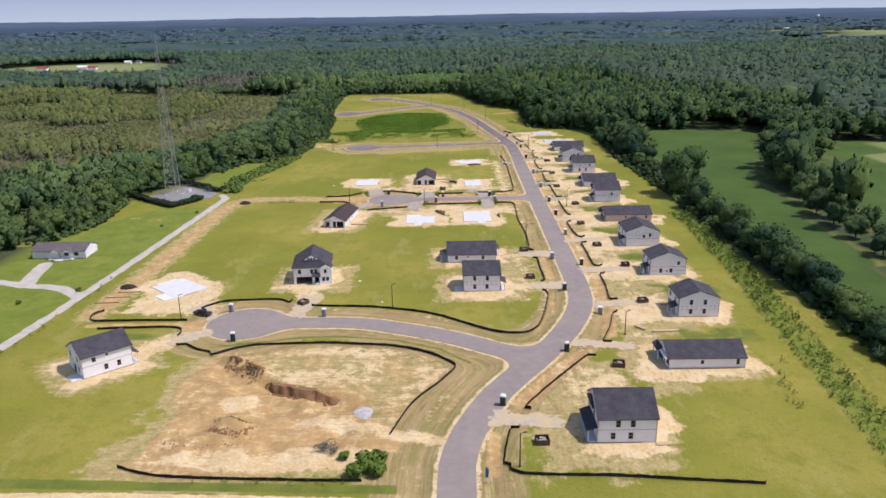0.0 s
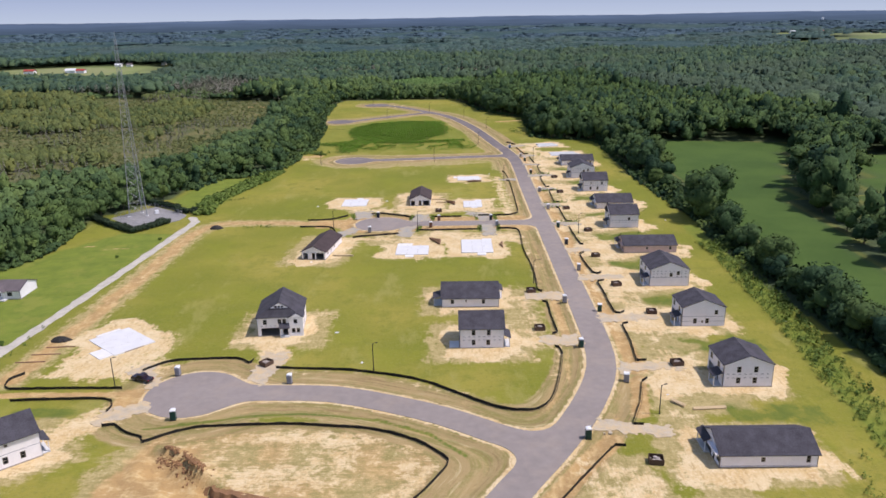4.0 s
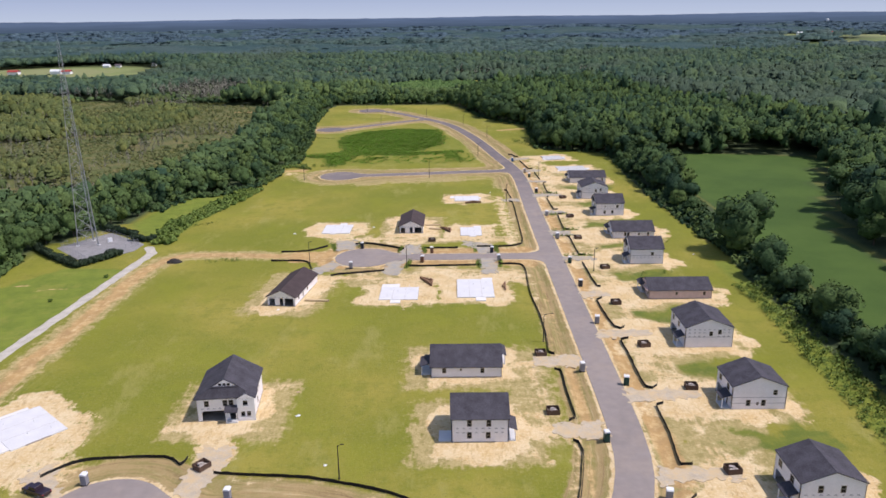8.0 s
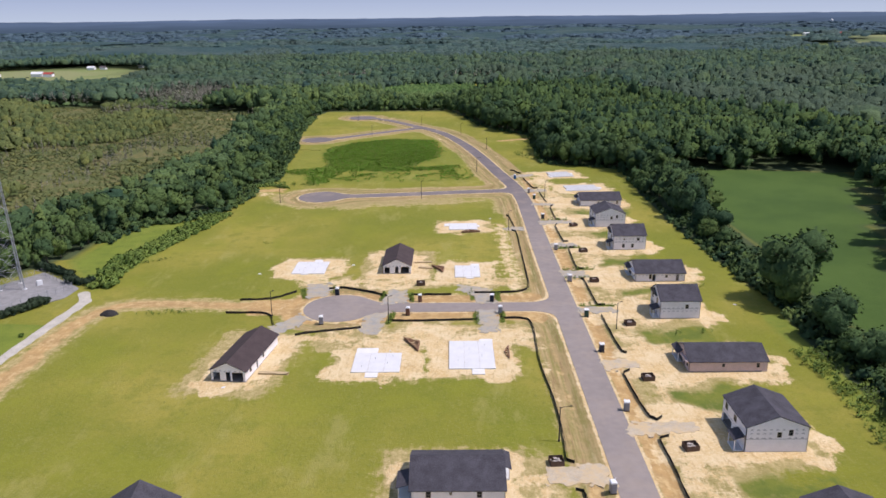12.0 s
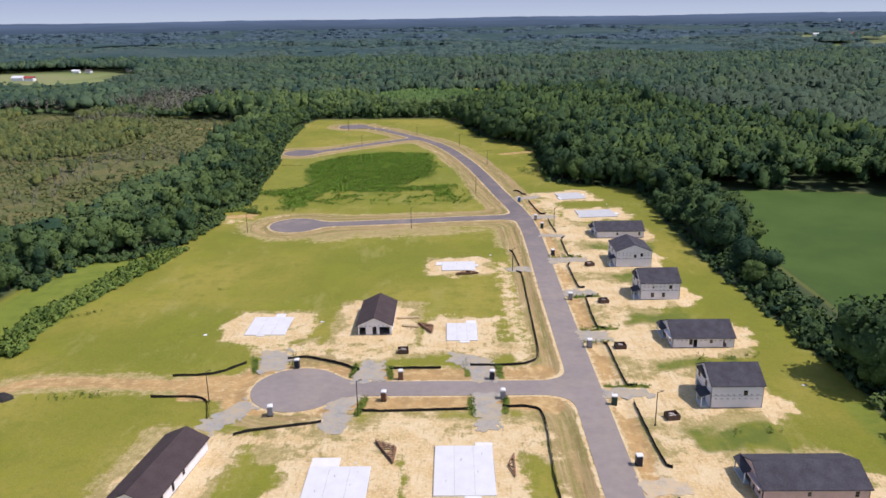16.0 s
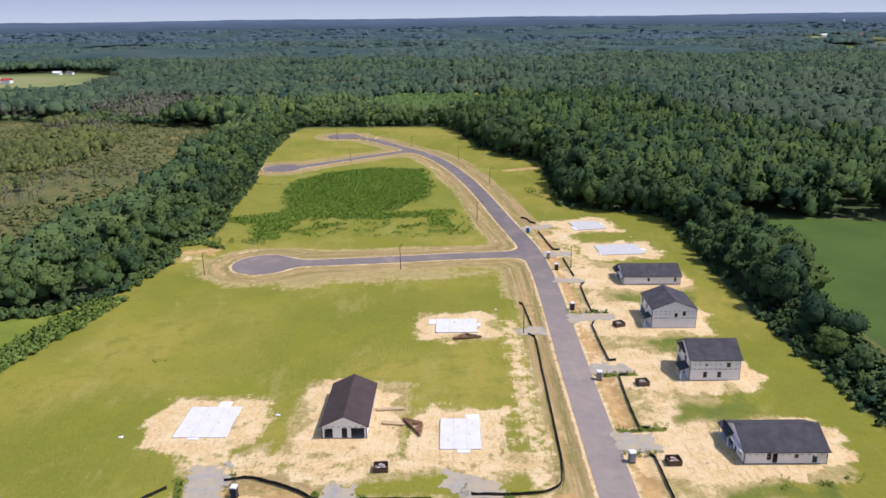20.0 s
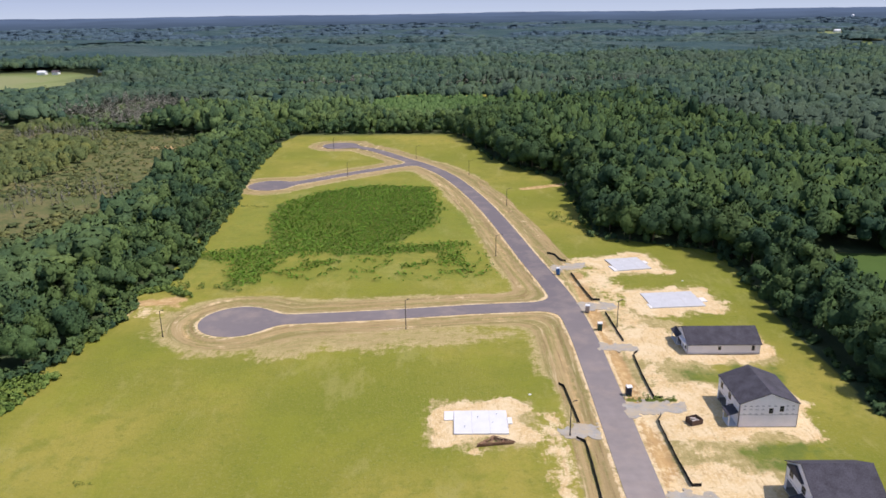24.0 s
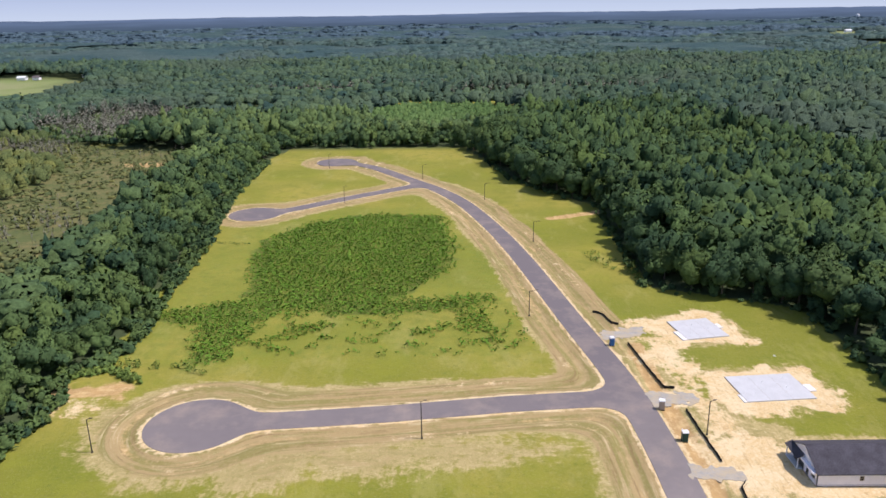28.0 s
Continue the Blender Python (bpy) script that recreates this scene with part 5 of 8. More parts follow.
def corner_house():
    """The two-storey house that faces the dead end: a hipped roof, a small gable and a front with open garage."""
    w, d, h, p = 11.6, 12.6, 5.4, 0.60
    house = thing("house", pose(-49.5, 219.8, 0.02, 0, 0, 6), "two-storey white-wrapped house with charcoal roof and open garage", "house", "houses under construction")
    floors(house, w, d, h, True)
    front = [hole(0.9, 0.12, 4.9, 2.2), hole(6.6, 0.12, 1.5, 2.2), W(8.9, 0.7, 1.0, 1.5), W(10.1, 0.7, 1.0, 1.5), W(1.5, 3.3, 1.0, 1.4), W(5.3, 3.3, 1.0, 1.4), W(6.5, 3.3, 1.0, 1.4), W(9.4, 3.3, 1.0, 1.4)]
    put_wall(house, "s", w, d, h, front, M_siding, 0, (2.75,), ())
    put_wall(house, "e", w, d, h, [W(3, 3.4), W(7, 3.4), W(5, 0.9)], M_siding)
    put_wall(house, "n", w, d, h, [W(3, 3.4), W(8, 3.4), hole(5, 0.12, 1.8, 2.1)], M_siding, w / 2 * p)
    put_wall(house, "w", w, d, h, [W(3, 3.4), W(7, 3.4)], M_siding)
    # gabled behind; in front a steep skirt with a small gable standing on it
    o, z0, t = 0.45, h - 0.2, 0.16
    zr = z0 + (w / 2 + o) * p
    xl, ys = w / 2 - 2.7, 0.95
    xr, zs = w - xl, z0 + (xl + o) * p
    for q in ([(-o, -o, z0), (xl, ys, zs), (w / 2, ys, zr), (w / 2, d + o, zr), (-o, d + o, z0)], [(w + o, -o, z0), (w + o, d + o, z0), (w / 2, d + o, zr), (w / 2, ys, zr), (xr, ys, zs)], [(-o, -o, z0), (w + o, -o, z0), (xr, ys, zs), (xl, ys, zs)]):
        part("roof_slope", Geo().prism(q, (0, 0, t)), M_roof, house)
    part("upper_gable", Geo().prism([(xl + 0.15, ys + 0.02, zs), (xr - 0.15, ys + 0.02, zs), (w / 2, ys + 0.02, zr - 0.08)], (0, 0.1, 0)), M_siding, house)
    for x in (w / 2 - 1.15, w / 2 - 0.3, w / 2 + 0.55):
        part("attic_window", Geo().box(x, ys - 0.03, zs + 0.25, x + 0.6, ys + 0.01, zs + 0.75), M_glass, house)
    part("fascia", Geo().box(xl - 0.3, ys - 0.28, zs - 0.12, xr + 0.3, ys - 0.02, zs + 0.06), M_roof, house)
    part("front_gable", Geo().prism([(8.0, -0.75, h - 0.25), (12.3, -0.75, h - 0.25), (10.15, -0.75, h + 1.05)], (0, 4.0, 0)), M_roof, house)
    part("gable_face", Geo().prism([(8.35, -0.80, h - 0.2), (11.95, -0.80, h - 0.2), (10.15, -0.80, h + 0.86)], (0, 0.05, 0)), M_siding, house)
    part("front_bay", wall_geo(3.6, h - 0.25, [W(0.5, 0.7, 1.0, 1.5), W(1.7, 0.7, 1.0, 1.5), W(1.2, 3.3, 1.0, 1.4)]), M_siding, house).matrix_basis = pose(8.35, -0.74, 0)
    porch(house, 5.9, -1.5, 8.3, -0.02, 2.6, "s", M_roof)
    return house


corner_house()


def ranch():
    """The finished house beside the gravel lane."""
    w, d, h, p = 19.0, 9.6, 2.7, 0.36
    house = thing("house", pose(-148.5, 250.2, 0.02), "finished single-storey house with cream siding and grey-brown roof", "house")
    floors(house, w, d, h, False)
    rise = d / 2 * p
    put_wall(house, "s", w, d, h, [hole(0.8, 0.1, 4.6, 2.2), hole(9.3, 0.1, 1.0, 2.1), W(11.5, 0.9, 1.6, 1.3), W(15.0, 0.9, 1.6, 1.3)], M_siding)
    put_wall(house, "n", w, d, h, [W(4, 1.0), W(12, 1.0)], M_siding)
    put_wall(house, "e", w, d, h, [], M_siding, rise)
    put_wall(house, "w", w, d, h, [], M_siding, rise)
    gable_roof(house, w, d, h, p, "x", M_roofold)
    part("garage_door", Geo().box(0.8, 0.06, 0.1, 5.4, 0.1, 2.3), M_white, house)
    for x in (6.6, 10.9):
        part("front_gable", Geo().prism([(x, -1.6, h - 0.1), (x + 4.2, -1.6, h - 0.1), (x + 2.1, -1.6, h + 0.95)], (0, 5.2, 0)), M_roofold, house)
        part("gable_face", Geo().prism([(x + 0.3, -1.66, h - 0.05), (x + 3.9, -1.66, h - 0.05), (x + 2.1, -1.66, h + 0.8)], (0, 0.05, 0)), M_siding, house)
        for q in (x + 0.2, x + 3.8):
            part("porch_post", Geo().box(q, -1.55, 0, q + 0.2, -1.35, h), M_white, house)
    part("porch_slab", Geo().box(6.4, -2.0, -0.05, 15.2, -0.02, 0.2), M_slab, house)
    part("front_step", Geo().box(9.0, -3.2, -0.05, 12.0, -2.02, 0.12), M_slab, house)


ranch()

# ---- poured slabs awaiting houses ----
# porches and projecting corners, each in its slab's own axes
SLAB_WINGS = [
    [("porch_slab", 0.9, -9.0, 6.6, -5.52), ("wing_slab", -8.6, -3.0, -7.22, 3.5)],
    [("porch_slab", -2.3, -7.9, 0.7, -5.32), ("wing_slab", -5.8, 5.32, -0.3, 8.3)],
    [("porch_slab", -0.1, -10.8, 2.9, -8.02), ("wing_slab", 2.3, 8.02, 5.7, 9.2)],
    [("porch_slab", -2.2, -7.0, 0.0, -6.22), ("wing_slab", 0.1, 6.22, 2.8, 8.6)],
    [("porch_slab", -0.7, -7.1, 1.9, -5.82), ("wing_slab", 1.2, 5.82, 4.1, 7.7)],
    [("porch_slab", 5.62, -0.7, 6.6, 1.8), ("wing_slab", -7.7, 0.9, -5.62, 4.5)],
    [("porch_slab", 7.82, -2.6, 9.7, 0.5), ("wing_slab", -8.6, -5.9, -7.82, -2.5)],
    [("porch_slab", 5.82, -0.8, 7.1, 1.9), ("wing_slab", -7.2, -6.0, -5.82, -0.6)],
]
for _k, (cx, cy, a, b, turn) in enumerate(SLABS):
    s = thing("foundation_slab", pose(cx, cy, 0.0, 0, 0, turn), "freshly poured white concrete house slab on bare sand", "slab", "poured slabs")
    part("slab", Geo().box(-a, -b, -0.2, a, b, 0.26), M_slab_new if cy > 480 else M_slab, s, bevel=0.03)
    for name, x0, y0, x1, y1 in SLAB_WINGS[_k]:
        part(name, Geo().box(x0, y0, -0.2, x1, y1, 0.21), M_slab_dry, s, "paler separately poured corner" if name == "wing_slab" else "", bevel=0.03)
    for u in (-0.33, 0.33):
        part("control_joint", Geo().box(a * u - 0.02, -b + 0.05, 0.2, a * u + 0.02, b - 0.05, 0.266), M_slab_edge, s)
    for x, y in ((-0.6, -0.5), (-0.1, 0.35), (0.45, -0.15), (0.62, 0.6)):
        part("pipe_stub", Geo().tube((a * x, b * y, 0.2), (a * x, b * y, 0.75), 0.06, 0.06, 7), M_white, s)
    part("form_board", Geo().box(-a - 0.09, -b, -0.2, -a - 0.01, b, 0.24).box(a + 0.01, -b * 0.5, -0.2, a + 0.09, b * 0.4, 0.24), M_slab_edge, s)

# ---- silt fences ----
FENCES = [
    [(-100.3, 199.2), (-102.3, 196.0), (-101.3, 192.6), (-99.6, 191.4), (-87.6, 191.6), (-73.7, 191.3)],
    [(-96.5, 186.0), (-85.2, 186.5), (-75.1, 186.3), (-72.6, 183.4), (-72.8, 180.7)],
    [(-71, 174.9), (-68.7, 175.4), (-65, 172.3), (-60.8, 170.3), (-60, 168.4), (-52, 173.2), (-43.5, 174.4), (-31.9, 174.8), (-23.1, 173.8), (-14.4, 172.5), (-5.7, 168.3), (-0.1, 162.6), (0.6, 160), (-2.7, 153.5), (-8.8, 143.3), (-12.7, 130.9)],
    [(-72.5, 200.1), (-68.7, 204.4), (-63.3, 206.0), (-51.6, 206.3), (-47.8, 203.8), (-47.2, 206.2)],
    [(-40.6, 200.9), (-27.2, 199.8), (-20, 198.7), (-7.1, 194.5), (1.2, 188.8), (8.9, 182.9), (13.9, 180.2), (18.9, 180.0), (22.6, 183.9), (25.7, 192.7), (28.9, 208.5), (27.6, 211.4)],
    [(28, 219), (29.4, 220.2), (29.3, 234), (29.5, 242.1), (28.1, 242.6)],
    [(29.2, 251.0), (27.9, 251.8), (28.4, 260.5), (28.5, 276), (27.6, 294), (28.2, 317.0), (26.1, 321.8), (19.8, 322.1)],
    [(13.2, 321.1), (-3.7, 320.4), (-11.0, 320.6)], [(-18.6, 316.1), (-33.2, 312.5), (-35.7, 310.9)], [(-43.1, 317.9), (-47, 326.5), (-59, 327.5)],
    [(-41.8, 344.5), (-48.2, 338.9), (-57.7, 337.9)], [(-32.0, 346.6), (-27, 347.4), (-18.9, 344.3), (-13.4, 340.2)], [(-6.3, 340.9), (6.1, 340.9)],
    [(13.2, 342.2), (22.2, 342.2), (28.1, 343.8), (30.3, 348.7), (30.9, 363.6), (31.4, 390.3), (31.7, 410.5), (30.1, 411.8)], [(31.6, 418.2), (30.6, 433.4), (29.6, 434.6)],
    [(35.1, 165.7), (33.1, 165.8), (26.2, 157.0), (18.4, 146.4), (15.4, 141.4), (16.6, 140.6)],
    [(13.4, 132.9), (11.7, 133.1), (9.5, 120.6), (10.6, 119.7), (12.5, 117.0), (30.2, 115.8), (40, 114.7), (55, 113.2)],
    [(-63.2, 120.6), (-58, 118.6), (-52.2, 117.4), (-38.4, 116.2), (-16.7, 115.3)],
    [(40.5, 173.4), (38.4, 173.6), (42.3, 183.5), (44.8, 192.2), (46.4, 193.7)], [(48.5, 203.0), (46.4, 203.0), (47.4, 214.5), (47.7, 225.4), (49.4, 226.0)],
    [(50.2, 234.2), (47.6, 233.6), (47.6, 250), (47.6, 259.6), (49.6, 260.2)], [(50.2, 267.5), (47.8, 267.8), (46.8, 288.6), (48.5, 289.4)],
    [(49.9, 298.9), (49.0, 299.4), (48.6, 306.6), (48.4, 323.5)], [(51, 331.4), (48.8, 331.4), (48.6, 353.7), (47.7, 354.8)], [(50.3, 364.2), (48.3, 364.4), (49.0, 387.7), (51.1, 388.3)],
    [(50, 395.8), (48.4, 395.8), (48.2, 418.6), (49.1, 420.0)], [(51.5, 427.8), (49.8, 427.8), (50.2, 449.7), (51.6, 451.4)], [(49.5, 457.8), (48.6, 477.2)], [(48.8, 486.6), (46.8, 487.2), (43.9, 511.0)],
    [(44.0, 523.0), (42.4, 524.0), (41.0, 530.4), (38.8, 533.0)],
]


def silt_fence(pts):
    line = chain(pts, 1.2)
    mx, my = line[0]
    f = thing("silt_fence", pose(mx, my, 0), "sagging black silt fence on wooden stakes", "silt fence", "silt fences")
    P = np.array(line)
    Z = height(P[:, 0], P[:, 1])
    g = Geo()
    r = np.random.default_rng(int(abs(mx * 10 + my)))
    up = 0.62 + 0.16 * r.random(len(P))
    off = (r.random((len(P), 2)) - 0.5) * 0.16
    for i, (p, z) in enumerate(zip(P, Z)):
        g.v += [(p[0] - mx, p[1] - my, z - 0.08), (p[0] - mx + off[i, 0], p[1] - my + off[i, 1], z + up[i])]
        # a skirt turned out at the foot, as laid in the field
        a = P[min(i + 1, len(P) - 1)] - P[max(i - 1, 0)]
        nn = np.array([a[1], -a[0]]) / (np.linalg.norm(a) + 1e-9)
        g.v += [(p[0] - mx + nn[0] * 0.34, p[1] - my + nn[1] * 0.34, z + 0.03), (p[0] - mx + off[i, 0] + 0.02, p[1] - my + off[i, 1] + 0.02, z + up[i] - 0.01)]
    for i in range(len(P) - 1):
        n = 4 * i
        g.f += [(n, n + 4, n + 5, n + 1), (n + 2, n + 6, n + 4, n), (n + 1, n + 5, n + 7, n + 3)]
    part("fabric", g, M_fence, f, "black woven fabric")
    stake = shared("stake", lambda: Geo().box(-0.03, -0.03, -0.2, 0.03, 0.03, 1.0).mesh("stake", M_post))
    for i in range(0, len(P), 3):
        part("stake", stake, None, f).location = (P[i, 0] - mx, P[i, 1] - my, Z[i])


for _p in FENCES:
    silt_fence(_p)

# ---- portable toilets ----
TOILETS = [
    (10.7, 142.4, "green"), (28.4, 168.8, "green"), (41.4, 193.0, "grey"), (34.2, 211.4, "green"), (43.4, 235.0, "green"), (34.6, 242.0, "grey"), (43.5, 270.8, "grey"), (43.9, 300.2, "black"),
    (44.1, 323.2, "green"), (43.9, 352.6, "grey"), (44.1, 386.2, "grey"), (44.5, 429.6, "black"), (44.8, 465.4, "green"), (43.6, 477.8, "tan"), (39.6, 510.2, "blue"),
    (18.2, 335.3, "black"), (20.1, 326.0, "grey"), (-6.3, 325.8, "brown"), (-3.2, 335.8, "brown"), (-28.8, 342.0, "black"), (-30.1, 319.6, "grey"), (-63.2, 198.0, "grey"), (-57.0, 177.4, "green"), (-35.8, 193.4, "grey"),
]


def toilet(x, y, colour, turn):
    names = {"green": "dark green", "grey": "grey", "black": "navy", "brown": "brown", "blue": "bright blue", "tan": "tan"}
    z = float(height(np.array([x]), np.array([y]))[0])
    t = thing("portable_toilet", pose(x, y, z + 0.02, 0, 0, turn), names[colour] + " plastic portable toilet with a white roof beside the road", "portable toilet", "portable toilets")
    m = M_john[colour]
    part("base", shared("jbase", lambda: Geo().box(-0.6, -0.6, -0.05, 0.6, 0.6, 0.14).mesh("base", M_dark)), None, t)
    part("cabin", shared("jcab" + colour, lambda: Geo().box(-0.56, -0.56, 0.15, 0.56, 0.56, 2.08).mesh("cabin", m, 0.05)), None, t)
    part("door", shared("jdoor" + colour, lambda: Geo().box(-0.36, -0.6, 0.2, 0.36, -0.565, 1.95).mesh("door", m, 0.01)), None, t)
    part("roof", shared("jroof", lambda: Geo().prism([(-0.62, -0.62, 2.09), (0.62, -0.62, 2.09), (0.5, -0.62, 2.3), (0, -0.62, 2.38), (-0.5, -0.62, 2.3)], (0, 1.24, 0)).mesh("roof", M_white)), None, t, "white translucent roof")
    part("vent_pipe", shared("jvent", lambda: Geo().tube((0.42, 0.42, 2.1), (0.42, 0.42, 2.6), 0.05, 0.05).mesh("vent_pipe", M_white)), None, t)


for _k, (x, y, c) in enumerate(TOILETS):
    toilet(x, y, c, (_k * 37) % 24 - 12 + (90 if x > 40 else 0))

# ---- plywood scrap bins ----
BINS = [(25.8, 251.0, 4), (25.1, 222.6, 2), (52.6, 255.8, 8), (57.5, 233.0, -5), (55.2, 200.8, 6), (51.7, 285.0, 3), (39.5, 160.3, -8), (17.3, 127.4, 2), (-3.5, 350.2, 4), (55.4, 417.6, 20),
        (53.5, 383.6, 8), (51.6, 352.0, 2), (54.9, 317.2, 10), (-43.4, 203.0, 55)]
for x, y, turn in BINS:
    b = thing("scrap_bin", pose(x, y, float(height(np.array([x]), np.array([y]))[0]) + 0.02, 0, 0, turn), "brown plywood bin filled with building scrap", "scrap bin", "scrap bins")
    for nm, q in (("side_panel", (-1.35, -1.1, 0, -1.29, 1.1, 1.15)), ("side_panel", (1.29, -1.1, 0, 1.35, 1.1, 1.1)), ("end_panel", (-1.28, -1.1, 0, 1.28, -1.04, 1.15)), ("end_panel", (-1.28, 1.04, 0, 1.28, 1.1, 1.15))):
        part(nm, shared(("bin", q), lambda q=q, nm=nm: Geo().box(*q).mesh(nm, M_crate)), None, b)

    def heap():
        g, r = Geo(), np.random.default_rng(5)
        for i in range(16):
            px, py, s = r.uniform(-0.95, 0.95), r.uniform(-0.75, 0.75), r.uniform(0.15, 0.4)
            h = 0.75 * (1 - 0.5 * (px * px + py * py)) + r.uniform(0, 0.25)
            g.prism([(px - s, py - s * 0.5, 0.02), (px + s, py - s * 0.7, 0.02), (px + s * 0.8, py + s * 0.8, 0.02), (px - s * 0.7, py + s * 0.5, 0.02)], (r.uniform(-0.1, 0.1), r.uniform(-0.1, 0.1), h))
        return g.mesh("scrap", M_trash)
    part("scrap", shared("scrap", heap), None, b, "heap of pale offcuts")

# ---- street lamps and poles ----
POLES = [(-72.7, 463, 7.4, 0), (-7.5, 467, 8.4, 0), (20.4, 529.9, 7.6, 1), (29.2, 602, 7.6, 1), (13.8, 668, 7.6, 1), (-16.4, 717, 7.6, 1), (-50.4, 667, 7.6, 0), (-70, 747.5, 7.6, 0), (-11.3, 319.6, 7.8, 0),
         (-45.1, 325.4, 7.4, 0), (27.4, 258.8, 7.6, 1), (-17, 199.2, 7.0, 0), (-75.6, 192, 7.4, 0), (49.9, 467.4, 7.6, 0), (44.9, 178, 6.6, 0), (50.6, 314.2, 7.6, 0), (29.0, 413.0, 7.6, 0), (12.2, 119.4, 7.0, 0)]
for x, y, h, arm in POLES:
    p = thing("street_lamp", pose(x, y, float(height(np.array([x]), np.array([y]))[0])), "slim dark street lamp pole with a small head", "street lamp", "street lamps")
    part("pole", shared(("pole", h), lambda: Geo().tube((0, 0, -0.3), (0, 0, h), 0.13, 0.085, 8).mesh("pole", M_pole)), None, p)
    part("base_collar", shared("collar", lambda: Geo().tube((0, 0, -0.1), (0, 0, 0.35), 0.22, 0.18, 8).mesh("base_collar", M_pole)), None, p)
    reach = 1.9 if arm else 0.7
    part("arm", shared(("arm", h, arm), lambda: Geo().tube((0, 0, h - 0.12), (reach, 0, h + 0.25), 0.055, 0.05, 6).mesh("arm", M_pole)), None, p)
    part("lamp_head", shared(("head", h, arm), lambda: Geo().prism([(reach - 0.15, -0.14, h + 0.2), (reach + 0.5, -0.1, h + 0.24), (reach + 0.5, 0.1, h + 0.24), (reach - 0.15, 0.14, h + 0.2)], (0, 0, 0.12)).mesh("lamp_head", M_pole)), None, p)

# ---- mast ----
mast = thing("lattice_mast", pose(-133.0, 350.4, 0.14, 0, 0, 8), "tall three-legged galvanised lattice mast in a fenced yard", "mast")
MH, base, tip = 74.0, 4.3, 0.45


def leg_at(k, z):
    r = base + (tip - base) * min(1.0, (z / MH) ** 0.9)
    q = radians(90 + 120 * k)
    return Vector((r * math.cos(q), r * math.sin(q), z))


_lv = [0.0]
while _lv[-1] < MH - 1.5:
    _lv.append(min(MH, _lv[-1] + max(1.6, 4.6 * (1 - _lv[-1] / MH) + 1.2)))
for k in range(3):
    g = Geo()
    for a, b in zip(_lv[:-1], _lv[1:]):
        g.tube(leg_at(k, a), leg_at(k, b), 0.16 * (1 - a / MH) + 0.04, 0.16 * (1 - b / MH) + 0.04, 6)
    part("leg", g, M_steel, mast)
for k in range(3):
    g = Geo()
    for i, (a, b) in enumerate(zip(_lv[:-1], _lv[1:])):
        j = (k + 1) % 3
        r = 0.035 * (1 - a / MH) + 0.016
        g.tube(leg_at(k, a), leg_at(j, b), r, r, 4).tube(leg_at(j, a), leg_at(k, b), r, r, 4).tube(leg_at(k, b), leg_at(j, b), r, r, 4)
    part("bracing", g, M_steel, mast)
for k in range(3):
    part("footing", Geo().tube(leg_at(k, 0) - Vector((0, 0, 0.3)), leg_at(k, 0) + Vector((0, 0, 0.25)), 0.7, 0.7, 10), M_slab, mast)
part("antenna", Geo().tube((0, 0, MH), (0, 0, MH + 3), 0.06, 0.04, 6), M_steel, mast)
hut = thing("equipment_cabinet", pose(-126.5, 353.0, 0.14, 0, 0, 40), "small white equipment cabinet on the gravel yard", "cabinet")
part("body", Geo().box(-0.8, -0.5, 0.1, 0.8, 0.5, 1.5), M_white, hut, bevel=0.04)
part("plinth", Geo().box(-0.9, -0.6, -0.1, 0.9, 0.6, 0.09), M_slab, hut)
# yard fence
yf = thing("chain_link_fence", pose(-128, 346, 0), "grey chain link fence round the mast yard", "fence")
_c = [(-141.5, 345.6), (-131.0, 363.2), (-114.0, 349.0), (-125.0, 329.6)]
for (ax, ay), (bx, by) in zip(_c, _c[1:] + _c[:1]):
    n = 8
    g = Geo()
    for z in (0.25, 0.8, 1.35, 1.9, 2.25):
        g.tube((ax + 128, ay - 346, z), (bx + 128, by - 346, z), 0.022, 0.022, 4)
    part("rail_wires", g, M_steel, yf)
    for i in range(n):
        u = i / n
        part("post", shared("yfpost", lambda: Geo().tube((0, 0, 0), (0, 0, 2.3), 0.05, 0.05, 6).mesh("post", M_steel)), None, yf).location = (ax + u * (bx - ax) + 128, ay + u * (by - ay) - 346, 0.05)


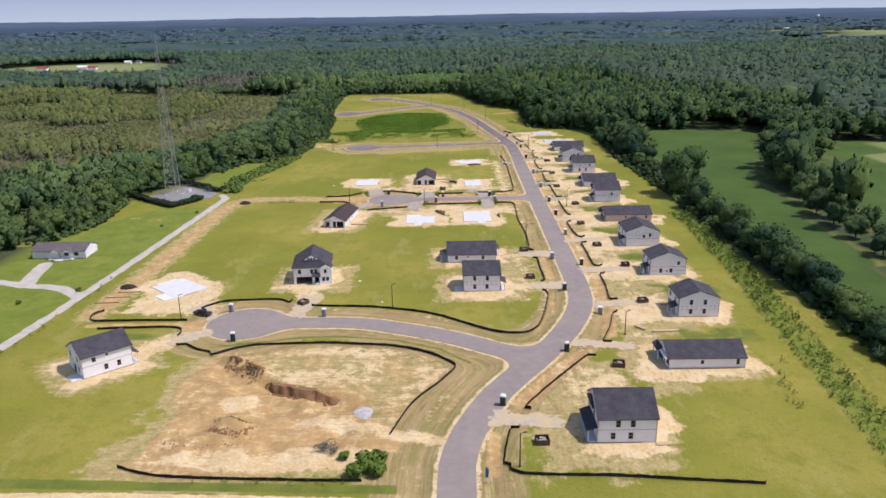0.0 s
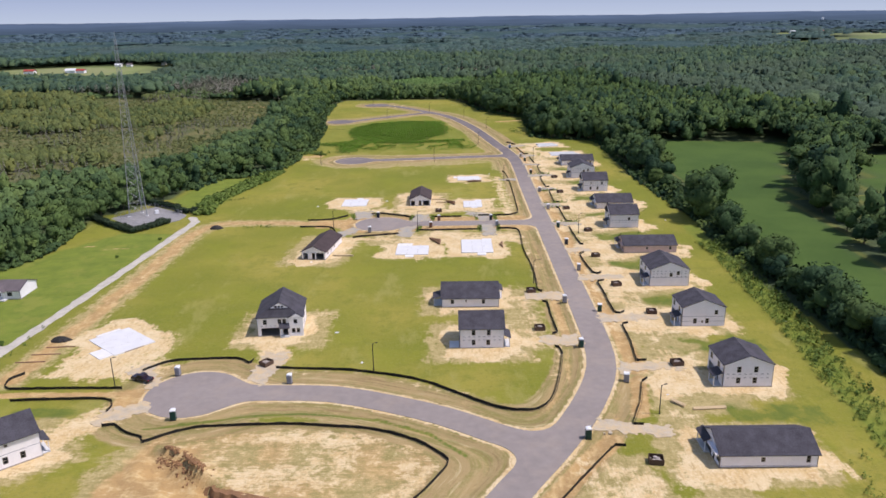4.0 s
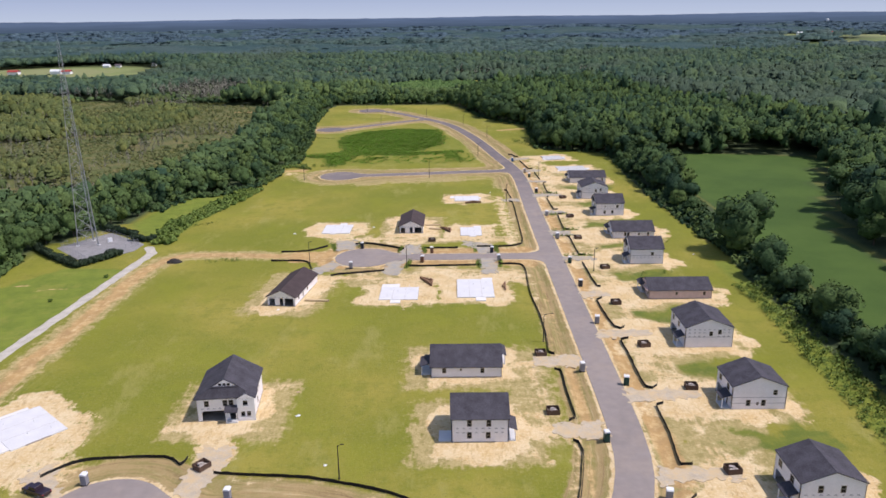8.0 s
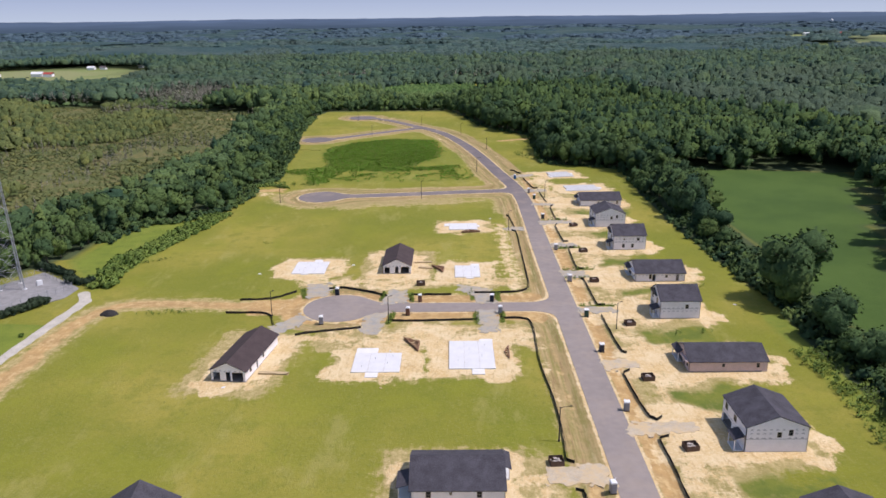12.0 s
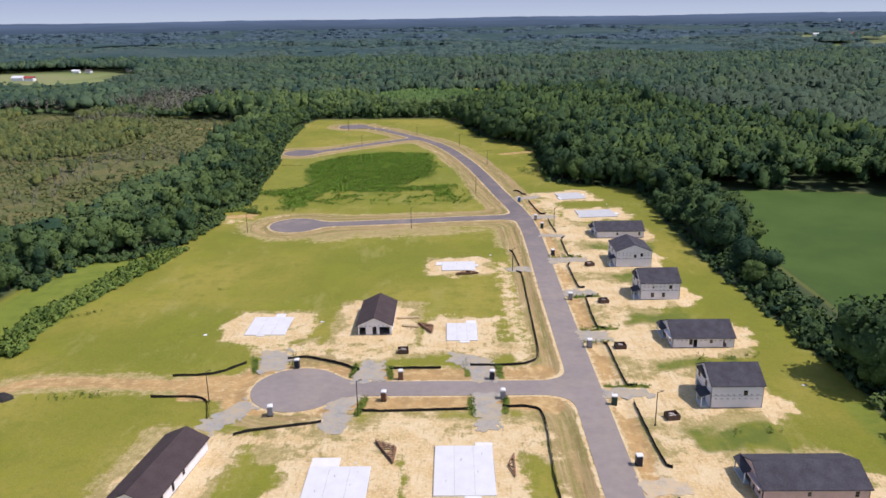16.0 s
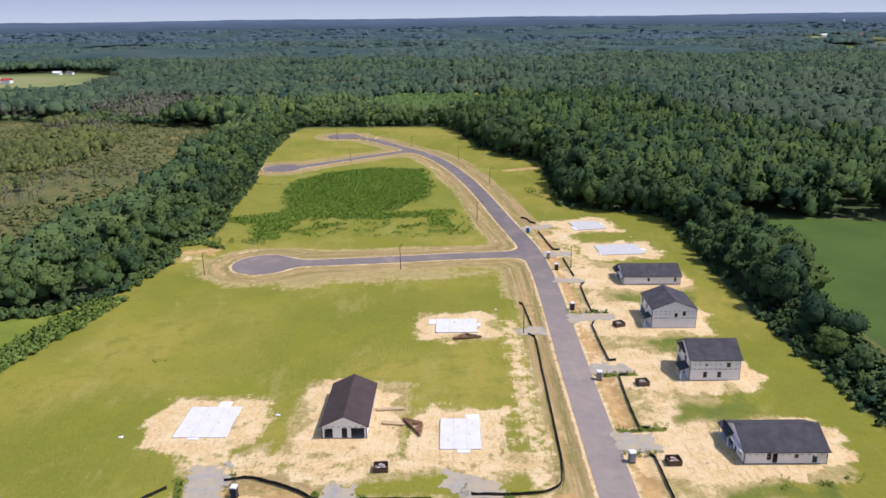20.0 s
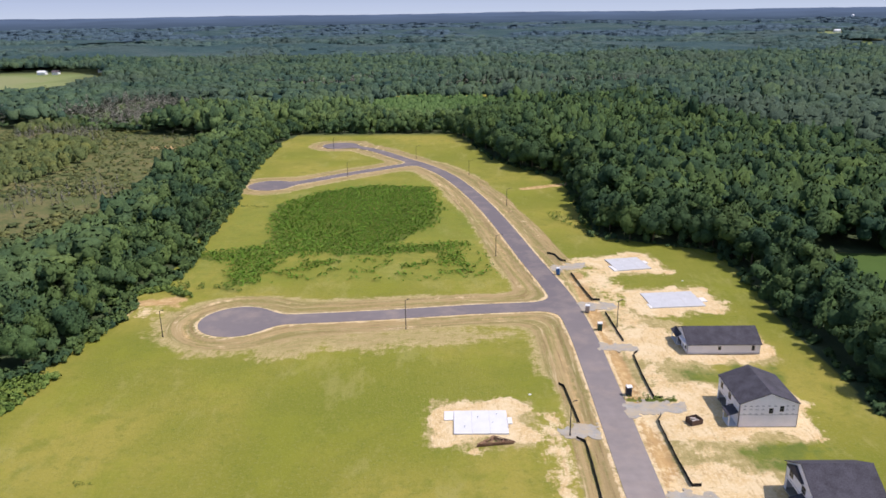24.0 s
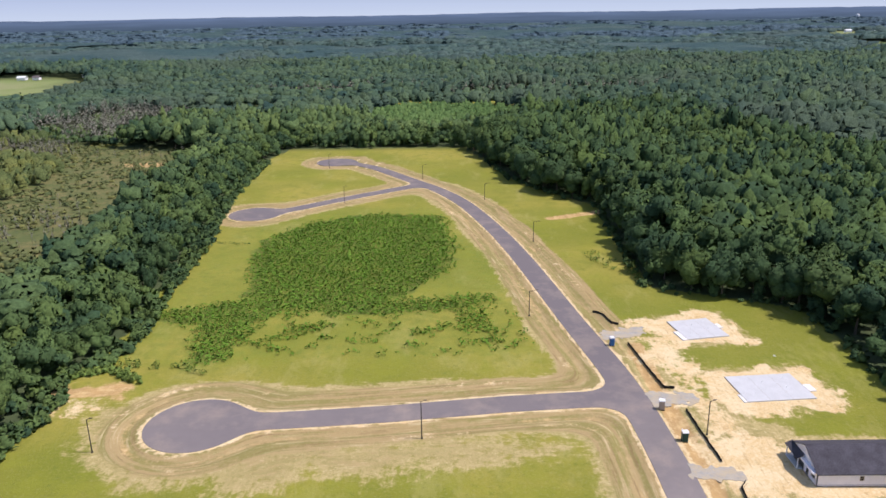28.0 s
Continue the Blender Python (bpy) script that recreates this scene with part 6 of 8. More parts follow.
# ---- parked car ----
def car(x, y, turn):
    c = thing("parked_car", pose(x, y, 0.04, 0, 0, turn), "black pickup truck parked by the dead end", "car")
    L2, w = 2.75, 0.98
    prof = [(-L2, 0.42), (L2, 0.42), (L2, 0.85), (L2 - 0.15, 1.0), (1.15, 1.08), (-L2, 1.1)]
    part("body", Geo().prism([(px, -w, pz) for px, pz in prof], (0, 2 * w, 0)), M_carpaint, c, bevel=0.05)
    cab = [(-0.95, 1.09), (1.2, 1.07), (0.55, 1.78), (-0.8, 1.8)]
    part("cab", Geo().prism([(px, -w + 0.12, pz) for px, pz in cab], (0, 2 * w - 0.24, 0)), M_carpaint, c, bevel=0.05)
    part("windscreen", Geo().prism([(1.12, -0.72, 1.14), (1.14, -0.72, 1.16), (0.6, -0.66, 1.72), (0.58, -0.66, 1.70)], (0, 1.4, 0)), M_glass, c)
    for s in (-1, 1):
        part("side_window", Geo().box(-0.7, s * (w - 0.115) - 0.01, 1.22, 0.5, s * (w - 0.115) + 0.01, 1.62), M_glass, c)
        part("tail_lamp", Geo().box(-L2 - 0.02, s * 0.82 - 0.1, 0.8, -L2 + 0.02, s * 0.82 + 0.1, 1.05), M_lightred, c)
        part("head_lamp", Geo().box(L2 - 0.03, s * 0.78 - 0.16, 0.72, L2 + 0.02, s * 0.78 + 0.16, 0.9), M_white, c)
        for px in (-1.75, 1.75):
            wh = part("wheel", Geo().tube((px, s * (w - 0.22), 0.38), (px, s * (w + 0.02), 0.38), 0.38, 0.38, 14), M_tyre, c)
            part("rim", Geo().tube((px, s * (w + 0.02), 0.38), (px, s * (w + 0.035), 0.38), 0.22, 0.2, 10), M_steel, wh)


car(-70.6, 195.4, 155)


# ---- stacks of lumber and trusses ----
def truss_stack(x, y, turn, length, n=7, depth=2.6):
    s = thing("roof_truss_stack", pose(x, y, 0.03, 0, 0, turn), "weathered roof trusses lying in a stack on the ground", "lumber", "lumber stacks")
    r = np.random.default_rng(int(abs(x * 7 + y)))
    for i in range(n):
        z = 0.06 + 0.11 * i
        o, lo, hi = r.uniform(-0.35, 0.35), -depth / 2 + r.uniform(-0.12, 0.12), depth / 2
        g = Geo()
        g.box(-length / 2 + o, lo - 0.06, z - 0.04, length / 2 + o, lo + 0.06, z + 0.05)
        top = Vector((o, hi, z))
        for sx in (-1, 1):
            end = Vector((sx * length / 2 + o, lo, z))
            g.tube(end, top, 0.07, 0.07, 4)
            foot = Vector((sx * length / 6 + o, lo, z))
            g.tube(foot, end.lerp(top, 0.5), 0.055, 0.055, 4)
            g.tube(foot, top, 0.055, 0.055, 4)
            g.tube(Vector((sx * length / 3 + o, lo, z)), end.lerp(top, 0.5), 0.055, 0.055, 4)
        part("truss", g, M_truss, s)


def plank_stack(x, y, turn, length, w=1.1, rows=4):
    s = thing("lumber_stack", pose(x, y, 0.03, 0, 0, turn), "low stack of new timber boards on bare soil", "lumber", "lumber stacks")
    r = np.random.default_rng(int(abs(x * 3 + y)))
    for k in range(rows):
        for i in range(5):
            o = r.uniform(-0.25, 0.25)
            part("board", shared(("board", length, w), lambda: Geo().box(-length / 2, -w / 10 + 0.01, 0, length / 2, w / 10 - 0.01, 0.09).mesh("board", M_lumber)), None, s).location = (o, -w / 2 + w / 10 + i * w / 5, 0.02 + 0.1 * k)


truss_stack(-3.3, 305.2, -62, 8.4)
truss_stack(20.0, 300.2, 88, 7.5, 4, 1.2)
truss_stack(2.6, 365.5, -60, 7.5)
truss_stack(13.6, 410.8, 8, 7.5, 6)
plank_stack(-3.5, 372.5, 4, 6.0)
plank_stack(-2.5, 366.5, -8, 4.5)
plank_stack(-36.5, 289.0, -4, 7.0)
plank_stack(40.8, 126.4, 5, 3.0, rows=2)
plank_stack(56.0, 180.0, 4, 7.0, rows=2)
plank_stack(50.0, 182.0, -50, 3.0)

# boards laid out by the big slab, and its heap of dark spoil
for k in range(3):
    b = thing("form_timber", pose(-102.5 + k * 1.6, 205.6 + k * 4.4, 0.02, 0, 0, 4), "long dark timber lying in the weeds", "lumber", "form timbers")
    part("beam", shared("beam", lambda: Geo().box(-3.6, -0.16, 0, 3.6, 0.16, 0.3).mesh("beam", M_truss)), None, b)


def heap_mesh(name, rx, ry, h, seed, material, n=22):
    """A lumpy heap of soil or stone with an uneven outline."""
    g = Geo()
    r = np.random.default_rng(seed)
    wob = 1 + 0.25 * (r.random(n) - 0.5)
    rings = [(1.0, -0.1), (0.8, 0.35), (0.52, 0.75), (0.22, 0.97)]
    for f, z in rings:
        for i in range(n):
            q = 2 * math.pi * i / n
            k = f * wob[i] * (1 + 0.12 * (r.random() - 0.5))
            g.v.append((rx * k * math.cos(q), ry * k * math.sin(q), h * z + (r.random() - 0.5) * 0.12 * h))
    g.v.append((0, 0, h))
    for a in range(len(rings) - 1):
        for i in range(n):
            j = (i + 1) % n
            g.f.append((a * n + i, a * n + j, (a + 1) * n + j, (a + 1) * n + i))
    t = (len(rings) - 1) * n
    for i in range(n):
        g.f.append((t + i, t + (i + 1) % n, len(g.v) - 1))
    return g.mesh(name, material)


for x, y, rx, ry, h, mt, lab in ((-101.5, 218.6, 3.0, 1.7, 1.2, M_dark, "dark heap of broken asphalt beside the track"), (-92.8, 327.6, 2.9, 1.9, 1.3, M_dark, "dark heap of dumped asphalt in the grass"),
                                 (-18.6, 140.8, 2.7, 2.6, 0.28, M_stone, "low heap of grey crushed stone")):
    o = new("soil_mound", heap_mesh("soil_mound", rx, ry, h, int(x * -3), mt))
    o.location = (x, y, float(height(np.array([x]), np.array([y]))[0]))
    tagged(o, lab, "heap", "spoil heaps")

# the raw face of the dug bank
g = Geo()
_cl = chain([(-44.6, 155.6)] + CLIFF[4:-1] + [(-21.5, 145.6)], 0.6)
_r = np.random.default_rng(11)
for i, (x, y) in enumerate(_cl):
    f = min(1.0, i / 6, (len(_cl) - 1 - i) / 10)
    wob = 0.45 * math.sin(i * 0.55) + 0.3 * math.sin(i * 1.3 + 1.0) + _r.uniform(-0.08, 0.08)
    lo = float(height(np.array([x]), np.array([y - 2.2]))[0]) - 0.3
    hi = float(height(np.array([x]), np.array([y + 1.2]))[0]) + 0.05
    hi = min(max(hi, lo + 0.2), lo + 1.75)
    g.v += [(x, y - 1.4 + wob * 0.8, lo), (x + _r.uniform(-0.08, 0.08), y - 0.7 + wob, lo + (hi - lo) * 0.55 * f + 0.1), (x, y - 0.2 + wob * 0.6, lo + (hi - lo) * f + 0.12), (x, y + 1.6, hi - 0.05)]
for i in range(len(_cl) - 1):
    for k in range(3):
        n = 4 * i + k
        g.f.append((n, n + 4, n + 5, n + 1))
tagged(part("clay_bank", g, M_red), "raw red clay face of the dug bank", "bank", kind="structure")

# broken clods of clay below the bank and round the brush hump
def clods(spots, count, lo, hi, seed, label):
    """Angular lumps of soil in one heap. spots: the heap's line and its half width."""
    line, half = spots
    r = np.random.default_rng(seed)
    along = chain(line, 0.5)
    g = Geo()
    v0 = [(-1, -0.7, -0.5), (1, -0.8, -0.5), (0.9, 0.8, -0.5), (-0.8, 0.9, -0.5), (-0.6, -0.5, 0.6), (0.7, -0.6, 0.5), (0.5, 0.6, 0.7), (-0.7, 0.5, 0.5)]
    f0 = [(0, 3, 2, 1), (4, 5, 6, 7), (0, 1, 5, 4), (1, 2, 6, 5), (2, 3, 7, 6), (3, 0, 4, 7)]
    for k in range(count):
        x, y = along[int(r.integers(0, len(along)))]
        x, y = x + r.normal() * half * 0.5, y + r.normal() * half * 0.5
        s, q = r.uniform(lo, hi), r.uniform(0, 6.28)
        z = float(height(np.array([x]), np.array([y]))[0]) + s * 0.25
        n = len(g.v)
        for a, b, c in v0:
            a, b, c = a + r.uniform(-0.25, 0.25), b + r.uniform(-0.25, 0.25), c + r.uniform(-0.25, 0.25)
            g.v.append((x + s * (a * math.cos(q) - b * math.sin(q)), y + s * (a * math.sin(q) + b * math.cos(q)), z + s * 0.8 * c))
        g.f += [tuple(n + i for i in f) for f in f0]
    o = part("clay_clods", g, M_red)
    return tagged(o, label, "clods", kind="stuff")


clods(([(-54, 163.8), (-50, 161.5), (-44.5, 156.4)], 1.9), 420, 0.08, 0.30, 3, "heap of dark red-brown clods at the bank's end")
clods(([(-50, 133), (-47, 131.4), (-43, 131.2), (-41, 133)], 0.9), 190, 0.06, 0.22, 4, "brown clods round a grassy hump")
clods(([(-57, 128), (-52, 127), (-45, 127.5), (-40, 129)], 1.6), 110, 0.05, 0.16, 5, "loose brown clods on dug ground")
clods(([(-42, 150.5), (-36, 148), (-28, 146)], 0.8), 70, 0.12, 0.4, 6, "clods fallen from the clay bank")

# a feather banner on a cross base by the entrance, and wind-blown wrap
flag = thing("feather_flag", pose(5.6, 114.6, 0.05), "small light blue feather flag at the entrance", "flag")
part("mast", Geo().tube((0, 0, 0), (0, 0, 3.2), 0.03, 0.02, 6), M_steel, flag)
part("banner", Geo().prism([(0.02, 0, 0.9), (0.5, 0, 1.1), (0.62, 0, 2.4), (0.35, 0, 3.1), (0.02, 0, 3.2)], (0, 0.02, 0)), M_john["blue"], flag)
part("foot", Geo().box(-0.5, -0.05, 0, 0.5, 0.05, 0.06).box(-0.05, -0.5, 0.005, 0.05, 0.5, 0.065), M_steel, flag)

# ---- wind-blown scraps of house wrap on the grass ----
for _k, (x, y, s) in enumerate([(-10.2, 281.5, 1.0), (-27.5, 370.5, 1.6), (-57.5, 362.0, 1.5), (-2.2, 365.0, 1.7), (22.5, 430.0, 1.0), (-20.3, 203.6, 1.2), (-31.0, 232.5, 1.4), (-29.0, 222.0, 1.5), (33.8, 115.6, 0.9),
                                (84.0, 300.5, 0.9), (88.5, 331.0, 1.6), (78.0, 503.0, 1.0), (-17.0, 311.0, 1.6), (-46.5, 282.5, 1.6), (-9.5, 301.0, 0.7), (58.0, 352.0, 1.3), (49.0, 186.0, 1.0), (92.0, 226.0, 1.2)]):
    r = np.random.default_rng(100 + _k)
    n = 9
    g = Geo()
    for i in range(n):
        q = 2 * math.pi * i / n
        g.v.append((0.5 * s * (0.3 + 0.7 * r.random()) * math.cos(q), 0.38 * s * (0.3 + 0.7 * r.random()) * math.sin(q), 0.03 + 0.1 * r.random()))
    g.v.append((0, 0, 0.28))
    g.f = [(i, (i + 1) % n, n) for i in range(n)] + [tuple(reversed(range(n)))]
    o = part("wrap_scrap", g, M_white if _k % 3 else M_lumber)
    o.location = (x, y, float(height(np.array([x]), np.array([y]))[0]))
    tagged(o, "crumpled pale scrap of house wrap on the grass", "scrap", "loose scraps")


# ---- vegetation ----
def icosphere(level):
    bm = bmesh.new()
    bmesh.ops.create_icosphere(bm, subdivisions=level, radius=1.0)
    v = np.array([p.co[:] for p in bm.verts])
    f = np.array([[q.index for q in t.verts] for t in bm.faces])
    bm.free()
    return v, f


ICO1 = icosphere(1)


def crown(r, lobes, cards, size, core=True, width=1.0, tall=1.0):
    """A tree crown of unit radius about (0, 0, 0): lumpy inner lobes and many leaf clumps over them. Returns vertices and triangles."""
    V, F, Nn, n = [], [], [], 0
    cs = []
    for k in range(lobes):
        q = r.uniform(0, 2 * math.pi)
        rad = 0.0 if k == 0 else r.uniform(0.3, 0.6)
        c = np.array([rad * math.cos(q) * width, rad * math.sin(q) * width, r.uniform(-0.45, 0.5) * tall if k else 0.1])
        s = r.uniform(0.42, 0.62) if k else 0.66
        cs.append((c, s))
        if core:
            v, f = ICO1
            w = v * (1 + 0.28 * (r.random((len(v), 1)) - 0.5)) * s * 0.86 * np.array([width, width, 0.9 * tall]) + c
            V.append(w)
            Nn.append(v + np.array([0, 0, 0.25]))
            F.append(f + n)
            n += len(v)
    pick = r.integers(0, lobes, cards)
    d = r.normal(size=(cards, 3))
    d /= np.linalg.norm(d, axis=1)[:, None]
    d[:, 2] = np.abs(d[:, 2]) * np.where(r.random(cards) < 0.78, 1, -1)
    C = np.array([c for c, s in cs])[pick]
    S = np.array([s for c, s in cs])[pick]
    P = C + d * (S * r.uniform(0.86, 1.1, cards))[:, None] * np.array([width, width, 0.95 * tall])
    u = np.cross(d, r.normal(size=(cards, 3)))
    u /= np.linalg.norm(u, axis=1)[:, None]
    nrm = d + 0.9 * r.normal(size=(cards, 3))
    nrm /= np.linalg.norm(nrm, axis=1)[:, None]
    u = np.cross(nrm, u)
    u /= np.linalg.norm(u, axis=1)[:, None] + 1e-9
    w = np.cross(nrm, u)
    z = size * r.uniform(0.6, 1.35, (cards, 1))
    quad = np.stack([P - u * z, P + w * z * 0.7 - nrm * z * 0.15, P + u * z, P - w * z * 0.7 - nrm * z * 0.15], 1).reshape(-1, 3)
    i = n + 4 * np.arange(cards)[:, None]
    V.append(quad)
    Nn.append(np.repeat(0.75 * d + 0.35 * nrm + np.array([0, 0, 0.2]), 4, axis=0))
    F.append(np.concatenate([i + [0, 2, 1], i + [0, 3, 2]]))
    Nn = np.concatenate(Nn)
    return np.concatenate(V), np.concatenate(F), Nn / (np.linalg.norm(Nn, axis=1)[:, None] + 1e-9)


def trunk_geo(h, r0, rr):
    g = Geo()
    p = Vector((0, 0, -0.3))
    for k in range(3):
        q = Vector((rr.uniform(-0.2, 0.2), rr.uniform(-0.2, 0.2), h * (k + 1) / 3))
        g.tube(p, q, r0 * (1 - k * 0.25), r0 * (0.75 - k * 0.25), 7)
        p = q
    for k in range(5):
        a = rr.uniform(0, 6.28)
        z = h * rr.uniform(0.5, 0.85)
        g.tube((0, 0, z), (math.cos(a) * h * 0.32, math.sin(a) * h * 0.32, z + h * 0.25), r0 * 0.35, r0 * 0.1, 5)
    return g


# single trees along the edges: (crown width, height), built as eight kinds and then copied
TREES = []
_rr = np.random.default_rng(21)
for k in range(8):
    broad = k < 5
    h = 15.0
    v, f, nn = crown(_rr, 12 if broad else 9, 820, 0.072, True, 1.0 if broad else 0.8, 1.35 if broad else 1.5)
    R = 5.2
    v = v * R + np.array([0, 0, h - R * (1.42 if broad else 1.5)])
    t = thing("tree", pose(0, 0, -200), "full leafy green tree at the edge of the woods" if broad else "tall dark green tree at the edge of the woods", "tree", "edge trees")
    c = part("crown", fast_mesh("crown", v, f, M_leaf if k % 2 else M_leaf_d, normals=nn), None, t)
    c.data.attributes.new("single", "FLOAT", "POINT").data.foreach_set("value", np.ones(len(v), dtype=np.float32))
    part("trunk", trunk_geo(h * 0.72, 0.32, _rr), M_trunk, t)
    TREES.append(t)
_used = set()


def plant(x, y, h, spread=1.0, kind=None):
    """One tree of height h."""
    k = int(_rr.integers(0, 8)) if kind is None else kind
    s = h / 15.0
    z = float(height(np.array([x]), np.array([y]))[0])
    m = pose(x, y, z, 0, 0, _rr.uniform(0, 360)) @ Matrix.Diagonal((s * spread, s * spread, s, 1))
    if k not in _used:
        _used.add(k)
        TREES[k].matrix_basis = m
        return TREES[k]
    t = copy_thing(TREES[k], m)
    t.matrix_basis = m
    return t


# the hedgerow between lots and field: round groups with low gaps between them, and one tree that towers over it
HEDGE = [(106, 333, 24, 1.3), (109.5, 339, 18, 1.15), (103.5, 328, 14, 1.1), (104, 429, 17, 1.2), (108, 437, 18, 1.15), (104, 409, 15, 1.25), (108, 401, 12.5, 1.2), (102, 396, 9, 1.3), (105, 387, 8, 1.4),
         (105, 306, 15, 1.15), (107, 313, 11, 1.2), (105, 289, 11, 1.3), (104, 296, 8, 1.3), (105, 266, 13.5, 1.35), (108, 274, 11, 1.3), (103, 259, 9, 1.4), (105, 247, 10, 1.4), (106, 238, 13, 1.4), (106, 228, 14, 1.35),
         (103, 221, 9.5, 1.4), (106, 213, 13, 1.35), (107, 204, 11.5, 1.4), (105, 196, 8.5, 1.5), (108, 189, 9.5, 1.5), (105, 182, 8, 1.5), (108, 175, 9.5, 1.4), (106, 167, 9, 1.5), (108, 159, 9.5, 1.4), (106, 150, 9, 1.5), (108, 141, 9.5, 1.4), (106, 131, 9, 1.4), (107, 121, 9.5, 1.4),
         (104, 375, 6, 1.4), (106, 366, 5, 1.5), (103, 357, 5, 1.5), (107, 350, 6.5, 1.4)]
# and the trees that part the two crop fields
HEDGE += [(164, 360, 23, 1.3), (171, 371, 26, 1.35), (178, 383, 24, 1.3), (160, 350, 18, 1.2), (174, 362, 17, 1.2), (186, 396, 20, 1.2), (156, 340, 13, 1.3), (163, 338, 12, 1.3), (168, 346, 13, 1.2), (158, 326, 12, 1.3), (164, 318, 11, 1.3), (152, 312, 10, 1.4), (158, 304, 11.5, 1.3), (150, 296, 10, 1.4),
          (156, 286, 11, 1.4), (148, 278, 10, 1.4), (155, 268, 12, 1.3), (147, 260, 9.5, 1.4), (153, 250, 11, 1.4), (146, 240, 10, 1.4), (152, 230, 11.5, 1.3), (146, 219, 10, 1.4), (151, 208, 11, 1.4)]
for x, y, h, s in HEDGE:
    plant(x, y, h, s, int(_rr.choice([0, 1, 2, 4, 6])) if h < 20 else int(_rr.choice([0, 2, 4])))
_row = chain([(104, 446), (104, 460), (105, 490), (106, 515), (92, 538), (78, 545), (64, 556), (65.5, 580), (66, 610), (67, 640), (58, 664), (38, 700), (27, 742), (16, 790), (2, 818)], 6.5)
for x, y in _row:
    plant(x + _rr.uniform(-2, 4), y + _rr.uniform(-3, 3), _rr.uniform(11, 19), _rr.uniform(0.95, 1.3))
_row = chain([(-164, 262), (-152, 296), (-154, 330), (-150, 356), (-136, 384), (-133, 404), (-127, 430), (-112, 438), (-101, 456), (-98, 478), (-102, 492), (-96, 506), (-95, 522), (-100, 566), (-104, 612), (-113, 668), (-116, 716), (-118, 764), (-108, 816), (-60, 818), (-36, 817), (-10, 818)], 6.5)
for x, y in _row:
    plant(x + _rr.uniform(-2, 3), y + _rr.uniform(-3, 3), _rr.uniform(7.5, 12.5), _rr.uniform(1.0, 1.3))


def scatter(name, P, radius, tall, lift, variants, material, label, category, rng2):
    """Many crowns in one mesh. P: x, y; radius, tall: sizes; lift: how high their middles stand."""
    V, F, Nn, shades, n = [], [], [], [], 0
    which = rng2.integers(0, len(variants), len(P))
    shade = rng2.random(len(P))
    ang = rng2.uniform(0, 2 * math.pi, len(P))
    Z = height(P[:, 0], P[:, 1], np.full(len(P), 50.0))
    for k, (v, f, nn) in enumerate(variants):
        idx = np.nonzero(which == k)[0]
        if not len(idx):
            continue
        c, s = np.cos(ang[idx])[:, None], np.sin(ang[idx])[:, None]
        x = (c * v[None, :, 0] - s * v[None, :, 1]) * radius[idx][:, None] + P[idx, 0][:, None]
        y = (s * v[None, :, 0] + c * v[None, :, 1]) * radius[idx][:, None] + P[idx, 1][:, None]
        z = v[None, :, 2] * tall[idx][:, None] + (Z + lift * 1.0)[idx][:, None] if np.isscalar(lift) else v[None, :, 2] * tall[idx][:, None] + (Z + lift)[idx][:, None]
        V.append(np.stack([x, y, z], -1).reshape(-1, 3))
        Nn.append(np.stack([c * nn[None, :, 0] - s * nn[None, :, 1], s * nn[None, :, 0] + c * nn[None, :, 1], np.repeat(nn[None, :, 2], len(idx), 0)], -1).reshape(-1, 3))
        F.append((f[None] + (n + np.arange(len(idx)) * len(v))[:, None, None]).reshape(-1, 3))
        shades.append(np.repeat(shade[idx], len(v)))
        n += len(idx) * len(v)
    ob = new(name, fast_mesh(name, np.concatenate(V), np.concatenate(F), material, normals=np.concatenate(Nn)))
    tint = ob.data.attributes.new("tint", "FLOAT", "POINT")
    tint.data.foreach_set("value", np.concatenate(shades).astype(np.float32))
    return tagged(ob, label, category, kind="stuff")


def jitter_grid(x0, y0, x1, y1, step, r):
    xs, ys = np.meshgrid(np.arange(x0, x1, step), np.arange(y0, y1, step))
    P = np.stack([xs.ravel(), ys.ravel()], -1)
    return P + r.uniform(-0.45, 0.45, P.shape) * step


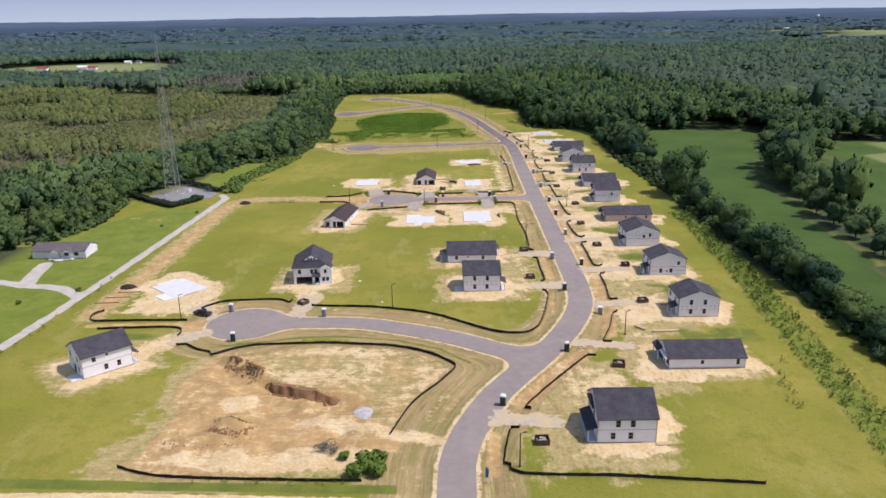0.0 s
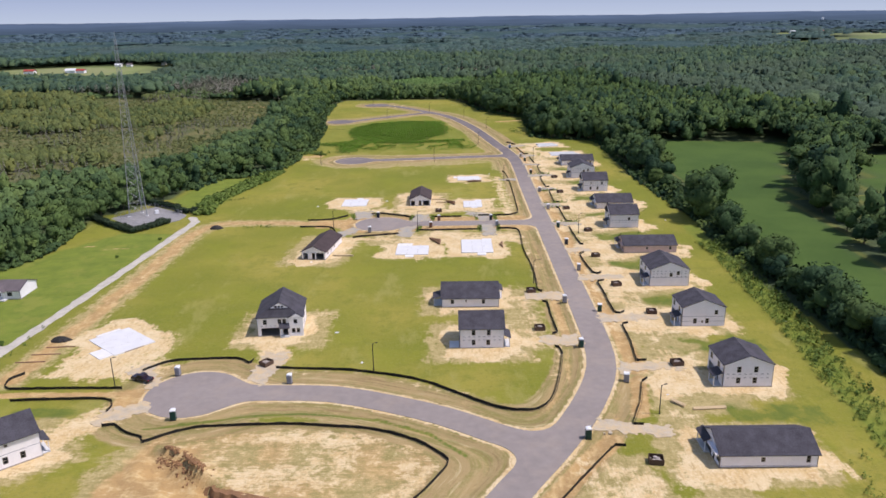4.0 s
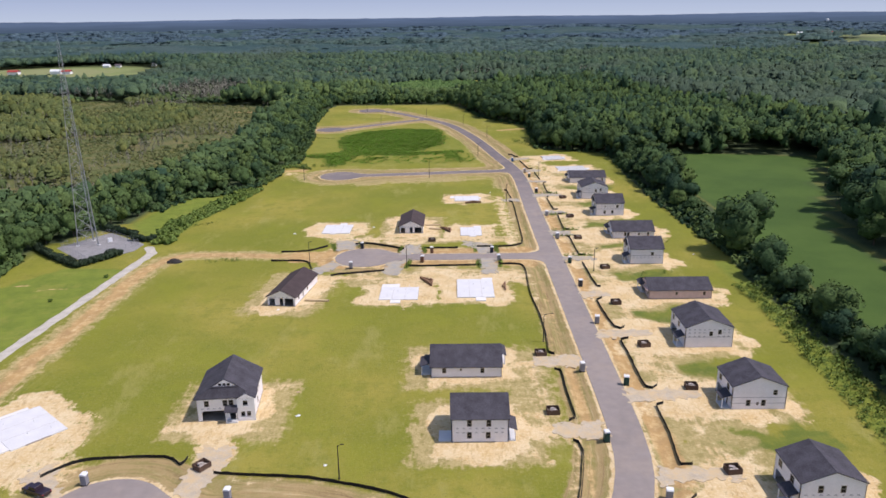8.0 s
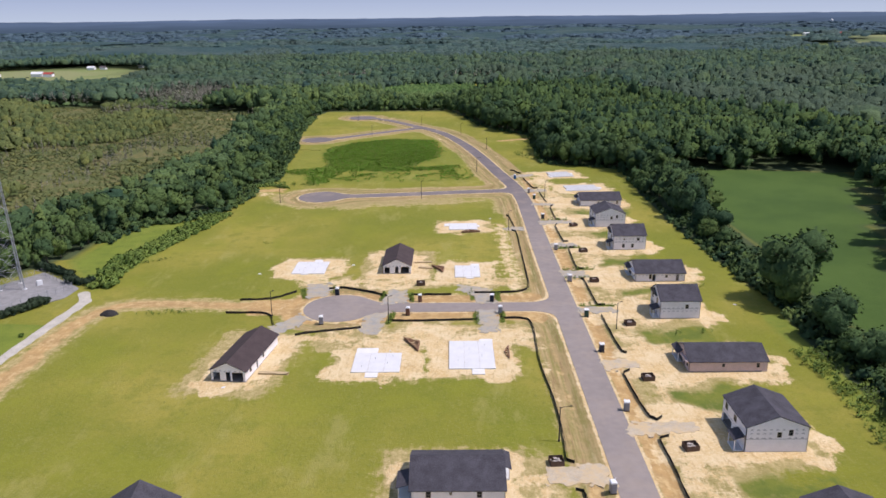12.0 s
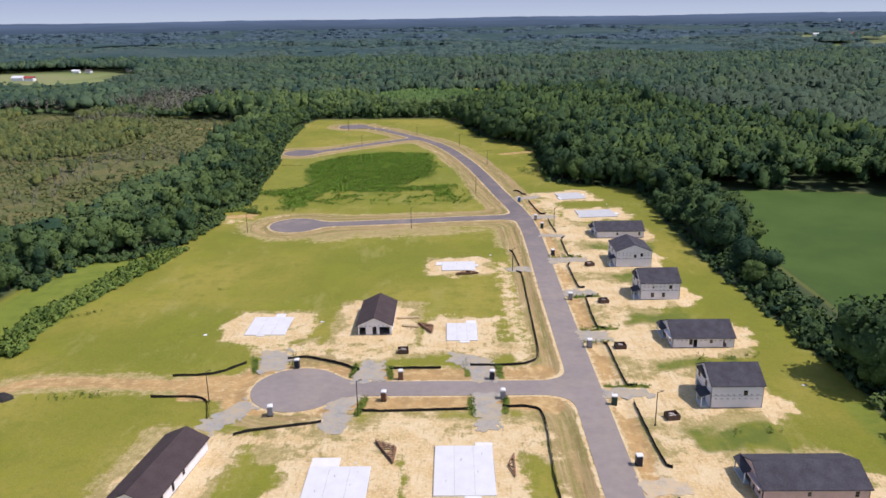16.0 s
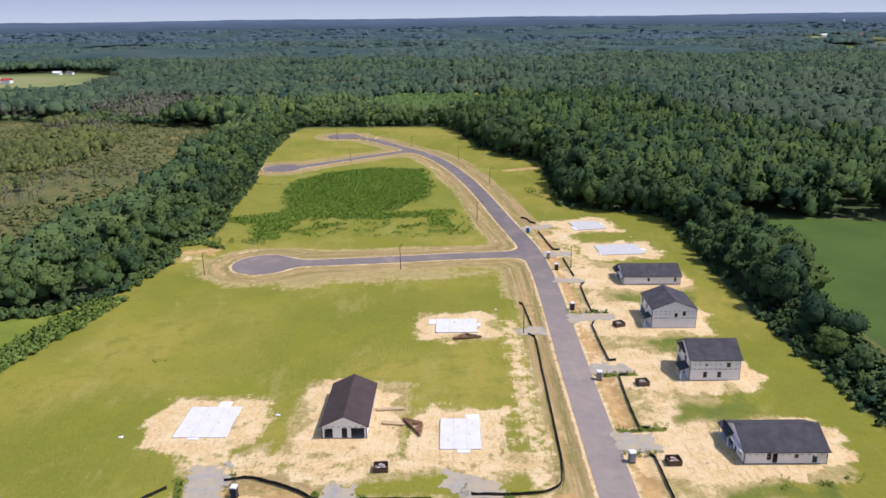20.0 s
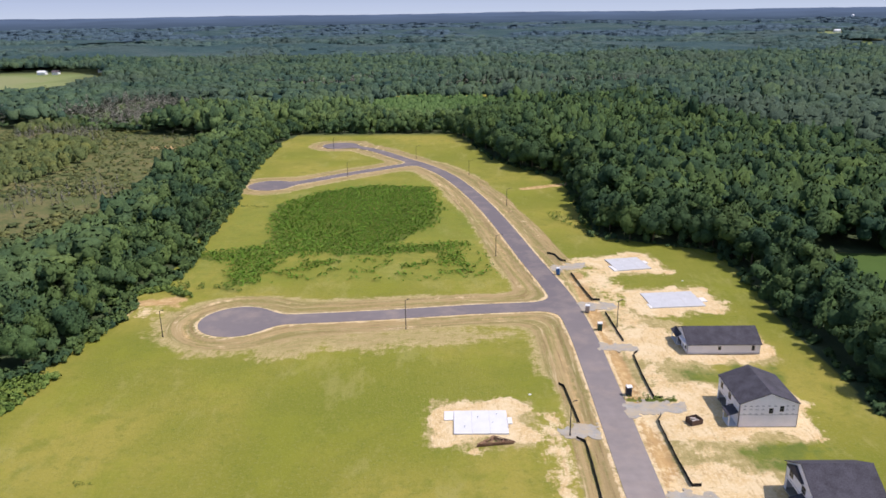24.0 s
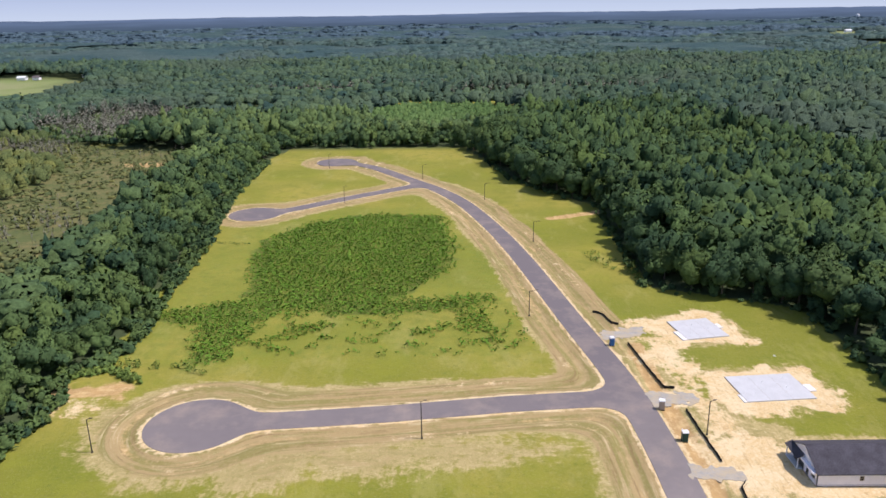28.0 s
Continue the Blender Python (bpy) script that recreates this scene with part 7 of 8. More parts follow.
def dome(r, seg, rings, lumps=5, tall=1.0, deep=110, swell=0.3):
    """A leafy crown seen from above: a closed lumpy dome, its foot drawn in. About unit radius."""
    d = r.normal(size=(lumps, 3))
    d[:, 2] = np.abs(d[:, 2]) * 0.8
    d /= np.linalg.norm(d, axis=1)[:, None]
    v = [(0.0, 0.0, 1.0)]
    for k in range(1, rings + 1):
        q = radians(deep) * k / rings
        for i in range(seg):
            a = 2 * math.pi * (i + 0.5 * (k % 2)) / seg
            v.append((math.sin(q) ** 0.72 * math.cos(a), math.sin(q) ** 0.72 * math.sin(a), math.cos(q)))
    v = np.array(v)
    out = (1 - swell) + 1.3 * swell * np.exp(-(1 - (v @ d.T).max(axis=1)) / 0.14) + 0.16 * (r.random(len(v)) - 0.5)
    f = [(0, 1 + i, 1 + (i + 1) % seg) for i in range(seg)]
    for k in range(rings - 1):
        a, c = 1 + k * seg, 1 + (k + 1) * seg
        for i in range(seg):
            j = (i + 1) % seg
            f += [(a + i, c + i, c + j), (a + i, c + j, a + j)]
    f = np.array(f)
    w = v * out[:, None] * np.array([1, 1, tall])
    nn = np.zeros_like(w)
    fn = np.cross(w[f[:, 1]] - w[f[:, 0]], w[f[:, 2]] - w[f[:, 0]])
    for k in range(3):
        np.add.at(nn, f[:, k], fn)
    nn /= np.linalg.norm(nn, axis=1)[:, None] + 1e-9
    nn = nn * np.where((nn * v).sum(1) < 0, -1, 1)[:, None]
    return w, f, nn


def spire(r, seg=7, tiers=4):
    """A pine from above: ragged tiers under a pointed top."""
    V, F, n = [], [], 0
    for k in range(tiers):
        z, rad = 1.15 - 1.5 * k / tiers, 0.34 + 0.62 * (k + 1) / tiers
        ang = 2 * math.pi * (np.arange(seg) + r.random()) / seg
        rr = rad * (0.75 + 0.5 * r.random(seg))
        V.append(np.concatenate([[[0, 0, z + 0.35]], np.stack([rr * np.cos(ang), rr * np.sin(ang), z - 0.4 + 0.2 * (r.random(seg) - 0.5)], -1)]))
        F.append(np.array([(n, n + 1 + i, n + 1 + (i + 1) % seg) for i in range(seg)]))
        n += seg + 1
    v = np.concatenate(V)
    nn = v * np.array([1, 1, 0.2]) + np.array([0, 0, 0.55])
    return v, np.concatenate(F), nn / np.linalg.norm(nn, axis=1)[:, None]


_r5 = np.random.default_rng(5)


def upward(kinds, k):
    """Leaf masses that catch the light evenly from above, as a closed canopy does."""
    out = []
    for v, f, nn in kinds:
        nn = nn + np.array([0, 0, k])
        out.append((v, f, nn / np.linalg.norm(nn, axis=1)[:, None]))
    return out


near_kinds = upward([crown(_r5, 6, 120, 0.125, True) for k in range(6)] + [crown(_r5, 5, 100, 0.125, True, 0.75, 1.3) for k in range(3)] + [crown(_r5, 7, 130, 0.115, True, 1.1, 0.85) for k in range(2)], 0.5)
def tufted(body, r, n, size):
    """A dome with loose leaf clumps standing off it."""
    v, f, nn = body
    at = r.integers(0, len(v), n)
    p = v[at] * r.uniform(0.96, 1.12, (n, 1))
    a = r.normal(size=(n, 3))
    a /= np.linalg.norm(a, axis=1)[:, None]
    c = np.cross(nn[at] + 0.5 * r.normal(size=(n, 3)), a)
    c /= np.linalg.norm(c, axis=1)[:, None] + 1e-9
    z = size * r.uniform(0.6, 1.3, (n, 1))
    i = len(v) + 3 * np.arange(n)[:, None]
    return np.concatenate([v, np.stack([p - a * z, p + c * z, p + a * z], 1).reshape(-1, 3)]), np.concatenate([f, i + [0, 1, 2]]), np.concatenate([nn, np.repeat(nn[at], 3, axis=0)])


mid_kinds = upward([tufted(dome(_r5, 9, 5, 7, 1.0, 140, 0.42), _r5, 46, 0.17) for k in range(8)] + [tufted(spire(_r5, 8, 5), _r5, 26, 0.15) for k in range(1)], 0.45)
back_kinds = upward([tufted(dome(_r5, 7, 3, 5, 1.0, 130, 0.4), _r5, 12, 0.24) for k in range(7)] + [spire(_r5, 7, 4) for k in range(1)], 0.7)
far_kinds = upward([dome(_r5, 7, 2, 3, 1.0, 110, 0.4) for k in range(8)], 1.3)
bare_kinds = upward([crown(_r5, 3, 64, 0.10, False, 0.6, 1.5) for k in range(5)], 2.6)
low_kinds = upward([crown(_r5, 2, 10, 0.30, True, 1.0, 0.8) for k in range(6)], 0.9)


def in_view(P, slack=40):
    """The wedge of country ahead of the path."""
    return (np.abs(P[:, 0]) < 0.64 * (P[:, 1] + 10) + slack) & (P[:, 1] > 90)


YOUNG = [(-62, 880), (-20, 850), (40, 862), (62, 925), (40, 990), (-40, 1005), (-70, 960)]
GREYS = [(-255, 905, 58, 85), (-330, 700, 60, 45), (-390, 820, 60, 60), (-120, 1130, 120, 22), (110, 1080, 120, 26)]

# woods close to the clearing
P = jitter_grid(-420, 100, 330, 1000, 5.6, _r5)
dist = d_poly(P[:, 0], P[:, 1], EDGE_L[1:])
dF = np.minimum(d_poly(P[:, 0], P[:, 1], FIELD_A), d_poly(P[:, 0], P[:, 1], FIELD_B))
ok = woods_at(P[:, 0], P[:, 1]) & in_view(P, 15)
strip = ((P[:, 0] > 92) & (P[:, 0] < 122) & (P[:, 1] < 438)) | ((P[:, 0] > 135) & (P[:, 0] < 200) & (P[:, 1] < 385))
near_ok = ok & ~strip & (((dist > 0.5) & (dist < 26)) | ((dF < 14) & (dF > 2) & (dist > 5)))
Pn, dn = P[near_ok], dist[near_ok]
small = np.where(dn < 5, 0.62, 1.0)
right = Pn[:, 0] > 20
big = np.where(right, 1.15, 0.92) * np.exp(_r5.normal(0, 0.26, len(Pn))) * small
hn = np.where(right, np.where((Pn[:, 0] < 126) & (Pn[:, 1] < 530) & (Pn[:, 0] > 90), 14.0, 16.5), 10.5) * np.exp(_r5.normal(0, 0.17, len(Pn))) * small
for _w, _m, _l in ((~right, M_leaf, "dense leafy young woods beside the cleared lots"), (right, M_leaf_d, "tall dark green woods behind the lots and field")):
    scatter("edge_woods", Pn[_w], 4.2 * big[_w], 4.6 * big[_w], (hn - 4.6 * big)[_w], near_kinds, _m, _l, "woods", _r5)


def woods_tier(step, tier, kinds, size):
    """Closed canopy: crowns that touch, in stands of one height."""
    P = jitter_grid(-1050, 100, 1050, 1560, step, _r5)
    dist = d_poly(P[:, 0], P[:, 1], EDGE_L[1:])
    dF = np.minimum(d_poly(P[:, 0], P[:, 1], FIELD_A), d_poly(P[:, 0], P[:, 1], FIELD_B))
    ok = woods_at(P[:, 0], P[:, 1]) & in_view(P, 25) & (dist >= 24) & (dF > 10) & (d_poly(P[:, 0], P[:, 1], YOUNG) > 0)
    close = (P[:, 1] < 900) & (dist < 170)
    P = P[ok & (close if tier == 0 else ~close)]
    stand = noise2(P[:, 0], P[:, 1], 130, 31)
    sz = np.exp(_r5.normal(0, 0.24, len(P))) * (0.85 + 0.35 * stand)
    h = np.where(P[:, 0] > 10, 17.0, np.where(P[:, 1] < 800, 11.0, 14.0)) * (0.78 + 0.44 * (noise2(P[:, 0], P[:, 1], 110, 32) > 0.5) * 0.6 + 0.2 * noise2(P[:, 0], P[:, 1], 60, 35)) * np.exp(_r5.normal(0, 0.11, len(P)))
    grey = np.zeros(len(P), bool)
    for cx, cy, a, b in GREYS:
        grey |= ((P[:, 0] - cx) / a) ** 2 + ((P[:, 1] - cy) / b) ** 2 + 0.9 * (noise2(P[:, 0], P[:, 1], 22, 36) - 0.5) < 1
    rest = ~grey & (P[:, 0] > 20)
    left = ~grey & (P[:, 0] <= 20)
    for w, m, l in ((left, M_belt if tier == 0 else M_mixed, "continuous mixed woods round the scrub"), (rest, M_leaf_d if tier == 0 else M_mixed, "continuous tall woods beyond the lots")):
        scatter("woods", P[w], size * sz[w], 0.38 * h[w], 0.62 * h[w], kinds, m, l, "woods", _r5)
    if grey.any():
        scatter("grey_woods", P[grey], 4.2 * sz[grey], 5.2 * sz[grey], (0.85 * h - 5.0 * sz)[grey], bare_kinds, M_dead, "stands of thin grey half-bare trees", "woods", _r5)
        scatter("woods_undergrowth", P[grey], 4.8 * sz[grey], 4.2 * sz[grey], 3.0 * sz[grey], low_kinds, M_belt, "olive undergrowth beneath half-bare trees", "undergrowth", _r5)


woods_tier(5.8, 0, mid_kinds, 4.1)
woods_tier(8.2, 1, back_kinds, 5.6)
P = jitter_grid(-75, 845, 70, 1010, 4.2, _r5)
P = P[inside(P[:, 0], P[:, 1], YOUNG)]
sz = _r5.uniform(0.8, 1.2, len(P))
scatter("young_woods", P, 2.7 * sz, 4.4 * sz, 3.6 * sz, back_kinds, M_young, "bright green stand of young pines", "woods", _r5)
# far woods, their clumps wider with distance
def far_canopy():
    """The closed canopy of the far country: crowns in stands of one height, over a dim lower storey."""
    r = np.random.default_rng(88)
    nx, ny = 150, 110
    yy = 1490 * (4660 / 1490) ** np.linspace(0, 1, ny)
    Y2 = np.repeat(yy[:, None], nx, 1)
    X2 = np.linspace(-1, 1, nx)[None, :] * (0.68 * Y2 + 80)
    wood = woods_at(X2, Y2)
    Z2 = height(X2, Y2, np.full(X2.shape, 50.0)) + np.where(wood, 10.0, -1.0)
    i = np.arange(nx * ny).reshape(ny, nx)
    q = np.stack([i[:-1, :-1], i[:-1, 1:], i[1:, 1:], i[1:, :-1]], -1).reshape(-1, 4)
    V = np.stack([X2, Y2, Z2], -1).reshape(-1, 3)
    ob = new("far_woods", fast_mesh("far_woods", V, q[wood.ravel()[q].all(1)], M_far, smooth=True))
    tagged(ob, "dim lower storey of the far woods", "woods", kind="stuff")
    rows = []
    y = 1500.0
    while y < 4600:
        step = 0.0086 * y
        x = np.arange(-0.67 * y - 80, 0.67 * y + 80, step)
        rows.append(np.stack([x + r.uniform(-0.45, 0.45, len(x)) * step, y + r.uniform(-0.5, 0.5, len(x)) * step], -1))
        y += step * 0.95
    P = np.concatenate(rows)
    P = P[woods_at(P[:, 0], P[:, 1])]
    y = P[:, 1]
    rf = 0.0062 * y * np.exp(r.normal(0, 0.22, len(y)))
    tall = soft(0.5 - noise2(P[:, 0], P[:, 1] * 0.6, 150, 81), 0.04)
    top = (10.0 + 8.0 * tall + 4.0 * (noise2(P[:, 0], P[:, 1], 420, 83) - 0.5)) * np.exp(r.normal(0, 0.13, len(y)))
    top *= 1 - 0.65 * np.exp(-(((P[:, 0] + 675) / 90) ** 2 + ((y - 1745) / 120) ** 2))
    up = np.minimum(rf, 0.5 * top)
    for keep, m, l in ((y < 2500, M_far, "far woods in greens tinted with haze blue"), (y >= 2500, M_far2, "farthest woods tinted haze blue, reaching to the horizon")):
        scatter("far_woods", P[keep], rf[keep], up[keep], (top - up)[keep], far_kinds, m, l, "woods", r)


far_canopy()
# scrub land: low brown-green scrub near the lots, young light trees farther left
P = jitter_grid(-650, 300, -130, 890, 3.7, _r5)
young = (P[:, 0] < -205) & (noise2(P[:, 0], P[:, 1], 55, 44) + 0.0016 * (-P[:, 0] - 205) > 0.62)
ok = inside(P[:, 0], P[:, 1], SCRUB) & in_view(P, 20) & (_r5.random(len(P)) < np.where(young, 0.8, 0.45 + 0.5 * (noise2(P[:, 0], P[:, 1], 24, 41) > 0.45)))
Ps, young = P[ok], young[ok]
sz = _r5.uniform(0.5, 1.3, len(Ps)) * (0.6 + 0.8 * noise2(Ps[:, 0], Ps[:, 1], 40, 42))
bare = noise2(Ps[:, 0], Ps[:, 1], 35, 43) + _r5.uniform(-0.2, 0.2, len(Ps)) > 0.84
w = ~young & ~bare
scatter("scrub", Ps[w], 2.1 * sz[w], 1.5 * sz[w], 0.6 * sz[w], low_kinds, M_scrub, "olive and brown scrub with low bushes", "scrub", _r5)
w = young & ~bare
scatter("young_trees", Ps[w], 2.9 * sz[w], 3.8 * sz[w], 3.4 * sz[w], back_kinds, M_sapling, "light olive thicket of young trees", "thicket", _r5)
scatter("bare_saplings", Ps[bare], 1.5 * sz[bare], 3.2 * sz[bare], 2.6 * sz[bare], bare_kinds, M_dead, "thin grey half-bare saplings in the scrub", "scrub", _r5)
cl = CLEARINGS[0]
P = jitter_grid(cl[0] - cl[2], cl[1] - cl[3], cl[0] + cl[2], cl[1] + cl[3], 4.5, _r5)
P = P[(((P[:, 0] - cl[0]) / cl[2]) ** 2 + ((P[:, 1] - cl[1]) / cl[3]) ** 2 < 1) & (_r5.random(len(P)) < 0.6)]
scatter("low_bushes", P, np.full(len(P), 2.2), np.full(len(P), 1.5), np.full(len(P), 0.6), low_kinds, M_shrub, "light green low bushes in a small clearing", "bushes", _r5)
# tall weeds in the middle of the far lots
P = jitter_grid(-95, 495, 20, 650, 1.0, _r5)
dens = soft(d_poly(P[:, 0], P[:, 1], PATCH), 3.0) + soft(d_poly(P[:, 0], P[:, 1], PATCH2), 2.5) + 0.9 * soft(d_rect(P[:, 0], P[:, 1], 4.5, 529, 4.5, 9, 0, 2), 2.0) + 0.42 * soft(d_rect(P[:, 0], P[:, 1], -26, 522, 42, 14, 0, 6), 5) * (noise2(P[:, 0], P[:, 1], 2.6, 51) > 0.55) * (0.4 + 2.6 * noise2(P[:, 0], P[:, 1], 11, 53))
Pw = P[(_r5.random(len(P)) < dens * (0.85 + 0.4 * noise2(P[:, 0], P[:, 1], 4, 52))) & (d_road(P[:, 0], P[:, 1]) > 4)]
sw = _r5.uniform(0.6, 1.25, len(Pw))
weed_kinds = upward([crown(_r5, 2, 12, 0.27, False) for k in range(6)], 2.2)
scatter("tall_weeds", Pw, 0.92 * sw, 0.62 * sw, 0.42 * sw, weed_kinds, M_weed, "dense dark green patch of tall weeds", "weeds", _r5)
# strip of shrubs between the back lots and the hedgerow, bushes on the left edge, tufts by the digging
shrub_kinds = upward([crown(_r5, 3, 34, 0.3, True) for k in range(5)], 0.5)
feather_kinds = upward([crown(_r5, 3, 24, 0.21, False, 0.85, 1.3) for k in range(5)], 0.9)


def shrubs(name, pts, width, step, lo, hi, material, label, prob=1.0, kinds=shrub_kinds):
    line = chain(pts, step)
    Q = []
    for x, y in line:
        for k in range(max(1, int(width / step))):
            if _r5.random() < prob:
                Q.append((x + _r5.uniform(-width, width) / 2, y + _r5.uniform(-step, step)))
    Q = np.array(Q)
    s = _r5.uniform(lo, hi, len(Q))
    scatter(name, Q, s, s * 0.95, s * 0.5, kinds, material, label, "shrubs", _r5)


STRIP = [(83, 112), (85.5, 138), (87, 158), (89, 185), (92.5, 222), (94, 245), (96, 282), (95.5, 300)]
shrubs("shrub_strip", STRIP, 9.5, 0.8, 0.3, 0.8, M_tall, "bright green strip of tall weeds", 0.55, feather_kinds)
shrubs("shrub_strip", STRIP[3:], 9.0, 1.3, 0.7, 1.6, M_shrub, "feathery green saplings among the weeds", 0.45, feather_kinds)
shrubs("shrub_strip", STRIP[:4], 7.0, 1.6, 0.5, 1.2, M_shrub, "sparse green saplings on bare soil", 0.35, feather_kinds)
shrubs("hedge_undergrowth", [(107, 112), (106, 190), (106, 250), (105, 300), (105, 345), (104, 390), (105, 435)], 9.5, 1.9, 1.2, 2.9, M_leaf_d, "dense undergrowth of the hedgerow", 0.8)
shrubs("hedge_undergrowth", [(104.5, 300), (106, 345), (107, 390), (108, 435)], 12, 2.0, 1.3, 2.6, M_belt, "light green leafy bushes of the hedgerow", 0.85)
shrubs("field_hedge", [(-105, 350), (-108, 372), (-104, 390), (-99, 412), (-93, 438)], 8.5, 1.1, 0.9, 1.9, M_shrub, "rough green hedge along the field", 0.95)
shrubs("wood_fringe", [(-158, 268), (-148, 291), (-150, 330)], 6.0, 2.0, 0.8, 2.6, M_leaf, "leafy fringe of the woods")
shrubs("wood_fringe", [(-127, 400), (-121, 424), (-106, 430), (-94, 452), (-91, 478), (-94, 490), (-88, 504), (-88, 521), (-93, 567), (-97, 613), (-106, 668), (-109, 717), (-111, 764)], 7.0, 2.0, 0.9, 2.6, M_leaf, "leafy fringe of the woods")
shrubs("wood_fringe", [(18, 764), (30, 709), (50, 671), (61, 654), (59, 567), (60, 552), (82, 541), (97, 532), (98, 480), (97, 400), (99, 350)], 3.5, 2.4, 0.8, 2.0, M_leaf, "leafy fringe of the woods")
shrubs("weed_tufts", [(-86, 502), (-72, 500), (-62, 497)], 4.0, 1.6, 0.6, 1.3, M_tall, "weedy tufts by the dead end", kinds=feather_kinds)
shrubs("weed_tufts", [(47, 585), (54, 572), (58, 560)], 9.0, 2.2, 0.6, 1.5, M_tall, "weedy tufts at the lot's end", 0.7, kinds=feather_kinds)
shrubs("weed_tufts", [(68, 345), (84, 346)], 4.0, 1.4, 0.4, 0.8, M_tall, "weeds between the houses", 0.8, kinds=feather_kinds)
shrubs("weed_tufts", [(64, 311), (76, 312)], 4.0, 1.4, 0.3, 0.7, M_tall, "weeds between the houses", 0.8, kinds=feather_kinds)
shrubs("weed_tufts", [(-82, 327.5), (-70, 328.5)], 5.0, 1.5, 0.35, 0.8, M_tall, "weeds beside the track", 0.8, kinds=feather_kinds)
shrubs("weed_tufts", [(-48, 136), (-45, 136.5), (-43, 135)], 3.0, 0.7, 0.2, 0.5, M_scrub, "dry tufts on the dug ground", 0.7, kinds=feather_kinds)
shrubs("weed_tufts", [(-48, 116.2), (-30, 115.6), (-20, 115.4)], 2.2, 1.0, 0.25, 0.6, M_tall, "weeds along the silt fence", 0.6, kinds=feather_kinds)
shrubs("weed_tufts", [(-114.5, 168), (-110.5, 205), (-109, 225)], 2.5, 1.6, 0.4, 0.8, M_tall, "weeds along the gravel lane", 0.5, kinds=feather_kinds)

shrubs("drive_tufts", [(12.6, 337.5), (12.2, 343.5)], 1.2, 0.8, 0.3, 0.6, M_tall, "grass tufts beside the gravel drives", kinds=feather_kinds)
for _a, _b in (((20.3, 336), (20.0, 342)), ((13.0, 326), (13.2, 319)), ((20.8, 326), (20.2, 320)), ((-5.6, 336), (-6.4, 342)), ((-14.8, 337), (-14.6, 343)), ((-10.6, 326.5), (-11.6, 319)), ((-38.5, 340), (-40.5, 347)), ((-30.2, 343), (-30.8, 349)), ((44, 363.8), (53, 364.0)), ((43.8, 355.0), (50, 355.2)), ((44, 331.6), (53, 331.2)), ((44, 388.6), (53, 388.6)), ((44, 427.4), (54, 427))):
    shrubs("drive_tufts", [_a, ((_a[0] + _b[0]) / 2, (_a[1] + _b[1]) / 2), _b], 1.6, 0.7, 0.35, 0.75, M_tall, "grass tufts beside the gravel drives", kinds=feather_kinds)

shrubs("weed_tufts", [(-97, 491), (-90, 496.5), (-82, 497), (-76, 492.5)], 2.6, 0.9, 0.8, 1.5, M_shrub, "thick green weeds on top of a low bank", 0.9)
shrubs("weed_tufts", [(-90, 604), (-84, 603.5), (-77, 603.5)], 1.6, 0.8, 0.3, 0.7, M_shrub, "thin line of weeds in the grass", 0.8, feather_kinds)
shrubs("weed_tufts", [(-102, 374), (-98, 376.5), (-94, 379)], 2.0, 0.9, 0.3, 0.7, M_shrub, "weeds at the field's edge", 0.8, feather_kinds)
shrubs("weed_tufts", [(-64, 397), (-63, 397), (-62, 397.4)], 1.6, 0.6, 0.3, 0.6, M_shrub, "dark tuft in the open grass", 0.9, feather_kinds)
shrubs("weed_tufts", [(72.4, 139), (73.3, 147), (75, 155), (78, 162)], 3.0, 1.4, 0.4, 0.9, M_tall, "loose line of saplings in the grass", 0.5, feather_kinds)

# single bushes
def bush_mesh(material):
    v, f, nn = crown(np.random.default_rng(9), 6, 420, 0.12 if material != M_dead else 0.08, material != M_dead)
    return fast_mesh("bush", v, f, material, normals=nn)


def bush(x, y, r, label, material, h=None):
    k = material.name
    me = shared(("bush", k), lambda: bush_mesh(material))
    b = new("bush", me)
    z = float(height(np.array([x]), np.array([y]))[0])
    b.matrix_basis = pose(x, y, z + r * 0.55, 0, 0, (x * 31 + y * 17) % 360) @ Matrix.Diagonal((r, r, h or r, 1))
    return tagged(b, label, "bush", "bushes")


for x, y, r in ((-16.4, 119.5, 2.6), (-14.4, 117.6, 2.2), (-18.0, 117.4, 2.0), (-20.8, 123.0, 1.2), (-14.0, 121.5, 1.7)):
    bush(x, y, r, "bright green bush beside the dug ground", M_tall)
for (ax, ay), (bx, by), n in (((-149.5, 343.0), (-126.0, 323.0), 15), ((-124.5, 322.6), (-115.5, 336.5), 9), ((-118.0, 354.5), (-110.5, 353.0), 4), ((-134, 369), (-120, 360), 8)):
    for i in range(n):
        u = i / max(1, n - 1)
        bush(ax + u * (bx - ax) + _rr.uniform(-0.4, 0.4), ay + u * (by - ay) + _rr.uniform(-0.4, 0.4), _rr.uniform(1.6, 2.1), "dark evergreen bush in the hedge round the mast yard", M_hedge, _rr.uniform(1.8, 2.6))
for x, y, r in ((-24.5, 126.2, 1.7), (-23.0, 125.0, 1.3), (-25.8, 125.2, 1.2)):
    bush(x, y, r, "grey half-dead bush beside the dug ground", M_dead)
for x, y, r in ((-116.0, 216, 1.0), (-129, 206, 0.9), (-117, 290, 0.7), (-110, 312, 0.8)):
    bush(x, y, r, "small round bush on the lawn", M_shrub)

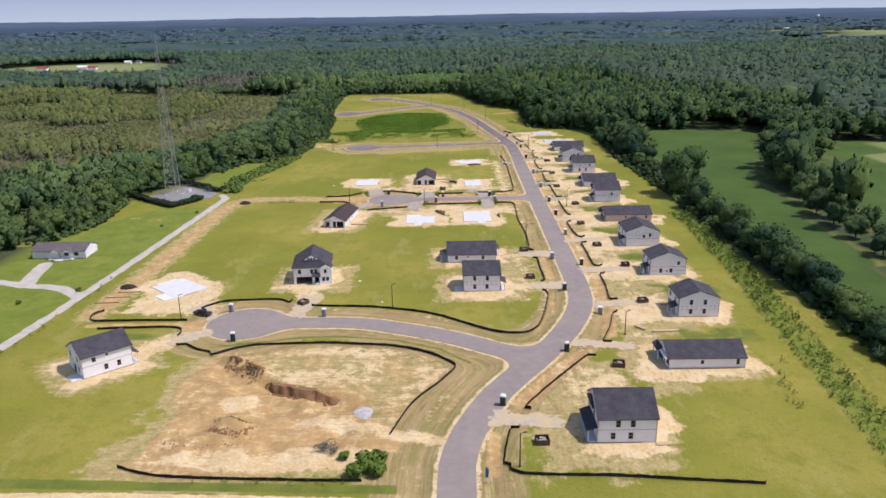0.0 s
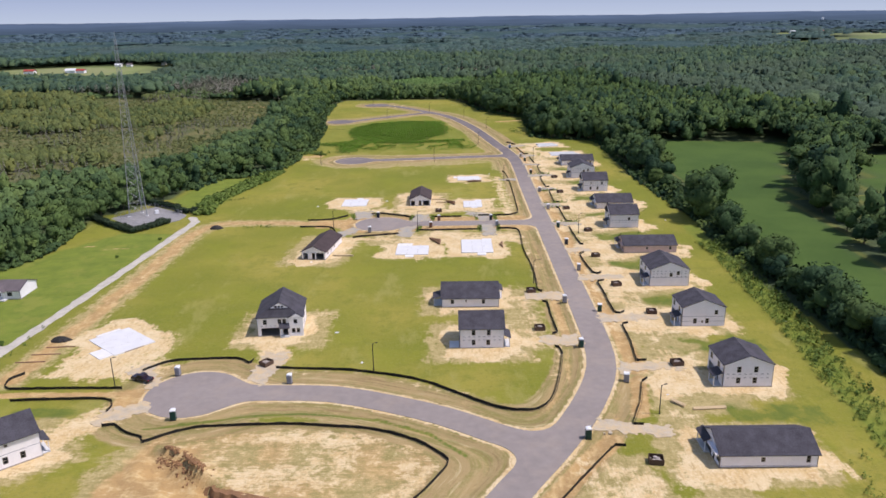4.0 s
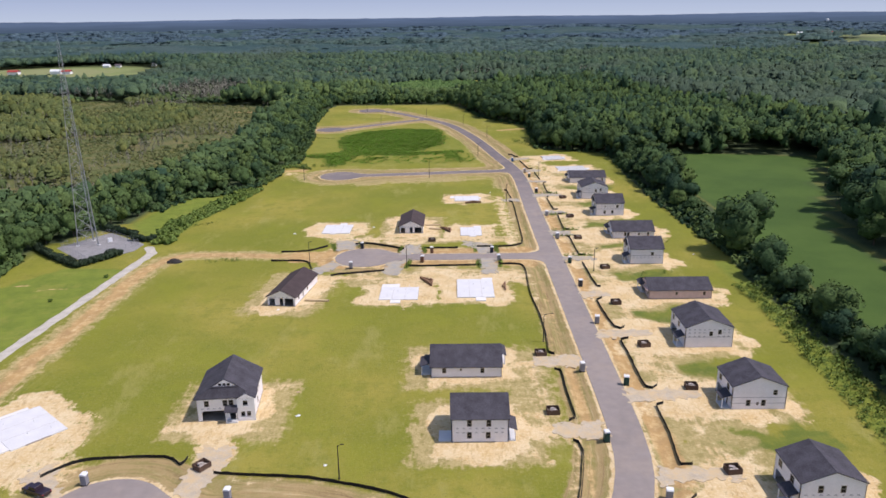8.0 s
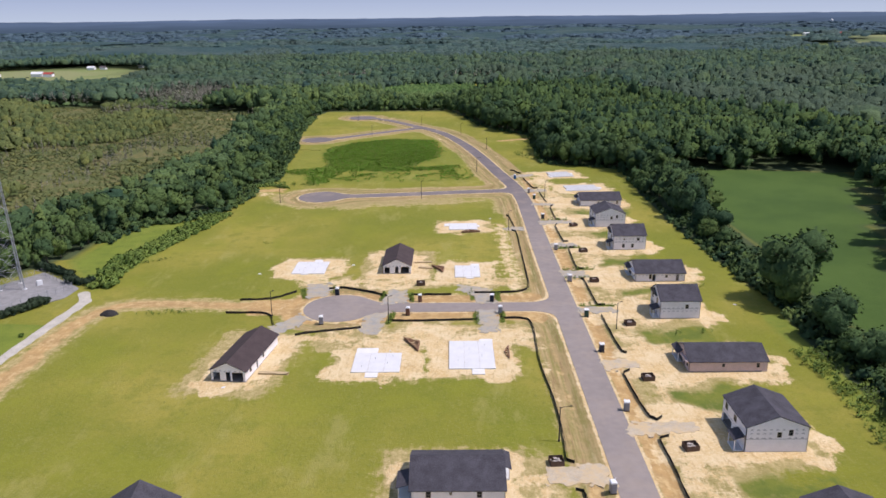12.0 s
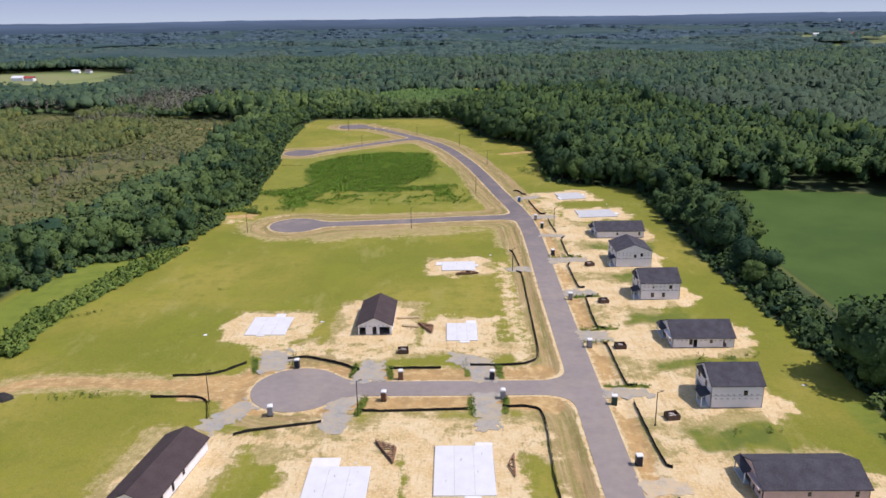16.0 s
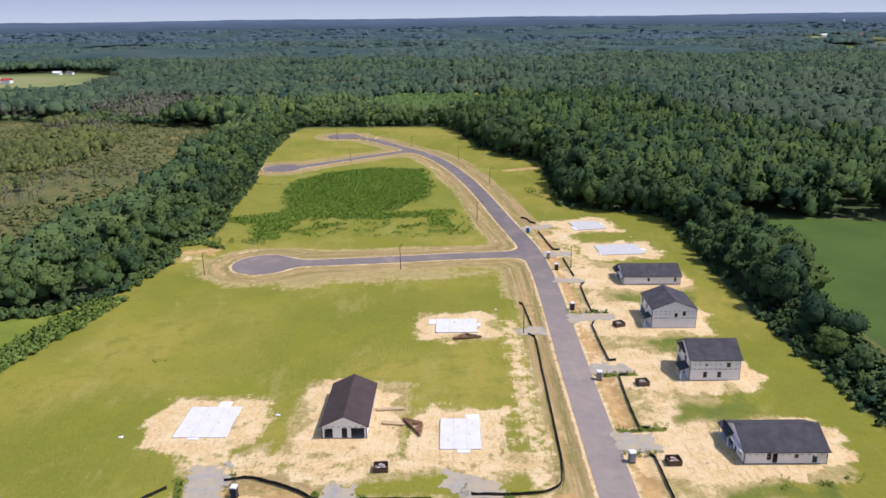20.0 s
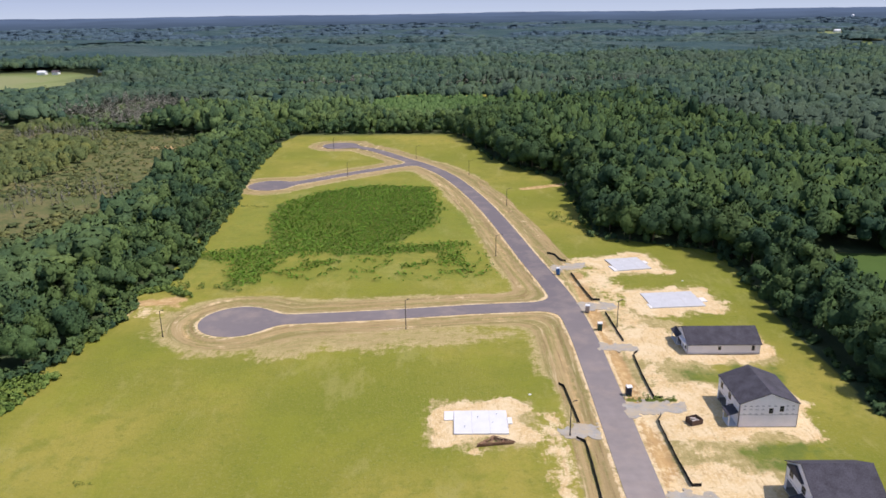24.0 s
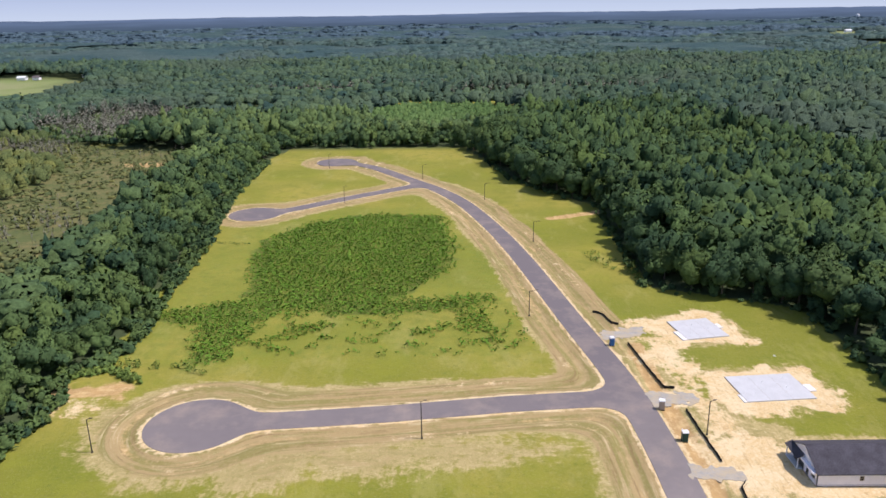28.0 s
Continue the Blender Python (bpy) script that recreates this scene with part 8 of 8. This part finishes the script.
# ---- distant buildings, and the line of hills painted haze blue ----
for x, y, w, d, h, mt, lab in ((-575, 1180, 15, 9, 4, M_white, "far white-roofed farm shed"), (-556, 1176, 12, 8, 4, M_barnred, "far red-roofed farm barn"), (-640, 1185, 15, 9, 4, M_barnred, "far red barn at the field's edge"), (-538, 1270, 10, 7, 3, M_white, "far small white house"), (-520, 1272, 8, 7, 3, M_roofold, "far small grey-roofed house"), (-480, 1318, 7, 6, 4, M_white, "far white hut at the field's corner"),
                               (-410, 1195, 11, 8, 4, M_roofold, "small brown house between fields and woods"), (-706, 1841, 18, 11, 6, M_white, "far white house among trees"), (-645, 1756, 15, 10, 6, M_white, "far white house among trees"), (-770, 1790, 14, 9, 5, M_white, "far white-roofed house among trees"),
                               (1130, 2402, 30, 14, 6, M_barnred, "far red barn in a field"), (1010, 2330, 15, 10, 5, M_white, "far white house in a field"), (1250, 2330, 20, 10, 5, M_roofold, "far grey barn in a field")):
    b = thing("farm_building", pose(x, y, float(height(np.array([x]), np.array([y]), np.array([50.0]))[0])), lab, "building", "far buildings")
    part("wall", Geo().box(0, 0, 0, w, d, h), M_siding, b)
    gable_roof(b, w, d, h, 0.5, "x", mt, 0.6, 0.6, 0.3)


def water_tower(x, y):
    """A far white tank on legs above the woods."""
    t = thing("water_tower", pose(x, y, 0), "far white water tower above the woods", "water tower")
    g = Geo()
    prof = [(0.1, 36), (4, 37), (6.5, 40), (7, 44), (6.5, 48), (4, 51), (0.1, 52.5)]
    for (r0, z0), (r1, z1) in zip(prof, prof[1:]):
        g.tube((0, 0, z0), (0, 0, z1), r0, r1, 16)
    part("tank", g, M_white, t)
    for k in range(5):
        a = k * 1.2566
        part("leg", Geo().tube((7 * math.cos(a), 7 * math.sin(a), 0), (5.5 * math.cos(a), 5.5 * math.sin(a), 42), 0.4, 0.4, 6), M_white, t)


water_tower(1850, 3900)


def backdrop():
    """Far wooded country along the horizon: a glowing strip painted blue for distance haze."""
    m = bpy.data.materials.new("haze_blue_glow")
    m.use_nodes = True
    nt = m.node_tree
    for n in list(nt.nodes):
        nt.nodes.remove(n)
    out = nt.nodes.new("ShaderNodeOutputMaterial")
    em = nt.nodes.new("ShaderNodeEmission")
    geo = nt.nodes.new("ShaderNodeNewGeometry")
    sep = nt.nodes.new("ShaderNodeSeparateXYZ")
    nt.links.new(geo.outputs["Position"], sep.inputs[0])
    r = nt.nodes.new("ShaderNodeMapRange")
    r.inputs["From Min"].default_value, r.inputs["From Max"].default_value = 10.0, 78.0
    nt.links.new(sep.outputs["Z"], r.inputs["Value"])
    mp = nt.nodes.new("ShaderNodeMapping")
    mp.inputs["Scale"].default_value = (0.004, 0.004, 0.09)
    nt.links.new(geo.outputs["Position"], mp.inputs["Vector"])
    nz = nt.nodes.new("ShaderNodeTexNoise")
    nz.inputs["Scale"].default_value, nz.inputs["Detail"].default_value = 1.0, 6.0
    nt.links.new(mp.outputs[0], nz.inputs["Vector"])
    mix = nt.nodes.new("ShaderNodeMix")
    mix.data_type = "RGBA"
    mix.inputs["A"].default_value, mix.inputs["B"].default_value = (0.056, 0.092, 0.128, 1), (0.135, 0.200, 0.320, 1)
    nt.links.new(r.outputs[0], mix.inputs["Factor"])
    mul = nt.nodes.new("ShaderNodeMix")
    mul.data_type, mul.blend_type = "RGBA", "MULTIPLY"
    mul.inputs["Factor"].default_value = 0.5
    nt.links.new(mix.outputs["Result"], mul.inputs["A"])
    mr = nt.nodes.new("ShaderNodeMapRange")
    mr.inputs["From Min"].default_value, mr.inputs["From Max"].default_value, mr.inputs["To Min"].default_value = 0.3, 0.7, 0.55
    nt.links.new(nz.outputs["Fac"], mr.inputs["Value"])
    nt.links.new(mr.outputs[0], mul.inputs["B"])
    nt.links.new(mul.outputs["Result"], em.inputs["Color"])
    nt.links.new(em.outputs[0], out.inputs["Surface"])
    sky = bpy.data.materials.new("hazy_sky")
    sky.use_nodes = True
    st = sky.node_tree
    for q in list(st.nodes):
        st.nodes.remove(q)
    so, se = st.nodes.new("ShaderNodeOutputMaterial"), st.nodes.new("ShaderNodeEmission")
    sg, sp, sr, sm = st.nodes.new("ShaderNodeNewGeometry"), st.nodes.new("ShaderNodeSeparateXYZ"), st.nodes.new("ShaderNodeMapRange"), st.nodes.new("ShaderNodeMix")
    sr.inputs["From Min"].default_value, sr.inputs["From Max"].default_value = 74.0, 270.0
    sm.data_type = "RGBA"
    sm.inputs["A"].default_value, sm.inputs["B"].default_value = (0.52, 0.625, 0.75, 1), (0.345, 0.440, 0.65, 1)
    st.links.new(sg.outputs["Position"], sp.inputs[0])
    st.links.new(sp.outputs["Z"], sr.inputs["Value"])
    st.links.new(sr.outputs[0], sm.inputs["Factor"])
    st.links.new(sm.outputs["Result"], se.inputs["Color"])
    st.links.new(se.outputs[0], so.inputs["Surface"])
    g = Geo()
    for i in range(97):
        q = radians(-80 + 160 * i / 96)
        g.v += [(4640 * math.sin(q), 120 + 4640 * math.cos(q), -20), (4640 * math.sin(q), 120 + 4640 * math.cos(q), 420)]
    g.f = [(2 * i, 2 * i + 1, 2 * i + 3, 2 * i + 2) for i in range(96)]
    tagged(part("sky_backdrop", g, sky), "pale hazy sky above the horizon", "backdrop", kind="structure")
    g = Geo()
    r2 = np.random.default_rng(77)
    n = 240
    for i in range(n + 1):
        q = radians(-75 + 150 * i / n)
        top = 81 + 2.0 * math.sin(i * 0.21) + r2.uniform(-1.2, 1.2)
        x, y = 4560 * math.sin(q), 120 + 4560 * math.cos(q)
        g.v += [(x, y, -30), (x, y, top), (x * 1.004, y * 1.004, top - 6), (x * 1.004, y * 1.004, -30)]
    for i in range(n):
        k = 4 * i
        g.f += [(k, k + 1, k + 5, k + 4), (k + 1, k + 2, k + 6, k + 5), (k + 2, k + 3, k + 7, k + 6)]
    tagged(part("backdrop", g, m), "glowing haze-blue line of far wooded hills", "backdrop", kind="structure")


backdrop()
